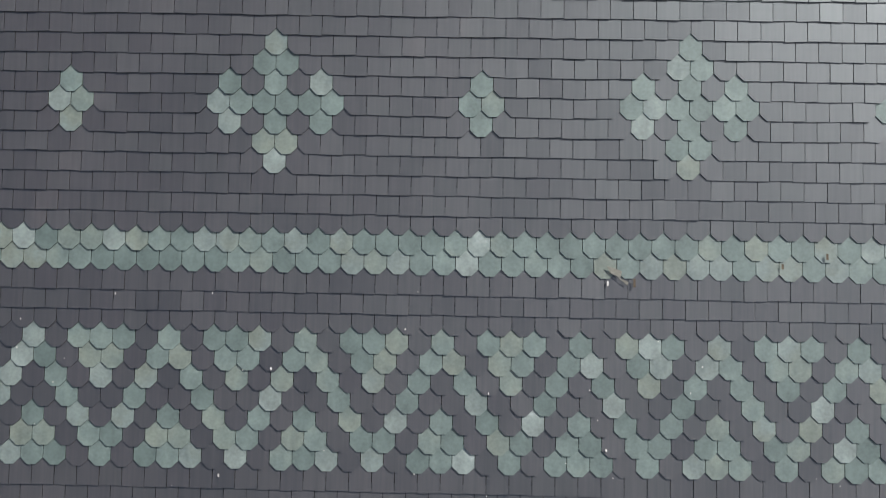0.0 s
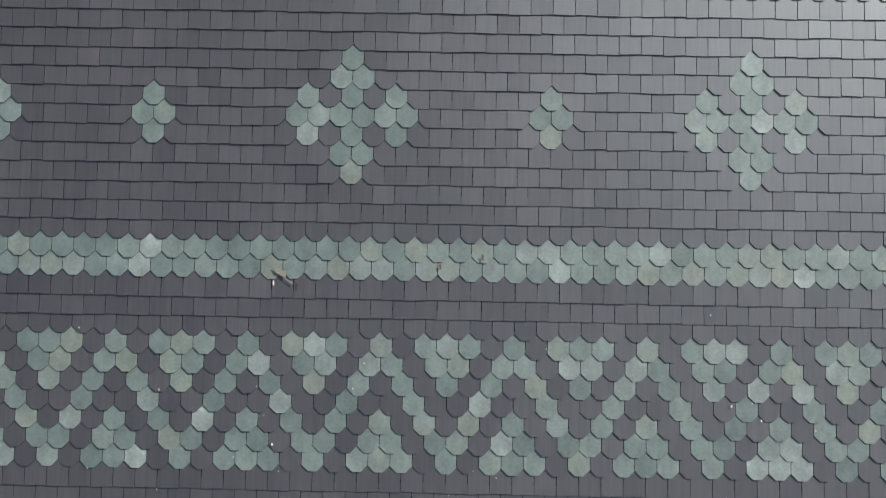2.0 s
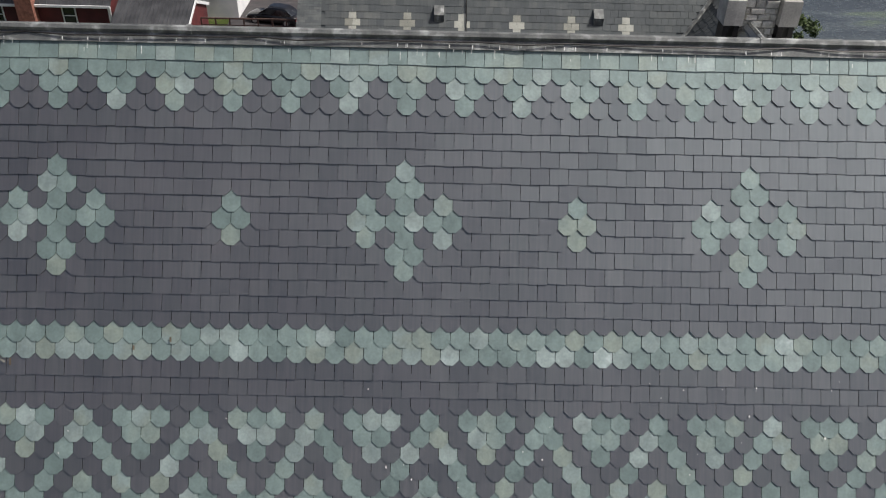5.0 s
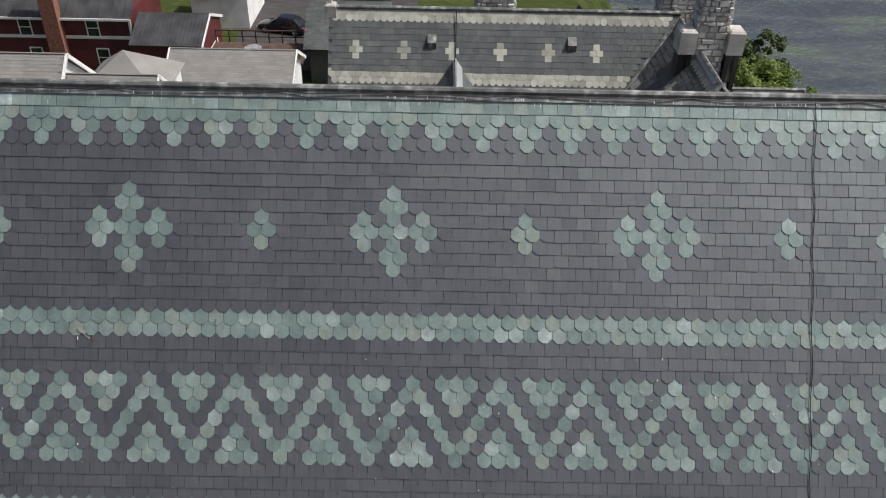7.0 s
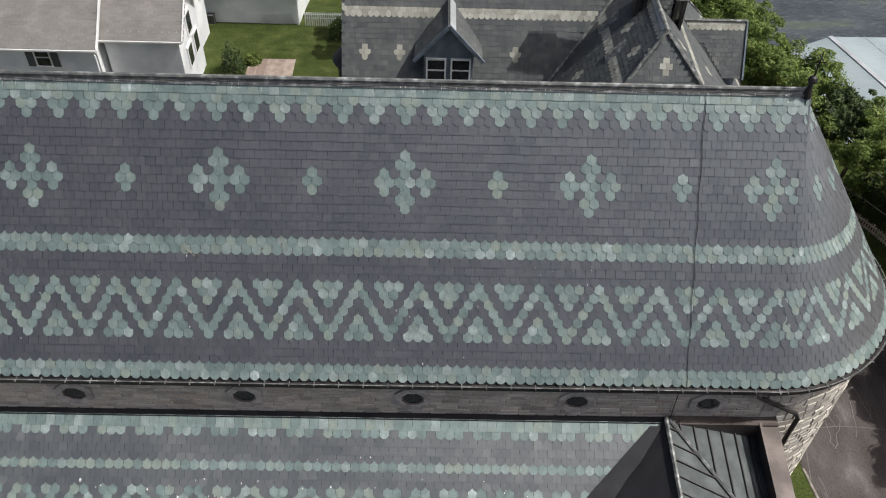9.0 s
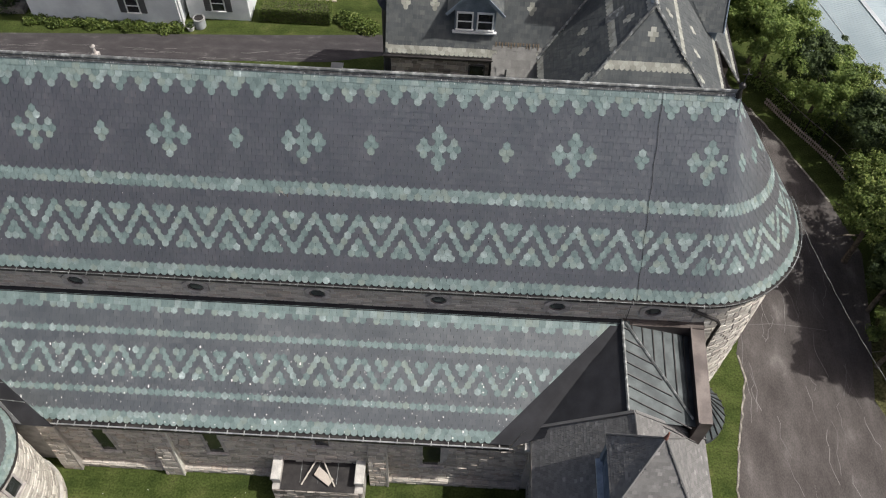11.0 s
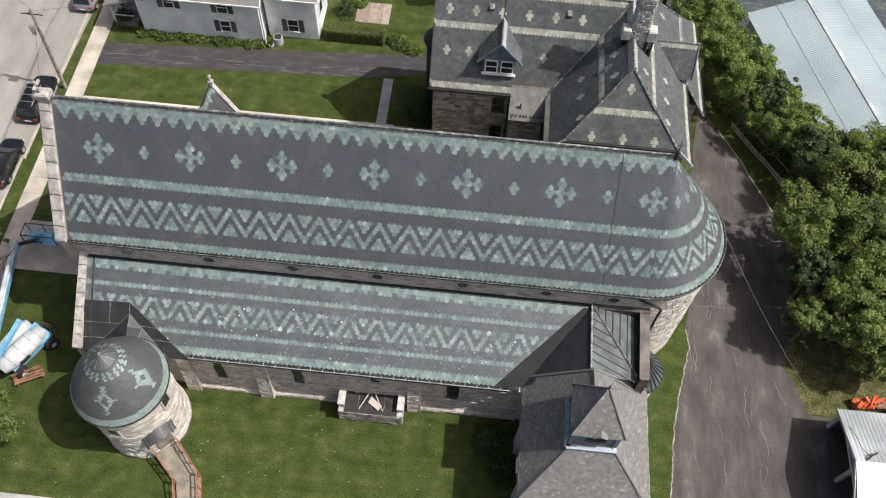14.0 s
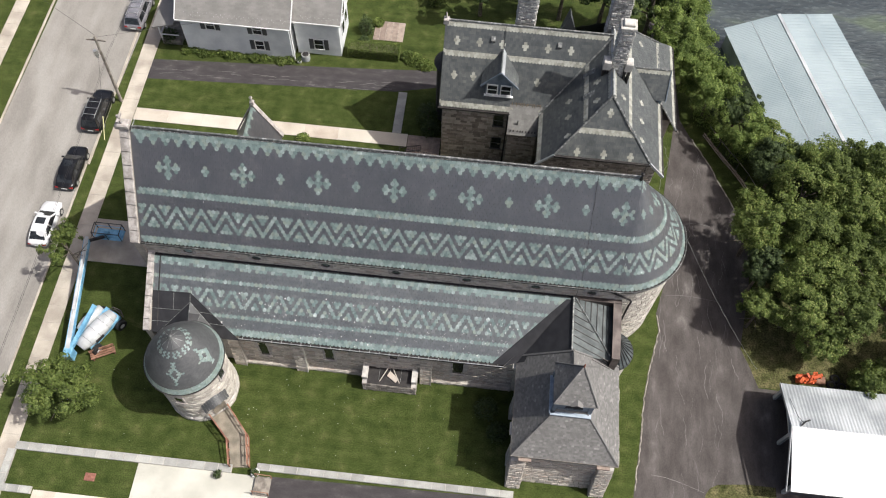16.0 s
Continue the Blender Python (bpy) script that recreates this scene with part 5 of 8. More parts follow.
# ---- south-east tower with its louvred lantern ----
tower = thing("bell_tower", "low stone tower with a shingled hip roof and louvred lantern", "tower")
X0, X1, Y0, Y1, TEZ, TTZ = 26.4, 34.15, -16.45, -8.8, 5.6, 9.6
CX, CY = (X0 + X1) / 2, (Y0 + Y1) / 2
s = Solid()
s.box(X0 + .35, X1 - .35, Y0 + .12, Y1 - .2, -.2, TEZ)
towall = part("tower_wall", s, MORTAR, tower, "rubble stone tower wall")
field = Solid()
stones(field, lambda q, z, h: Vector((q, Y0 + .12 - h - max(0, 2.5 - z) * .2, z)), X0 + .35, X1 - .35, 0, TEZ - .1, course=(.2, .36), proud=.05)
stones(field, lambda q, z, h: Vector((X0 + .35 - h, q, z)), Y0 + .5, Y1 - .2, 0, TEZ - .1, course=(.2, .36), proud=.05)
stones(field, lambda q, z, h: Vector((X1 - .35 + h, q, z)), Y0 + .5, Y1 - .2, 0, TEZ - .1, course=(.2, .36), proud=.05)
part("stone_field", field, STONE, towall, "rough grey stones", "stuff")
s = Solid()
for x in (X0 + .1, X1 - 1.2):
    s = Solid()
    s.hull([(x, Y0 - 1.0, -.1), (x + 1.1, Y0 - 1.0, -.1), (x + 1.1, Y0 + .6, -.1), (x, Y0 + .6, -.1)], [(x, Y0 - .05, 4.5), (x + 1.1, Y0 - .05, 4.5), (x + 1.1, Y0 + .6, 4.9), (x, Y0 + .6, 4.9)])
    tbut = part("buttress", s, MORTAR, tower, "leaning stone corner buttress")
    f = Solid()
    stone_quad(f, (x, Y0 - 1.0, 0), (x + 1.1, Y0 - 1.0, 0), (x + 1.1, Y0 - .05, 4.45), (x, Y0 - .05, 4.45))
    stone_quad(f, (x, Y0 + .6, 0), (x, Y0 - 1.0, 0), (x, Y0 - .05, 4.45), (x, Y0 + .6, 4.45))
    stone_quad(f, (x + 1.1, Y0 - 1.0, 0), (x + 1.1, Y0 + .6, 0), (x + 1.1, Y0 + .6, 4.45), (x + 1.1, Y0 - .05, 4.45))
    part("stone_field", f, STONE, tbut, "rough grey stones", "stuff")
for y in (Y0 + .6, Y0 + 4.4):
    for x, o in ((X0, -.5), (X1 - .35, .5)):
        s = Solid()
        s.hull([(x, y, 0), (x + .35, y, 0), (x + .35, y + 1, 0), (x, y + 1, 0)], [(x + .12, y, 4.4), (x + .3, y, 4.4), (x + .3, y + 1, 4.4), (x + .12, y + 1, 4.4)])
        part("buttress", s, MORTAR, tower)
for x, y in ((X0 - .3, Y1 - .9), (X1 - .17, Y1 - 2.6), (X1 - .17, Y0 + 1.5), (X1 - .17, Y0 + .3), (X0 - .2, Y0 + 1.6)):
    s = Solid()
    s.box(x, x + .3, y, y + .95, TEZ - .45, TEZ - .25, .03)
    part("buttress_cap", s, PALESLAB, tower, "pale stone buttress cap")


def hip_face(name, a, b, c, d, nrm_up, w, e, material, parent, label="", green=None, gmat=None, keep=None, outline=None):
    """Lays slates on the flat face with eave a-b and upper edge d-c; cut off at the slanting sides, or where keep(x, y) fails."""
    a, b, c, d = (Vector(p) for p in (a, b, c, d))
    ax = (b - a).normalized()
    up = (d - a) - ax * (d - a).dot(ax)
    ln = up.length
    up = up / ln
    nrm = ax.cross(up)
    s = Solid()
    c = c - nrm * (c - a).dot(nrm)
    sink = nrm * -.012
    corners = [Vector(p) for p in outline] if outline else [a, b, c, d] if (c - d).length > .01 else [a, b, c]
    s.face([p + sink for p in corners])
    base = part(name, s, material, parent, label)
    place = plane(a + up * ln, ax, -up, nrm, w)
    da, db, width = (d - a).dot(ax), (b - c).dot(ax), (b - a).length
    field, other = Solid(), Solid()
    rows = int(ln / e)
    ee = ln / rows
    for r in range(rows):
        f = 1 - (r + .75) * ee / ln
        lo, hi = da * f / w, (width - db * f) / w
        i = math.floor(lo) - 1
        while i < hi + 1:
            u = i + (0 if r % 2 else .5)
            mid_p = place(u, (r + .5) * ee, 0)
            if lo + .2 < u < hi - .2 and (keep is None or keep(mid_p.x, mid_p.y)):
                k = green(r, u - (lo + hi) / 2, rows, u) if green else False
                put_slate(other if k else field, place, u, r * ee, ee, bool(k) and k != 2, bool(k) and k != 2, .024, .012)
            i += 1
    part("slate_field", field, material, base, "", "stuff")
    if other.v:
        part("pale_slate_field", other, gmat, base, "pale cream roofing slates", "stuff")
    return base


def caps(pairs, material, parent, r=.06):
    for a, b in pairs:
        s = Solid()
        s.tube([Vector(a) + Vector((0, 0, .06)), Vector(b) + Vector((0, 0, .06))], r, 6)
        part("hip_cap", s, material, parent)


for x in (X0 + .55, X1 - 1.5):
    s = Solid()
    s.box(x, x + .95, Y0 - .28, Y0 - .02, TEZ - .4, TEZ - .2, .03)
    part("buttress_cap", s, PAVERS, tower, "pinkish stone buttress cap")
LX0, LX1, LY0, LY1 = 28.95, 31.5, -13.62, -11.1   # lantern
random.seed(31)
RS, RN = (30.2, -12.6, TTZ), (30.12, -9.55, TTZ)
hip_face("roof_south", (X0, Y0, TEZ), (X1, Y0, TEZ), RS, RS, 1, .2, .15, SHINGLE, tower, "weathered grey shingle slope")
hip_face("roof_east", (X1, Y0, TEZ), (X1, Y1, TEZ), RN, RS, 1, .2, .15, SHINGLE, tower)
hip_face("roof_west", (X0, Y1, TEZ), (X0, Y0, TEZ), RS, RN, 1, .2, .15, SHINGLE, tower)
s = Solid()
s.hull([(X0 + .1, Y1, TEZ - .2), (X1 - .1, Y1, TEZ - .2), (30.12, -9.57, TTZ - .05)], [(X0 + .1, Y1 - .6, TEZ - .2), (X1 - .1, Y1 - .6, TEZ - .2), (30.12, -9.9, TTZ - .05)])
part("north_gable", s, GREYWOOD, tower)
s = Solid()
s.bar((X0 - .05, Y1 + .02, TEZ + .02), (RN[0], RN[1] + .02, RN[2] + .06), .14, .12)
s.bar((X1 + .05, Y1 + .02, TEZ + .02), (RN[0], RN[1] + .02, RN[2] + .06), .14, .12)
part("verge_board", s, SHINGLE, tower)
caps([((X0, Y0, TEZ), RS), ((X1, Y0, TEZ), RS), (RS, RN)], SHINGLE, tower, .05)
s = Solid()
s.box(X0 - .03, X1 + .03, Y0 - .05, Y0 + .07, TEZ - .16, TEZ - .01)
s.box(X0 - .05, X0 + .07, Y0, Y1, TEZ - .16, TEZ - .01)
s.box(X1 - .07, X1 + .05, Y0, Y1, TEZ - .16, TEZ - .01)
part("eaves_board", s, GREYWOOD, tower)
lantern = part("lantern", (lambda z: (z.box(LX0, LX1, LY0, LY1, 7.6, 10.4), z)[1])(Solid()), BLUEPAINT, tower, "grey-blue painted wooden lantern")
for x in (LX0, LX1):
    for y in (LY0, LY1):
        s = Solid()
        s.box(x - .12, x + .12, y - .12, y + .12, 7.7, 10.35)
        part("corner_post", s, BLUEPAINT, lantern)
s = Solid()
s.box(LX0 - .22, LX1 + .15, LY0 - .42, LY0 - .02, 8.3, 8.42, .02)
s.box(LX0 - .3, LX0 - .02, LY0 - .3, LY1, 8.3, 8.42)
part("lantern_sill", s, SILL, lantern, "pale blue sill board")
mid = (LX0 + LX1) / 2 + .1
# Flat near-black panel paints the shade inside the arched opening.
s = Solid()
pts = [(-.62, 8.75), (.62, 8.75)] + [(.62 * math.cos(math.pi * k / 8), 9.2 + .32 * math.sin(math.pi * k / 8)) for k in range(9)]
s.hull([(mid + a, LY0 - .012, z) for a, z in pts], [(mid + a, LY0 + .02, z) for a, z in pts])
part("opening", s, UNDER, lantern, "dark arched panel in place of the opening's shade")
for k in range(11):
    s = Solid()
    s.obox(pose(mid + (k - 5) * .11, LY0 - .04, 8.92, 0, 0, 25), .03, .1, .34)
    part("louvre", s, BLUEPAINT, lantern)
for k in range(9):
    s = Solid()
    s.obox(pose(LX0 - .04, (LY0 + LY1) / 2, 8.65 + k * .15, 0, -35, 0), .12, 1.6, .025)
    part("louvre", s, BLUEPAINT, lantern)
ap = (30.4, -11.85, 12.6)
EA0, EA1, EB0, EB1, LZ = 28.72, 31.76, -13.92, -10.88, 10.4
a, b, c, d = (EA0, EB0, LZ), (EA1, EB0, LZ), (EA1, EB1, LZ), (EA0, EB1, LZ)
for p0, p1 in ((a, b), (b, c), (c, d), (d, a)):
    hip_face("lantern_roof", p0, p1, ap, ap, 1, .17, .13, SHINGLE, lantern, "small shingled pyramid slope")
caps([(a, ap), (b, ap), (c, ap), (d, ap)], SHINGLE, lantern, .045)
s = Solid()
s.box(EA0 + .05, EA1 - .05, EB0 + .05, EB1 - .05, LZ - .12, LZ - .02)
part("soffit", s, BLUEPAINT, lantern)
s = Solid()
for sg in (-1, 1):
    s.hull([(mid, EB0 - .1, LZ + .3), (mid + sg * .4, EB0 - .1, LZ + .0), (mid + sg * .4, EB0 + .12, LZ + .1), (mid, EB0 + .32, LZ + .42)], [(mid, EB0 - .1, LZ + .35), (mid + sg * .42, EB0 - .1, LZ + .05), (mid + sg * .42, EB0 + .12, LZ + .15), (mid, EB0 + .32, LZ + .47)])
part("gablet", s, SHINGLE, lantern, "tiny shingled gable over the opening")
s = Solid()
s.tube([ap, (ap[0], ap[1], ap[2] + .55)], [.09, .03], 8)
part("finial", s, BRICK, lantern, "small rust-coloured finial")

# north porch behind the nave
porch = thing("north_porch", "small gabled slate-roofed porch with stone coping", "porch")
PX, PR, PE = 2.1, 8.2, 4.2
s = Solid()
s.hull([(PX - 1.85, 4.5, 0), (PX + 1.85, 4.5, 0), (PX + 1.85, 4.5, PE), (PX, 4.5, PR - .2), (PX - 1.85, 4.5, PE)], [(PX - 1.85, 10.4, 0), (PX + 1.85, 10.4, 0), (PX + 1.85, 10.4, PE), (PX, 10.4, PR - .2), (PX - 1.85, 10.4, PE)])
part("porch_wall", s, STONE, porch)
hip_face("porch_roof", (PX + 2.0, 4.6, PE - .2), (PX + 2.0, 10.5, PE - .2), (PX, 10.5, PR), (PX, 4.6, PR), 1, .3, .26, SLATE, porch, "slate porch slope", lambda r, u, n, w: r == 0 or (r == 1 and int(u * 2) % 3 == 0), GREEN)
hip_face("porch_roof", (PX - 2.0, 10.5, PE - .2), (PX - 2.0, 4.6, PE - .2), (PX, 4.6, PR), (PX, 10.5, PR), 1, .3, .26, SLATE, porch)
for sg in (-1, 1):
    s = Solid()
    s.hull([(PX, 10.4, PR + .1), (PX + sg * 2.1, 10.4, PE - .2), (PX + sg * 2.1, 10.8, PE - .2), (PX, 10.8, PR + .1)], [(PX, 10.4, PR + .3), (PX + sg * 2.1, 10.4, PE), (PX + sg * 2.1, 10.8, PE), (PX, 10.8, PR + .3)])
    part("coping", s, DRESSED, porch)
s = Solid()
s.box(PX - .18, PX + .18, 10.42, 10.78, PR + .2, PR + .5, .06)
s.tube([(PX, 10.6, PR + .4), (PX, 10.6, PR + .95)], [.12, .06], 8)
s.lathe(PX, 10.6, [(.05, PR + .85), (.15, PR + .95), (.05, PR + 1.08)], 10)
part("finial", s, DRESSED, porch)

# ---- the rectory ----
random.seed(41)
rectory = thing("rectory", "stone rectory with grey slate roofs patterned in cream slates", "house")


def rect_pattern(upper, lower, foot=True):
    """Cream slates of the rectory: ridge course, middle band, foot band and two rows of small crosses at the given slate numbers."""
    def pick(r, u, n, w):
        band = int(.36 * n) // 2 * 2
        if r <= 1 or r in (band, band + 1) or (foot and r >= n - 2):
            return 1
        for row, marks, kind in ((int(.21 * n) // 2 * 2, upper, 2), (int(.61 * n) // 2 * 2, lower, 1)):
            for m in marks:
                if (r == row and abs(w - m) < .8) or (abs(r - row) == 1 and abs(w - m) < .3):
                    return kind
        return False
    return pick


GS, GE = .2726, .24
RY, RRZ, REY, REZ = 16.85, 14.0, 12.65, 7.95       # ridge and eave of the west block
# west block
hip_face("roof_slope", (18.0, REY, REZ), (26.65, REY, REZ), (31.95, RY, RRZ), (18.0, RY, RRZ), 1, GS, GE, GREYSLATE, rectory, "grey slate slope with cream crosses and bands", rect_pattern((4, 11, 18, 25, 32, 39), (4, 10, 30)), CREAM)
hip_face("roof_slope", (31.95, 2 * RY - REY, REZ), (18.0, 2 * RY - REY, REZ), (18.0, RY, RRZ), (31.95, RY, RRZ), 1, GS, GE, GREYSLATE, rectory)
s = Solid()
s.tube([(18.0, RY, RRZ + .08), (31.9, RY, RRZ + .08)], .08, 8)
part("ridge_cap", s, LEAD, rectory)
s = Solid()
s.box(17.85, 18.3, RY - .25, RY + .25, RRZ - .3, RRZ + .22, .06)
s.tube([(18.08, RY, RRZ + .1), (18.08, RY, RRZ + .85)], [.1, .05], 6)
part("gable_stone", s, DRESSED, rectory, "stone block at the ridge end")
s = Solid()
s.tube([(23.05, RY - .1, RRZ + .02), (23.05, RY - 1.1, RRZ - 1.5)], .02, 5)
part("roof_cable", s, DARKMETAL, rectory)
s = Solid()
s.box(18.3, 30.0, 12.95, 20.75, -.2, REZ - .05)
s.hull([(18.3, 12.95, 7.9), (18.3, 20.75, 7.9), (18.3, RY, RRZ - .25)], [(18.6, 12.95, 7.9), (18.6, 20.75, 7.9), (18.6, RY, RRZ - .25)])
rw = part("rectory_wall", s, MORTAR, rectory, "brown-grey rubble stone wall")
field = Solid()
RWIN = ((23.3, 6.3, .8, 1.5), (23.3, 3.0, .8, 1.6))
inr = lambda x, z: any(abs(x - a) < w / 2 + .1 and abs(z - b) < h / 2 + .1 for a, b, w, h in RWIN)
stones(field, lambda q, z, h: Vector((q, 12.95 - h, z)), 18.3, 24.2, 0, 7.8, lambda q, z: not inr(q, z), (.18, .36), (.3, .8), .05)
stones(field, lambda q, z, h: Vector((18.3 - h, q, z)), 12.95, 20.75, 0, 7.8, course=(.18, .36), proud=.05)
part("stone_field", field, DARKSTONE, rw, "brown-grey rough stones", "stuff")


def sash(x, y, z, w, h, parent, label, frame_mat, side=-1, shutters=False):
    """A window in a wall that faces -Y (side -1): frame, sill, panes and shutters."""
    s = Solid()
    for a, b, c, d in ((-w / 2 - .08, -w / 2, -h / 2, h / 2), (w / 2, w / 2 + .08, -h / 2, h / 2), (-w / 2 - .08, w / 2 + .08, h / 2, h / 2 + .09), (-w / 2, w / 2, -.03, .03)):
        s.box(x + a, x + b, y - .07, y + .03, z + c, z + d)
    win = part("window", s, frame_mat, parent, label)
    s = Solid()
    s.box(x - w / 2 - .12, x + w / 2 + .12, y - .13, y + .03, z - h / 2 - .08, z - h / 2, .02)
    part("sill", s, frame_mat, win)
    for k in (-1, 1):
        s = Solid()
        s.box(x - w / 2, x + w / 2, y - .035, y - .01, z + (0.03 if k > 0 else -h / 2), z + (h / 2 if k > 0 else -.03))
        part("pane", s, GLASS, win)
    if shutters:
        for k in (-1, 1):
            s = Solid()
            s.box(x + k * (w / 2 + .33) - .22, x + k * (w / 2 + .33) + .22, y - .06, y - .005, z - h / 2 - .05, z + h / 2 + .05)
            for j in range(7):
                s.box(x + k * (w / 2 + .33) - .18, x + k * (w / 2 + .33) + .18, y - .075, y - .06, z - h / 2 + .05 + j * h / 7, z - h / 2 + .05 + (j + .6) * h / 7)
            part("shutter", s, SHUTTER, win, "dark grey shutter")
    return win


for x, z, w, h in RWIN:
    sash(x, 12.95, z, w, h, rectory, "narrow window in the stone wall", SHUTTER)
s = Solid()
s.box(17.9, 24.2, REY - .18, REY + .02, REZ - .2, REZ - .06)
part("gutter", s, DARKMETAL, rectory)
s = Solid()
s.tube([(24.0, 12.5, 7.85), (24.05, 12.7, 7.45), (24.05, 12.75, 0.3)], .06, 6)
part("downpipe", s, DARKMETAL, rectory)
for x in (22.1, 27.65):
    s = Solid()
    s.hull([(x - .17, 15.95, 12.75), (x + .17, 15.95, 12.75), (x + .17, 16.25, 13.18), (x - .17, 16.25, 13.18)], [(x - .17, 15.9, 13.02), (x + .17, 15.9, 13.02), (x + .17, 16.25, 13.24), (x - .17, 16.25, 13.24)])
    part("roof_vent", s, LEAD, rectory, "small grey roof vent")
# its gabled dormer
DX, DY, DZR, DZE, DW = 23.02, 13.35, 12.4, 10.65, 1.55
DYB = REY + (DZR - REZ) * (RY - REY) / (RRZ - REZ)
DYE = REY + (DZE - REZ) * (RY - REY) / (RRZ - REZ)
s = Solid()
outline = [(DX - 1.15, 8.85), (DX + 1.15, 8.85), (DX + 1.15, DZE + .3), (DX, DZR - .15), (DX - 1.15, DZE + .3)]
s.hull([(x, DY, z) for x, z in outline], [(x, DYB - .3, z) for x, z in outline])
dormer = part("dormer", s, BLUEPAINT, rectory, "grey-blue painted gabled dormer with two windows")
for x in (DX - .57, DX + .57):
    sash(x, DY - .02, 9.98, .78, 1.08, dormer, "white-framed sash window", WHITE)
s = Solid()
s.box(DX - 1.25, DX + 1.25, DY - .18, DY + .02, 9.2, 9.29)
part("dormer_sill", s, WHITE, dormer)
hip_face("dormer_slope", (DX + DW, DY - .28, DZE), (DX + DW, DYE, DZE), (DX, DYB, DZR), (DX, DY - .28, DZR), 1, GS, .2, GREYSLATE, rectory, "slate dormer slope")
hip_face("dormer_slope", (DX - DW, DYE, DZE), (DX - DW, DY - .28, DZE), (DX, DY - .28, DZR), (DX, DYB, DZR), 1, GS, .2, GREYSLATE, rectory)
s = Solid()
s.bar((DX + DW + .05, DY - .3, DZE - .06), (DX, DY - .3, DZR + .02), .08, .16)
s.bar((DX - DW - .05, DY - .3, DZE - .06), (DX, DY - .3, DZR + .02), .08, .16)
part("bargeboard", s, BLUEPAINT, dormer)
s = Solid()
s.hull([(DX + .02, DY - .28, DZR + .05), (DX + .3, DY - .28, DZR - .27), (DX + .3, DYB - .25, DZR - .27), (DX + .02, DYB, DZR + .05)], [(DX + .02, DY - .28, DZR + .09), (DX + .3, DY - .28, DZR - .23), (DX + .3, DYB - .25, DZR - .23), (DX + .02, DYB, DZR + .09)])
part("ridge_flashing", s, GREYROOF, dormer, "pale flashing along the dormer ridge")
# low bay with a pale roof
s = Solid()
s.box(24.25, 26.7, 11.7, 13.5, -.2, 6.45)
bayw = part("bay_wall", s, MORTAR, rectory, "stone bay wall")
field = Solid()
stones(field, lambda q, z, h: Vector((q, 11.7 - h, z)), 24.25, 26.7, 0, 6.4, course=(.18, .36), proud=.05)
stones(field, lambda q, z, h: Vector((24.25 - h, q, z)), 11.7, 13.4, 0, 6.4, course=(.18, .36), proud=.05)
part("stone_field", field, DARKSTONE, bayw, "brown-grey rough stones", "stuff")
hip_face("bay_roof", (24.1, 11.4, 6.45), (26.75, 11.4, 6.45), (26.95, 13.2, 8.72), (24.15, 13.2, 8.72), 1, .56, .46, BAYSLATE, rectory, "pale slate roof of the low bay")
BAYN = Vector((0, -2.27, 1.8)).normalized()
on_bay = lambda x, f, h: Vector((x, 11.4 + 1.8 * f, 6.45 + 2.27 * f)) + BAYN * h
random.seed(33)
for k in range(15):
    x, l = 24.25 + k * .175 + rnd(-.04, .04), rnd(.05, .13)
    s = Solid()
    s.face([on_bay(x, .995, .065), on_bay(x + .1, .995, .065), on_bay(x + .07, 1 - l, .065), on_bay(x + .02, 1 - l, .065)][::-1])
    part("rust_run", s, RUST, rectory, "brown stain below the flashing")
for k in range(9):
    x = 24.35 + k * .27 + rnd(-.05, .05)
    s = Solid()
    s.hull([on_bay(x, .1, .04), on_bay(x + .13, .11, .04), on_bay(x + .1, .17, .04), on_bay(x + .02, .16, .04)], [on_bay(x, .1, .07), on_bay(x + .13, .11, .07), on_bay(x + .1, .17, .07), on_bay(x + .02, .16, .07)])
    part("snow_guard", s, DARKMETAL, rectory)
s = Solid()
s.tube([(24.95, 12.0, 7.1), (24.95, 12.0, 7.75)], .06, 6)
part("vent_pipe", s, LEAD, rectory)
# east wing: half-hipped south end, hipped north end
WX, WZ, WEZ = 31.95, 13.8, 8.0
EA, EN, HF = (WX, 10.65, WZ), (WX, 18.6, WZ), 9.5           # ends of the ridge; height of the half hip's foot
south_hip = lambda x: 7.6 + max(abs(x - WX) - 3.89, -3.89) * (7.6 - 10.65) / 3.89 if abs(x - WX) < 3.89 else 7.5
hip_face("roof_slope", (28.05, 7.6, HF), (35.85, 7.6, HF), EA, EA, 1, GS, GE, GREYSLATE, rectory, "half-hipped slate end with a cream band", lambda r, u, n, w: 1 if r in (11, 12) else 2 if (r in (5, 19) and abs(u) < .8) or (r == 19 and abs(abs(u) - 8) < .8) or (r in (4, 6, 18, 20) and abs(u) < .3) or (r in (18, 20) and abs(abs(u) - 8) < .6) else False, CREAM)
hip_face("roof_slope", (37.2, 7.55, WEZ), (37.2, 22.2, WEZ), (WX, 22.2, WZ), (WX, 7.55, WZ), 1, GS, GE, GREYSLATE, rectory, "slate slope with cream bands", rect_pattern((15, 24, 33, 42), (6, 13, 20, 44)), CREAM,
         keep=lambda x, y: y > south_hip(x) and y < 18.6 + (x - WX) * .686, outline=[(37.2, 7.55, WEZ), (37.2, 22.2, WEZ), EN, EA, (35.85, 7.6, HF)])
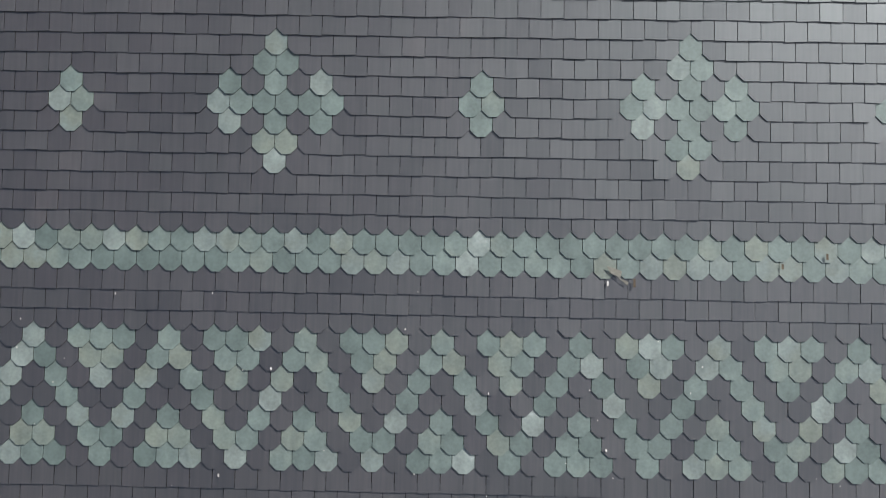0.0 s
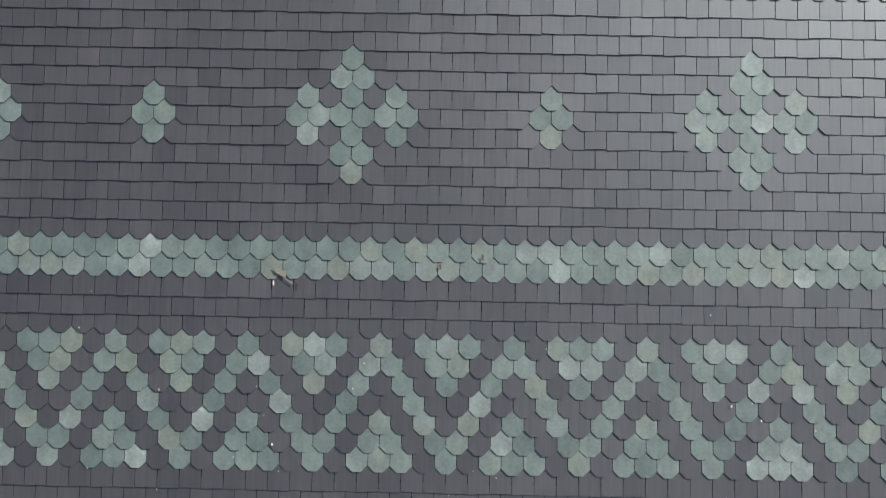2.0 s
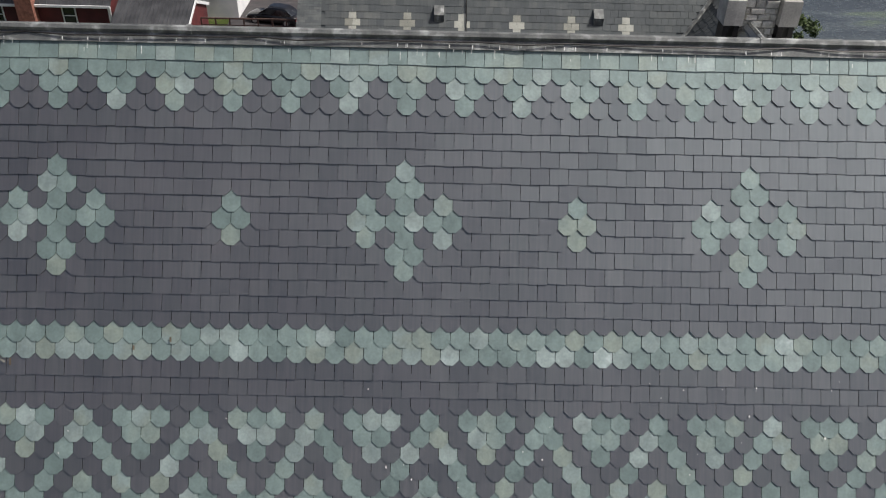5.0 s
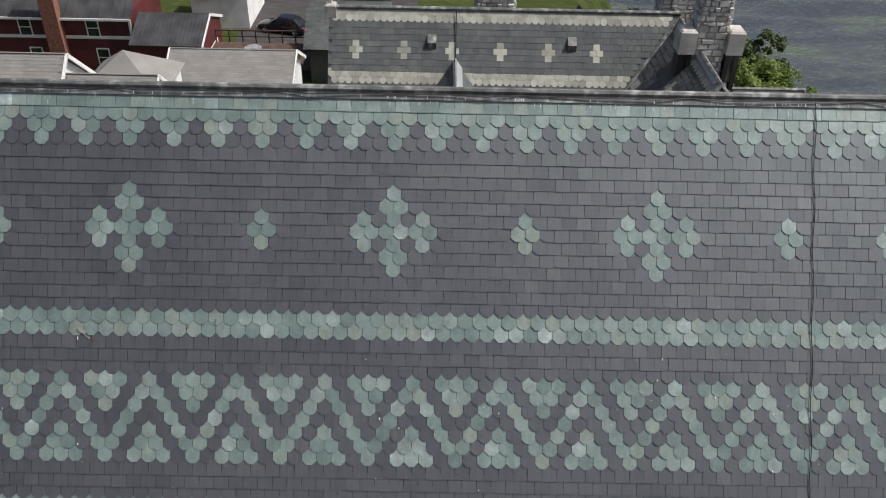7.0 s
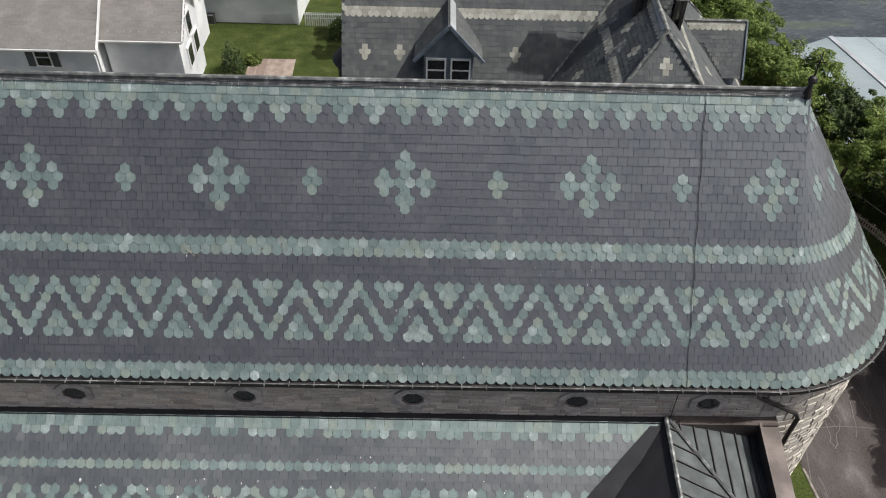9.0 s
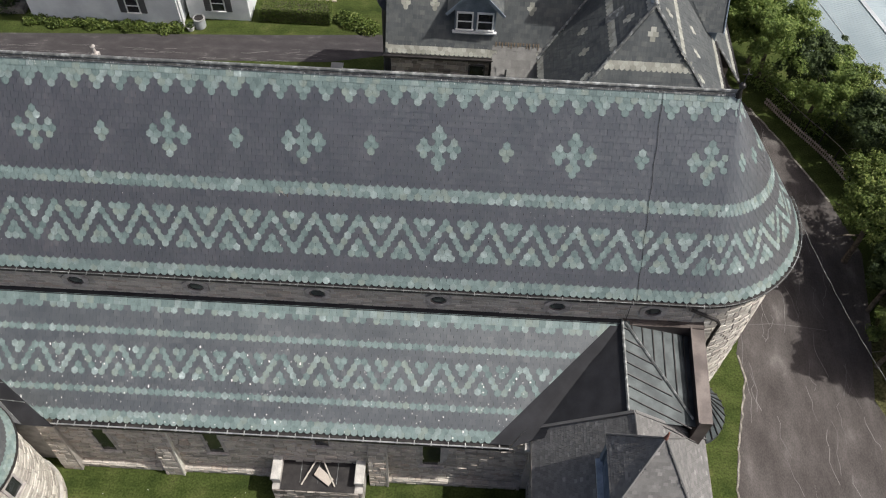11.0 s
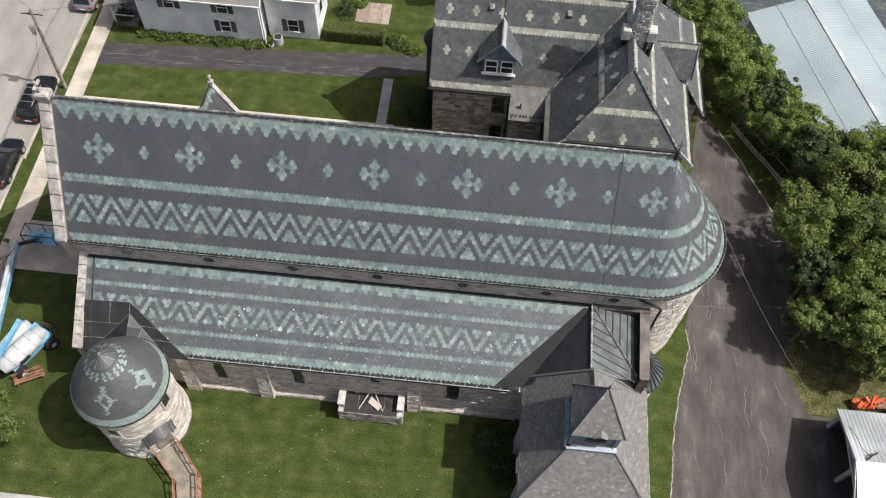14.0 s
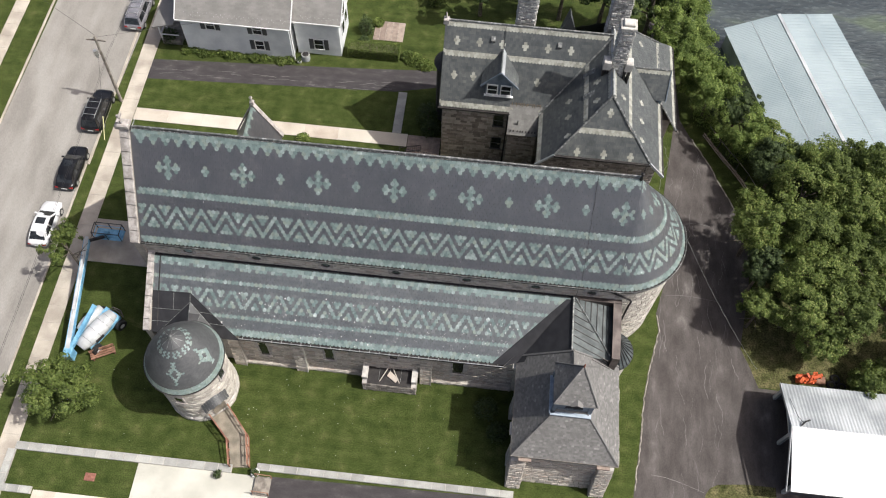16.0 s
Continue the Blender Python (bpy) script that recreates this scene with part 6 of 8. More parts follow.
hip_face("roof_slope", (26.7, 12.68, WEZ), (26.7, 7.55, WEZ), (WX, 7.55, WZ), (WX, RY, WZ), 1, GS, GE, GREYSLATE, rectory, "slate slope with cream bands", rect_pattern((6, -1), (7, 14, 1)), CREAM,
         keep=lambda x, y: y > south_hip(x), outline=[(26.7, 12.68, WEZ), (26.7, 7.55, WEZ), (28.05, 7.6, HF), EA, (WX, RY, WZ)])
hip_face("roof_slope", (37.2, 22.2, WEZ), (26.7, 22.2, WEZ), EN, EN, 1, GS, GE, GREYSLATE, rectory)
hip_face("roof_skirt", (39.05, 14.0, 5.95), (38.95, 23.7, 6.05), (37.2, 22.2, 8.0), (37.02, 15.45, 8.2), 1, GS, GE, GREYSLATE, rectory, "lower slate skirt with a cream foot band", lambda r, u, n, w: r >= n - 2, CREAM)
caps([((28.05, 7.6, HF), EA), ((35.85, 7.6, HF), EA), (EA, EN), ((26.7, 12.68, WEZ), (31.9, RY - .05, WZ)), ((37.2, 22.2, WEZ), EN), ((39.05, 14.0, 5.95), (37.02, 15.45, 8.2))], LEAD, rectory, .08)
for x0, x1 in ((26.62, 28.05), (37.28, 35.85)):
    s = Solid()
    s.bar((x0, 7.5, WEZ - .08), (x1, 7.55, HF), .12, .22)
    part("verge_board", s, GREYROOF, rectory)
s = Solid()
for sg in (-1, 1):
    s.hull([(WX, EA[1] + .1, WZ + .06), (WX + sg * .17, EA[1] + .3, WZ - .13), (WX + sg * .17, 18.4, WZ - .13), (WX, 18.6, WZ + .06)], [(WX, EA[1] + .1, WZ + .12), (WX + sg * .17, EA[1] + .3, WZ - .07), (WX + sg * .17, 18.4, WZ - .07), (WX, 18.6, WZ + .12)])
part("ridge_flashing", s, GREYROOF, rectory, "pale lead flashing along the wing ridge")
s = Solid()
s.box(27.2, 36.7, 8.3, 21.7, -.2, WEZ - .1)
s.hull([(27.0, 8.3, WEZ - .1), (36.9, 8.3, WEZ - .1), (35.6, 8.3, HF - .2), (28.3, 8.3, HF - .2)], [(27.0, 8.6, WEZ - .1), (36.9, 8.6, WEZ - .1), (35.6, 8.6, HF - .2), (28.3, 8.6, HF - .2)])
ew = part("wing_wall", s, MORTAR, rectory, "stone wing wall")
s = Solid()
s.box(36.7, 38.6, 15.0, 23.2, -.2, 6.0)
part("skirt_wall", s, DARKSTONE, rectory, "stone wall below the lower skirt")
field = Solid()
stones(field, lambda q, z, h: Vector((q, 8.3 - h, z)), 27.2, 36.7, 3, HF - .3, lambda q, z: abs(q - WX) < 4.75 - max(0, z - WEZ + .3), (.18, .36), proud=.05)
stones(field, lambda q, z, h: Vector((36.7 + h, q, z)), 8.3, 15.0, 0, WEZ - .2, course=(.18, .36), proud=.05)
stones(field, lambda q, z, h: Vector((27.2 - h, q, z)), 8.3, 12.9, 0, WEZ - .2, course=(.18, .36), proud=.05)
part("stone_field", field, DARKSTONE, ew, "brown-grey rough stones", "stuff")
s = Solid()
s.box(28.0, 35.9, 7.42, 7.58, HF - .2, HF - .04)
s.bar((37.3, 7.6, WEZ - .12), (37.3, 15.3, WEZ - .12), .14)
s.bar((39.15, 14.0, 5.83), (39.05, 23.7, 5.93), .14)
part("gutter", s, DARKMETAL, rectory)
# east dormer
s = Solid()
prof = [(15.0, 7.9), (17.4, 7.9), (17.4, 9.2), (16.2, 10.9), (15.0, 9.2)]
s.hull([(37.15, y, z) for y, z in prof], [(34.6, y, z) for y, z in prof])
part("wing_dormer", s, BLUEPAINT, rectory, "gabled wing dormer")
DB = WX + (WZ - 8.9) / 1.105
hip_face("dormer_slope", (DB, 14.75, 8.9), (37.4, 14.75, 8.9), (37.4, 16.2, 11.15), (34.35, 16.2, 11.15), 1, GS, .2, GREYSLATE, rectory, "slate dormer slope", lambda r, u, n, w: r in (0, 1), CREAM)
hip_face("dormer_slope", (37.4, 17.65, 8.9), (DB, 17.65, 8.9), (34.35, 16.2, 11.15), (37.4, 16.2, 11.15), 1, GS, .2, GREYSLATE, rectory)
caps([((34.35, 16.2, 11.15), (37.4, 16.2, 11.15))], LEAD, rectory, .07)
s = Solid()
s.bar((37.42, 14.7, 8.85), (37.42, 16.2, 11.15), .07, .16)
s.bar((37.42, 17.7, 8.85), (37.42, 16.2, 11.15), .07, .16)
part("bargeboard", s, BLUEPAINT, rectory)
# half-round vents on the dark slope
for y in (12.0, 14.4):
    s = Solid()
    arc = [(.35 * math.cos(math.pi * k / 8), .3 * math.sin(math.pi * k / 8)) for k in range(9)]
    s.hull([(29.9, y + a, 11.4 + b) for a, b in arc], [(30.7, y + a, 12.3 + b) for a, b in arc])
    part("roof_vent", s, LEAD, rectory, "half-round lead roof vent")


def chimney(cx, cy, z0, z1, w, d, stone, label):
    s = Solid()
    s.box(cx - w / 2, cx + w / 2, cy - d / 2, cy + d / 2, z0, z1)
    ch = part("chimney", s, MORTAR, rectory, label)
    f = Solid()
    stones(f, lambda q, z, h: Vector((cx + q, cy - d / 2 - h, z)), -w / 2, w / 2, z0, z1, course=(.14, .26), length=(.2, .5), proud=.09)
    stones(f, lambda q, z, h: Vector((cx - w / 2 - h, cy + q, z)), -d / 2, d / 2, z0, z1, course=(.14, .26), length=(.2, .5), proud=.09)
    stones(f, lambda q, z, h: Vector((cx + w / 2 + h, cy + q, z)), -d / 2, d / 2, z0, z1, course=(.14, .26), length=(.2, .5), proud=.09)
    part("stone_field", f, stone, ch, "rough chimney stones", "stuff")
    s = Solid()
    s.box(cx - w / 2 - .1, cx + w / 2 + .1, cy - d / 2 - .1, cy + d / 2 + .1, z1, z1 + .2, .04)
    s.box(cx - w / 2 + .1, cx + w / 2 - .1, cy - d / 2 + .1, cy + d / 2 - .1, z1 + .2, z1 + .45, .05)
    part("chimney_cap", s, PALESLAB, ch)
    return ch


chimney(32.25, 13.95, 12.8, 18.2, 1.05, .9, CHIMSTONE, "tall stone chimney with stepped shoulders")
chimney(32.2, 18.4, 12.2, 18.0, 1.5, 1.0, CHIMSTONE, "broad stone chimney stack with a pale cap")
for x in (31.35, 33.1):
    s = Solid()
    s.box(x - .3, x + .3, 13.2, 14.0, 13.85, 14.72, .07)
    block = part("chimney_shoulder", s, PALESLAB, rectory, "pale stone block beside the chimney")
    for o in (-.17, .17):
        s = Solid()
        s.box(x + o - .08, x + o + .08, 13.3, 13.9, 12.3, 13.86)
        part("support", s, DARKMETAL, block)
chimney(24.65, 18.3, 11.0, 17.4, 1.5, 1.0, CHIMSTONE, "broad stone chimney")
s = Solid()
s.hull([(27.5, 18.6, 11.4), (29.3, 18.6, 11.4), (28.4, 19.2, 13.4)], [(27.5, 20.4, 9.2), (29.3, 20.4, 9.2), (28.4, 20.4, 13.1)])
part("rear_gable", s, GREYSLATE, rectory, "small grey gable behind the ridge")
# Rounded bay in near-black: the shadow on it is put into the colour.
s = Solid()
s.lathe(18.5, 18.1, [(1.25, -.2), (1.25, 7.4), (1.5, 7.45), (.9, 8.2), (.02, 8.6)], 24)
part("corner_turret", s, BITUMEN_AND_SHADE, rectory, "rounded bay at the house end, its shadow put into the black")

# railing by the rectory steps
rail_thing = thing("railing", "black iron stair railing", "railing")
s = Solid()
for z in (.5, 1.0):
    s.bar((14.9, 12.6, z), (17.6, 12.4, z), .04)
part("rails", s, DARKMETAL, rail_thing)
for k in range(7):
    s = Solid()
    s.bar((14.9 + k * .45, 12.6 - k * .033, 0), (14.9 + k * .45, 12.6 - k * .033, 1.0), .035, up=(1, 0, 0))
    part("baluster", s, DARKMETAL, rail_thing)


# ---- houses beyond ----
def clap(solid, x0, x1, y, z0, z1, face=-1):
    """Overlapping boards on a wall that faces -Y."""
    n = int((z1 - z0) / .16)
    for i in range(n):
        a, b = z0 + i * (z1 - z0) / n, z0 + (i + 1) * (z1 - z0) / n
        solid.hull([(x0, y, a), (x1, y, a), (x1, y, b), (x0, y, b)], [(x0, y - .035, a), (x1, y - .035, a), (x1, y - .01, b), (x0, y - .01, b)])


def gable_house(name, label, x0, x1, y0, y1, zb, ze, zr, wall_mat, roof_mat, over=.3):
    h = thing(name, label, "house")
    ym = (y0 + y1) / 2
    s = Solid()
    s.hull([(x0, y0, zb), (x0, y1, zb), (x0, y1, ze), (x0, ym, zr - .15), (x0, y0, ze)], [(x1, y0, zb), (x1, y1, zb), (x1, y1, ze), (x1, ym, zr - .15), (x1, y0, ze)])
    part("wall", s, wall_mat, h)
    s = Solid()
    clap(s, x0, x1, y0, zb + .3, ze - .05)
    part("siding", s, wall_mat, h, "", "stuff")
    sl = (zr - ze) / (ym - y0)
    hip_face("roof_slope", (x0 - over, y0 - over, ze - over * sl), (x1 + over, y0 - over, ze - over * sl), (x1 + over, ym, zr), (x0 - over, ym, zr), 1, .45, .2, roof_mat, h)
    hip_face("roof_slope", (x1 + over, y1 + over, ze - over * sl), (x0 - over, y1 + over, ze - over * sl), (x0 - over, ym, zr), (x1 + over, ym, zr), 1, .45, .2, roof_mat, h)
    s = Solid()
    for x in (x0 - over - .03, x1 + over + .03):
        s.bar((x, y0 - over, ze - over * sl - .05), (x, ym, zr - .02), .08, .22)
        s.bar((x, y1 + over, ze - over * sl - .05), (x, ym, zr - .02), .08, .22)
    s.box(x0 - over, x1 + over, y0 - over - .1, y0 - over, ze - over * sl - .14, ze - over * sl - .02)
    part("bargeboard", s, WHITE, h)
    return h


random.seed(51)
HA_WIN, HB_WIN = ((-5.5, 4.05), (-.85, 3.98), (-.9, 1.83)), (4.82, 1.5)
ha = gable_house("house", "white clapboard house with a grey-brown shingle roof", -8.45, 2.25, 22.85, 29.85, -.2, 4.94, 7.8, SIDING, BROWNSHINGLE)
for x, z in HA_WIN:
    sash(x, 22.82, z, .8, 1.15, ha, "window with grey shutters", WHITE, shutters=True)
hb = gable_house("house_wing", "white clapboard house wing with a grey-brown shingle roof", 2.55, 7.0, 23.97, 28.43, -.2, 4.94, 6.75, SIDING, BROWNSHINGLE)
sash(HB_WIN[0], 23.94, HB_WIN[1], .85, 1.3, hb, "window with grey shutters", WHITE, shutters=True)
s = Solid()
s.tube([(2.4, 22.6, 4.6), (2.45, 22.78, 4.2), (2.45, 22.75, .2)], .09, 6)
part("downpipe", s, WHITE, ha)
for y, z in ((25.6, 2.6), (27.2, 2.6), (26.4, 4.4)):
    s = Solid()
    s.box(7.0, 7.08, y - .55, y + .55, z - .75, z + .75)
    w = part("window", s, WHITE, hb, "white-framed gable window")
    s = Solid()
    s.box(7.07, 7.1, y - .4, y + .4, z - .6, z + .6)
    part("pane", s, GLASS, w)
porch_a = thing("house_porch", "small side porch with a grey roof", "porch")
s = Solid()
s.hull([(-11.6, 22.9, 2.7), (-9.3, 22.9, 3.4), (-9.3, 27, 3.4), (-11.6, 27, 2.7)], [(-11.6, 22.9, 2.82), (-9.3, 22.9, 3.52), (-9.3, 27, 3.52), (-11.6, 27, 2.82)])
part("roof", s, BROWNSHINGLE, porch_a)
s = Solid()
s.box(-11.3, -9.35, 23.4, 26.8, -.1, .5)
part("floor", s, GREYWOOD, porch_a)
for y in (23.5, 25.0, 26.7):
    s = Solid()
    s.bar((-11.25, y, .5), (-11.25, y, 2.75), .14, up=(1, 0, 0))
    part("post", s, WHITE, porch_a)
s = Solid()
s.bar((-11.25, 23.5, 1.3), (-9.4, 23.5, 1.3), .08)
s.bar((-11.25, 23.5, 1.3), (-11.25, 26.7, 1.3), .08)
part("porch_rail", s, WHITE, porch_a)
hc = gable_house("garage", "low white building with a grey-brown shingle roof", 4.6, 12.45, 34.75, 40.45, -1.6, 2.06, 3.6, SIDING, BROWNSHINGLE)
s = Solid()
s.box(12.3, 12.45, 34.5, 34.68, -.6, 1.9)
part("downpipe", s, WHITE, hc)
for k in range(16):
    s = Solid()
    s.box(9.6 + k * .15, 9.68 + k * .15, 34.64, 34.68, -.6, .3)
    part("slat", s, SIDING, hc, "pale slat of the skirting panel")
# Plain box put in for a dark rectangle low on the wall.
s = Solid()
s.box(5.45, 6.35, 34.3, 34.72, -.6, .25, .03)
part("storage_box", s, SHUTTER, hc, "dark box at the wall")
s = Solid()
for a, b in (((1.5, 27.9), (6.6, 27.9)), ((6.6, 27.9), (6.6, 33.2)), ((6.6, 33.2), (1.5, 33.2)), ((1.5, 33.2), (1.5, 27.9))):
    s.face([(*a, 4.5), (*b, 4.5), (3.9, 30.6, 6.35)])
part("rear_roof", s, BROWNSHINGLE, hb, "grey-brown shingled hip roof at the back")
s = Solid()
s.box(1.8, 6.3, 28.2, 32.9, -.6, 4.5)
part("rear_wall", s, SIDING, hb)
hr = thing("red_house", "red clapboard house, darkened for shade, with a dark ribbed metal roof", "house")
s = Solid()
s.box(-16, -1.8, 47.3, 55, -3, 2.2)
part("wall", s, REDPAINT, hr)
s = Solid()
clap(s, -16, -1.8, 47.3, -2.6, 2.1)
part("siding", s, REDPAINT, hr, "", "stuff")


def seam_roof(name, x0, x1, ya, za, yb, zb, material, parent, step=.45, label=""):
    """A sheet-metal slope with upright seams, from the eave (ya, za) to the ridge (yb, zb)."""
    s = Solid()
    s.hull([(x0, ya, za - .06), (x1, ya, za - .06), (x1, yb, zb - .06), (x0, yb, zb - .06)], [(x0, ya, za), (x1, ya, za), (x1, yb, zb), (x0, yb, zb)])
    r = part(name, s, material, parent, label)
    n = int((x1 - x0) / step)
    for i in range(n + 1):
        s = Solid()
        x = x0 + .03 + i * (x1 - x0 - .06) / n
        s.bar((x, ya, za + .03), (x, yb, zb + .03), .05, .07)
        part("seam", s, material, r)
    return r


seam_roof("roof_slope", -16.3, -1.55, 46.95, 2.05, 51.2, 5.0, DARKSEAM, hr, .5)
s = Solid()
s.box(-16, -1.75, 47.2, 47.3, .28, .52)
s.box(-16.2, -1.6, 46.85, 46.97, 1.86, 2.03)
s.box(-1.9, -1.7, 47.18, 47.3, -2.6, 2.0)
part("trim_board", s, WHITE, hr)
for x, z in ((-10.0, 1.15), (-4.75, 1.15), (-4.35, -1.25), (-9.6, -1.25)):
    sash(x, 47.26, z, .85, 1.35, hr, "white-framed window", WHITE)
s = Solid()
s.box(-8.2, -7.0, 46.5, 47.3, -2.5, 6.2)
part("chimney", s, BRICK, hr, "red brick chimney")
s = Solid()
s.box(-1.0, 4.2, 44.6, 50.4, -3, .95)
part("annex_wall", s, REDPAINT, hr)
seam_roof("annex_roof", -1.1, 4.4, 44.3, 1.0, 47.7, 2.3, DARKSEAM, hr, .3, "dark grey metal annex roof")
seam_roof("annex_roof", -1.1, 4.4, 51.1, 1.0, 47.7, 2.3, DARKSEAM, hr, .3)
s = Solid()
s.hull([(4.2, 44.6, -3), (4.2, 50.8, -3), (4.2, 50.8, .95), (4.2, 47.7, 2.15), (4.2, 44.6, .95)], [(4.3, 44.6, -3), (4.3, 50.8, -3), (4.3, 50.8, .95), (4.3, 47.7, 2.15), (4.3, 44.6, .95)])
part("gable_end", s, REDPAINT, hr)
s = Solid()
s.bar((4.42, 44.3, .92), (4.42, 47.7, 2.24), .08, .22)
s.bar((4.42, 51.1, .92), (4.42, 47.7, 2.24), .08, .22)
s.box(4.25, 4.36, 46.2, 49.2, -2.4, -.2)
part("gable_trim", s, WHITE, hr)
hw = thing("far_house", "white house with a brown roof", "house")
s = Solid()
s.box(.2, 5.2, 57, 64, -3, 2.0)
part("wall", s, WHITE, hw)
hip_face("roof_slope", (-.2, 56.5, 1.8), (5.4, 56.5, 1.8), (5.4, 60.5, 4.4), (-.2, 60.5, 4.4), 1, .45, .25, BROWNSHINGLE, hw)
for x in (1.5, 3.9):
    sash(x, 56.97, .8, .9, 1.1, hw, "dark window", WHITE)
gs = thing("grey_shed", "grey shed with a stained slate roof", "shed")
s = Solid()
s.box(12.3, 18, 45.4, 51.5, -3, .75)
part("wall", s, SHUTTER, gs)
hip_face("roof_slope", (11.9, 45.0, .65), (18.4, 45.0, .65), (18.4, 48.6, 3.3), (11.9, 48.6, 3.3), 1, .4, .22, GREYSLATE, gs, "dark slate slope with pale stains")
hip_face("roof_slope", (18.4, 52.2, .65), (11.9, 52.2, .65), (11.9, 48.6, 3.3), (18.4, 48.6, 3.3), 1, .4, .22, GREYSLATE, gs)
deck = thing("deck_terrace", "brown timber deck with a railing and round table", "deck")
s = Solid()
s.box(4.6, 12, 43.6, 47.5, -.05, .12)
part("floor", s, DARKWOOD, deck)
s = Solid()
s.bar((4.7, 47.5, 1.1), (12, 47.5, 1.1), .1)
s.bar((4.7, 47.5, .6), (12, 47.5, .6), .06)
part("rail", s, DARKWOOD, deck)
for k in range(8):
    s = Solid()
    s.bar((4.7 + k * 1.04, 47.5, -3), (4.7 + k * 1.04, 47.5, 1.1), .1, up=(1, 0, 0))
    part("post", s, DARKWOOD, deck)
table = thing("garden_table", "round pale garden table on the deck", "table")
s = Solid()
s.lathe(8.2, 44.6, [(.01, .9), (.65, .9), (.65, .85), (.06, .82), (.06, .17), (.3, .14), (.3, .12)], 20)
part("tabletop", s, STEEL, table)

# ---- sheds and hangar ----
hangar = thing("metal_barn", "large barn with a pale blue-white corrugated steel roof", "barn")
D, Pp = Vector((.29, -.957, 0)), Vector((.957, .29, 0))
O = Vector((53.75, 38.3, -8.0))
s = Solid()
c = [O - Pp * 5.7, O + Pp * 6.4, O + Pp * 6.4 + D * 19, O - Pp * 5.7 + D * 19]
s.hull([p + Vector((0, 0, -.3)) for p in c], [p + Vector((0, 0, 3.85)) for p in c])
part("wall", s, GREYROOF, hangar)
for sg, w in ((-1, 6.1), (1, 6.9)):
    s = Solid()
    a, b = O - D * .4 + Vector((0, 0, 5.05)), O + D * 19.5 + Vector((0, 0, 5.05))
    lo = Pp * (sg * w) + Vector((0, 0, -1.15))
    n, dn = 90, (b - a) / 90
    base = len(s.v)
    for i in range(n * 2 + 1):
        p = a + dn * (i / 2)
        up = Vector((0, 0, .035 if i % 2 else 0))
        s.v += [tuple(p + up), tuple(p + lo + up)]
    s.f = [(2 * i, 2 * i + 1, 2 * i + 3, 2 * i + 2) for i in range(n * 2)]
    part("roof_sheet", s, BLUEMETAL, hangar, "pale ribbed steel roof slope")
    for f in (.5,):
        s = Solid()
        s.bar(a + lo * f + Vector((0, 0, .05)), b + lo * f + Vector((0, 0, .05)), .045, .02)
        part("lap_strip", s, GREYROOF, hangar)
s = Solid()
s.bar(O - D * .4 + Vector((0, 0, 5.08)), O + D * 19.5 + Vector((0, 0, 5.08)), .4, .06)
part("ridge_cap", s, GREYROOF, hangar)

shed = thing("open_shed", "shed with a white and grey sheet roof and open dark front", "shed")
# A recessed dark wall is added for the shade inside the open front.
s = Solid()
s.box(48.2, 72, -15.6, -15.4, -.1, 2.65)
s.box(48.2, 72, -7.9, -7.7, -.1, 2.65)
s.box(49.8, 50, -15.4, -7.9, -.1, 2.65)
s.hull([(48.2, -15.6, 2.6), (48.2, -7.7, 2.6), (48.2, -11.5, 4.05)], [(48.4, -15.6, 2.6), (48.4, -7.7, 2.6), (48.4, -11.5, 4.05)])
part("wall", s, SHUTTER, shed, "dark board wall, its recessed part for the open front's shade")
for y in (-15.5, -11.6, -7.8):
    s = Solid()
    s.box(48.0, 48.22, y - .14, y + .14, 0, 2.75)
    part("post", s, GREYROOF, shed, "grey timber post")
s = Solid()
s.box(47.98, 48.2, -15.6, -7.7, 2.5, 2.72)
part("beam", s, GREYROOF, shed)
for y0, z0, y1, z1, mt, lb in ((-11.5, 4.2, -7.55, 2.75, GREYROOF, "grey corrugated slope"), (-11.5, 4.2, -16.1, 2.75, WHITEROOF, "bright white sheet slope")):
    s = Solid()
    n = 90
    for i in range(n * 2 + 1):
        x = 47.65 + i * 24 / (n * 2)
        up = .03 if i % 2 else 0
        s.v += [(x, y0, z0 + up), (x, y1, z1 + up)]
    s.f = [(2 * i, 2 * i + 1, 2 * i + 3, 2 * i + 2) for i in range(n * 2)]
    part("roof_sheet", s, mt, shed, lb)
s = Solid()
s.bar((47.6, -11.5, 4.15), (47.6, -7.55, 2.7), .05, .22)
s.bar((47.6, -11.5, 4.15), (47.3, -16.1, 2.7), .05, .22)
part("bargeboard", s, GREYROOF, shed)
s = Solid()
s.tube([(48.3, -11.4, 4.25), (48.6, -11.1, 4.4), (49.0, -10.9, 4.3)], .06, 6)
s.tube([(48.0, -9.0, 3.4), (48.2, -10.6, 4.05), (48.5, -11.2, 4.3)], .02, 5)
part("cable_bracket", s, DARKMETAL, shed, "cable bracket on the roof edge")

machine = thing("orange_machine", "orange garden machinery beside old tyres", "machine")
s = Solid()
random.seed(61)
for k in range(14):
    m = pose(49.9 + rnd(0, 1.9), -6.0 + rnd(-.3, .5), rnd(.3, .9), rnd(-40, 40), rnd(-40, 40), rnd(0, 180))
    s.obox(m, rnd(.2, .9), rnd(.08, .3), rnd(.08, .3))
s.box(50.0, 51.4, -6.3, -5.6, 0, .5, .1)
part("frame_parts", s, ORANGE, machine)
s = Solid()
s.box(51.5, 52.3, -6.3, -5.7, 0, .6, .08)
part("box_body", s, WOOD, machine)
tyres = thing("old_tyre", "worn black tyre lying on the grass", "tyre", "old tyres")
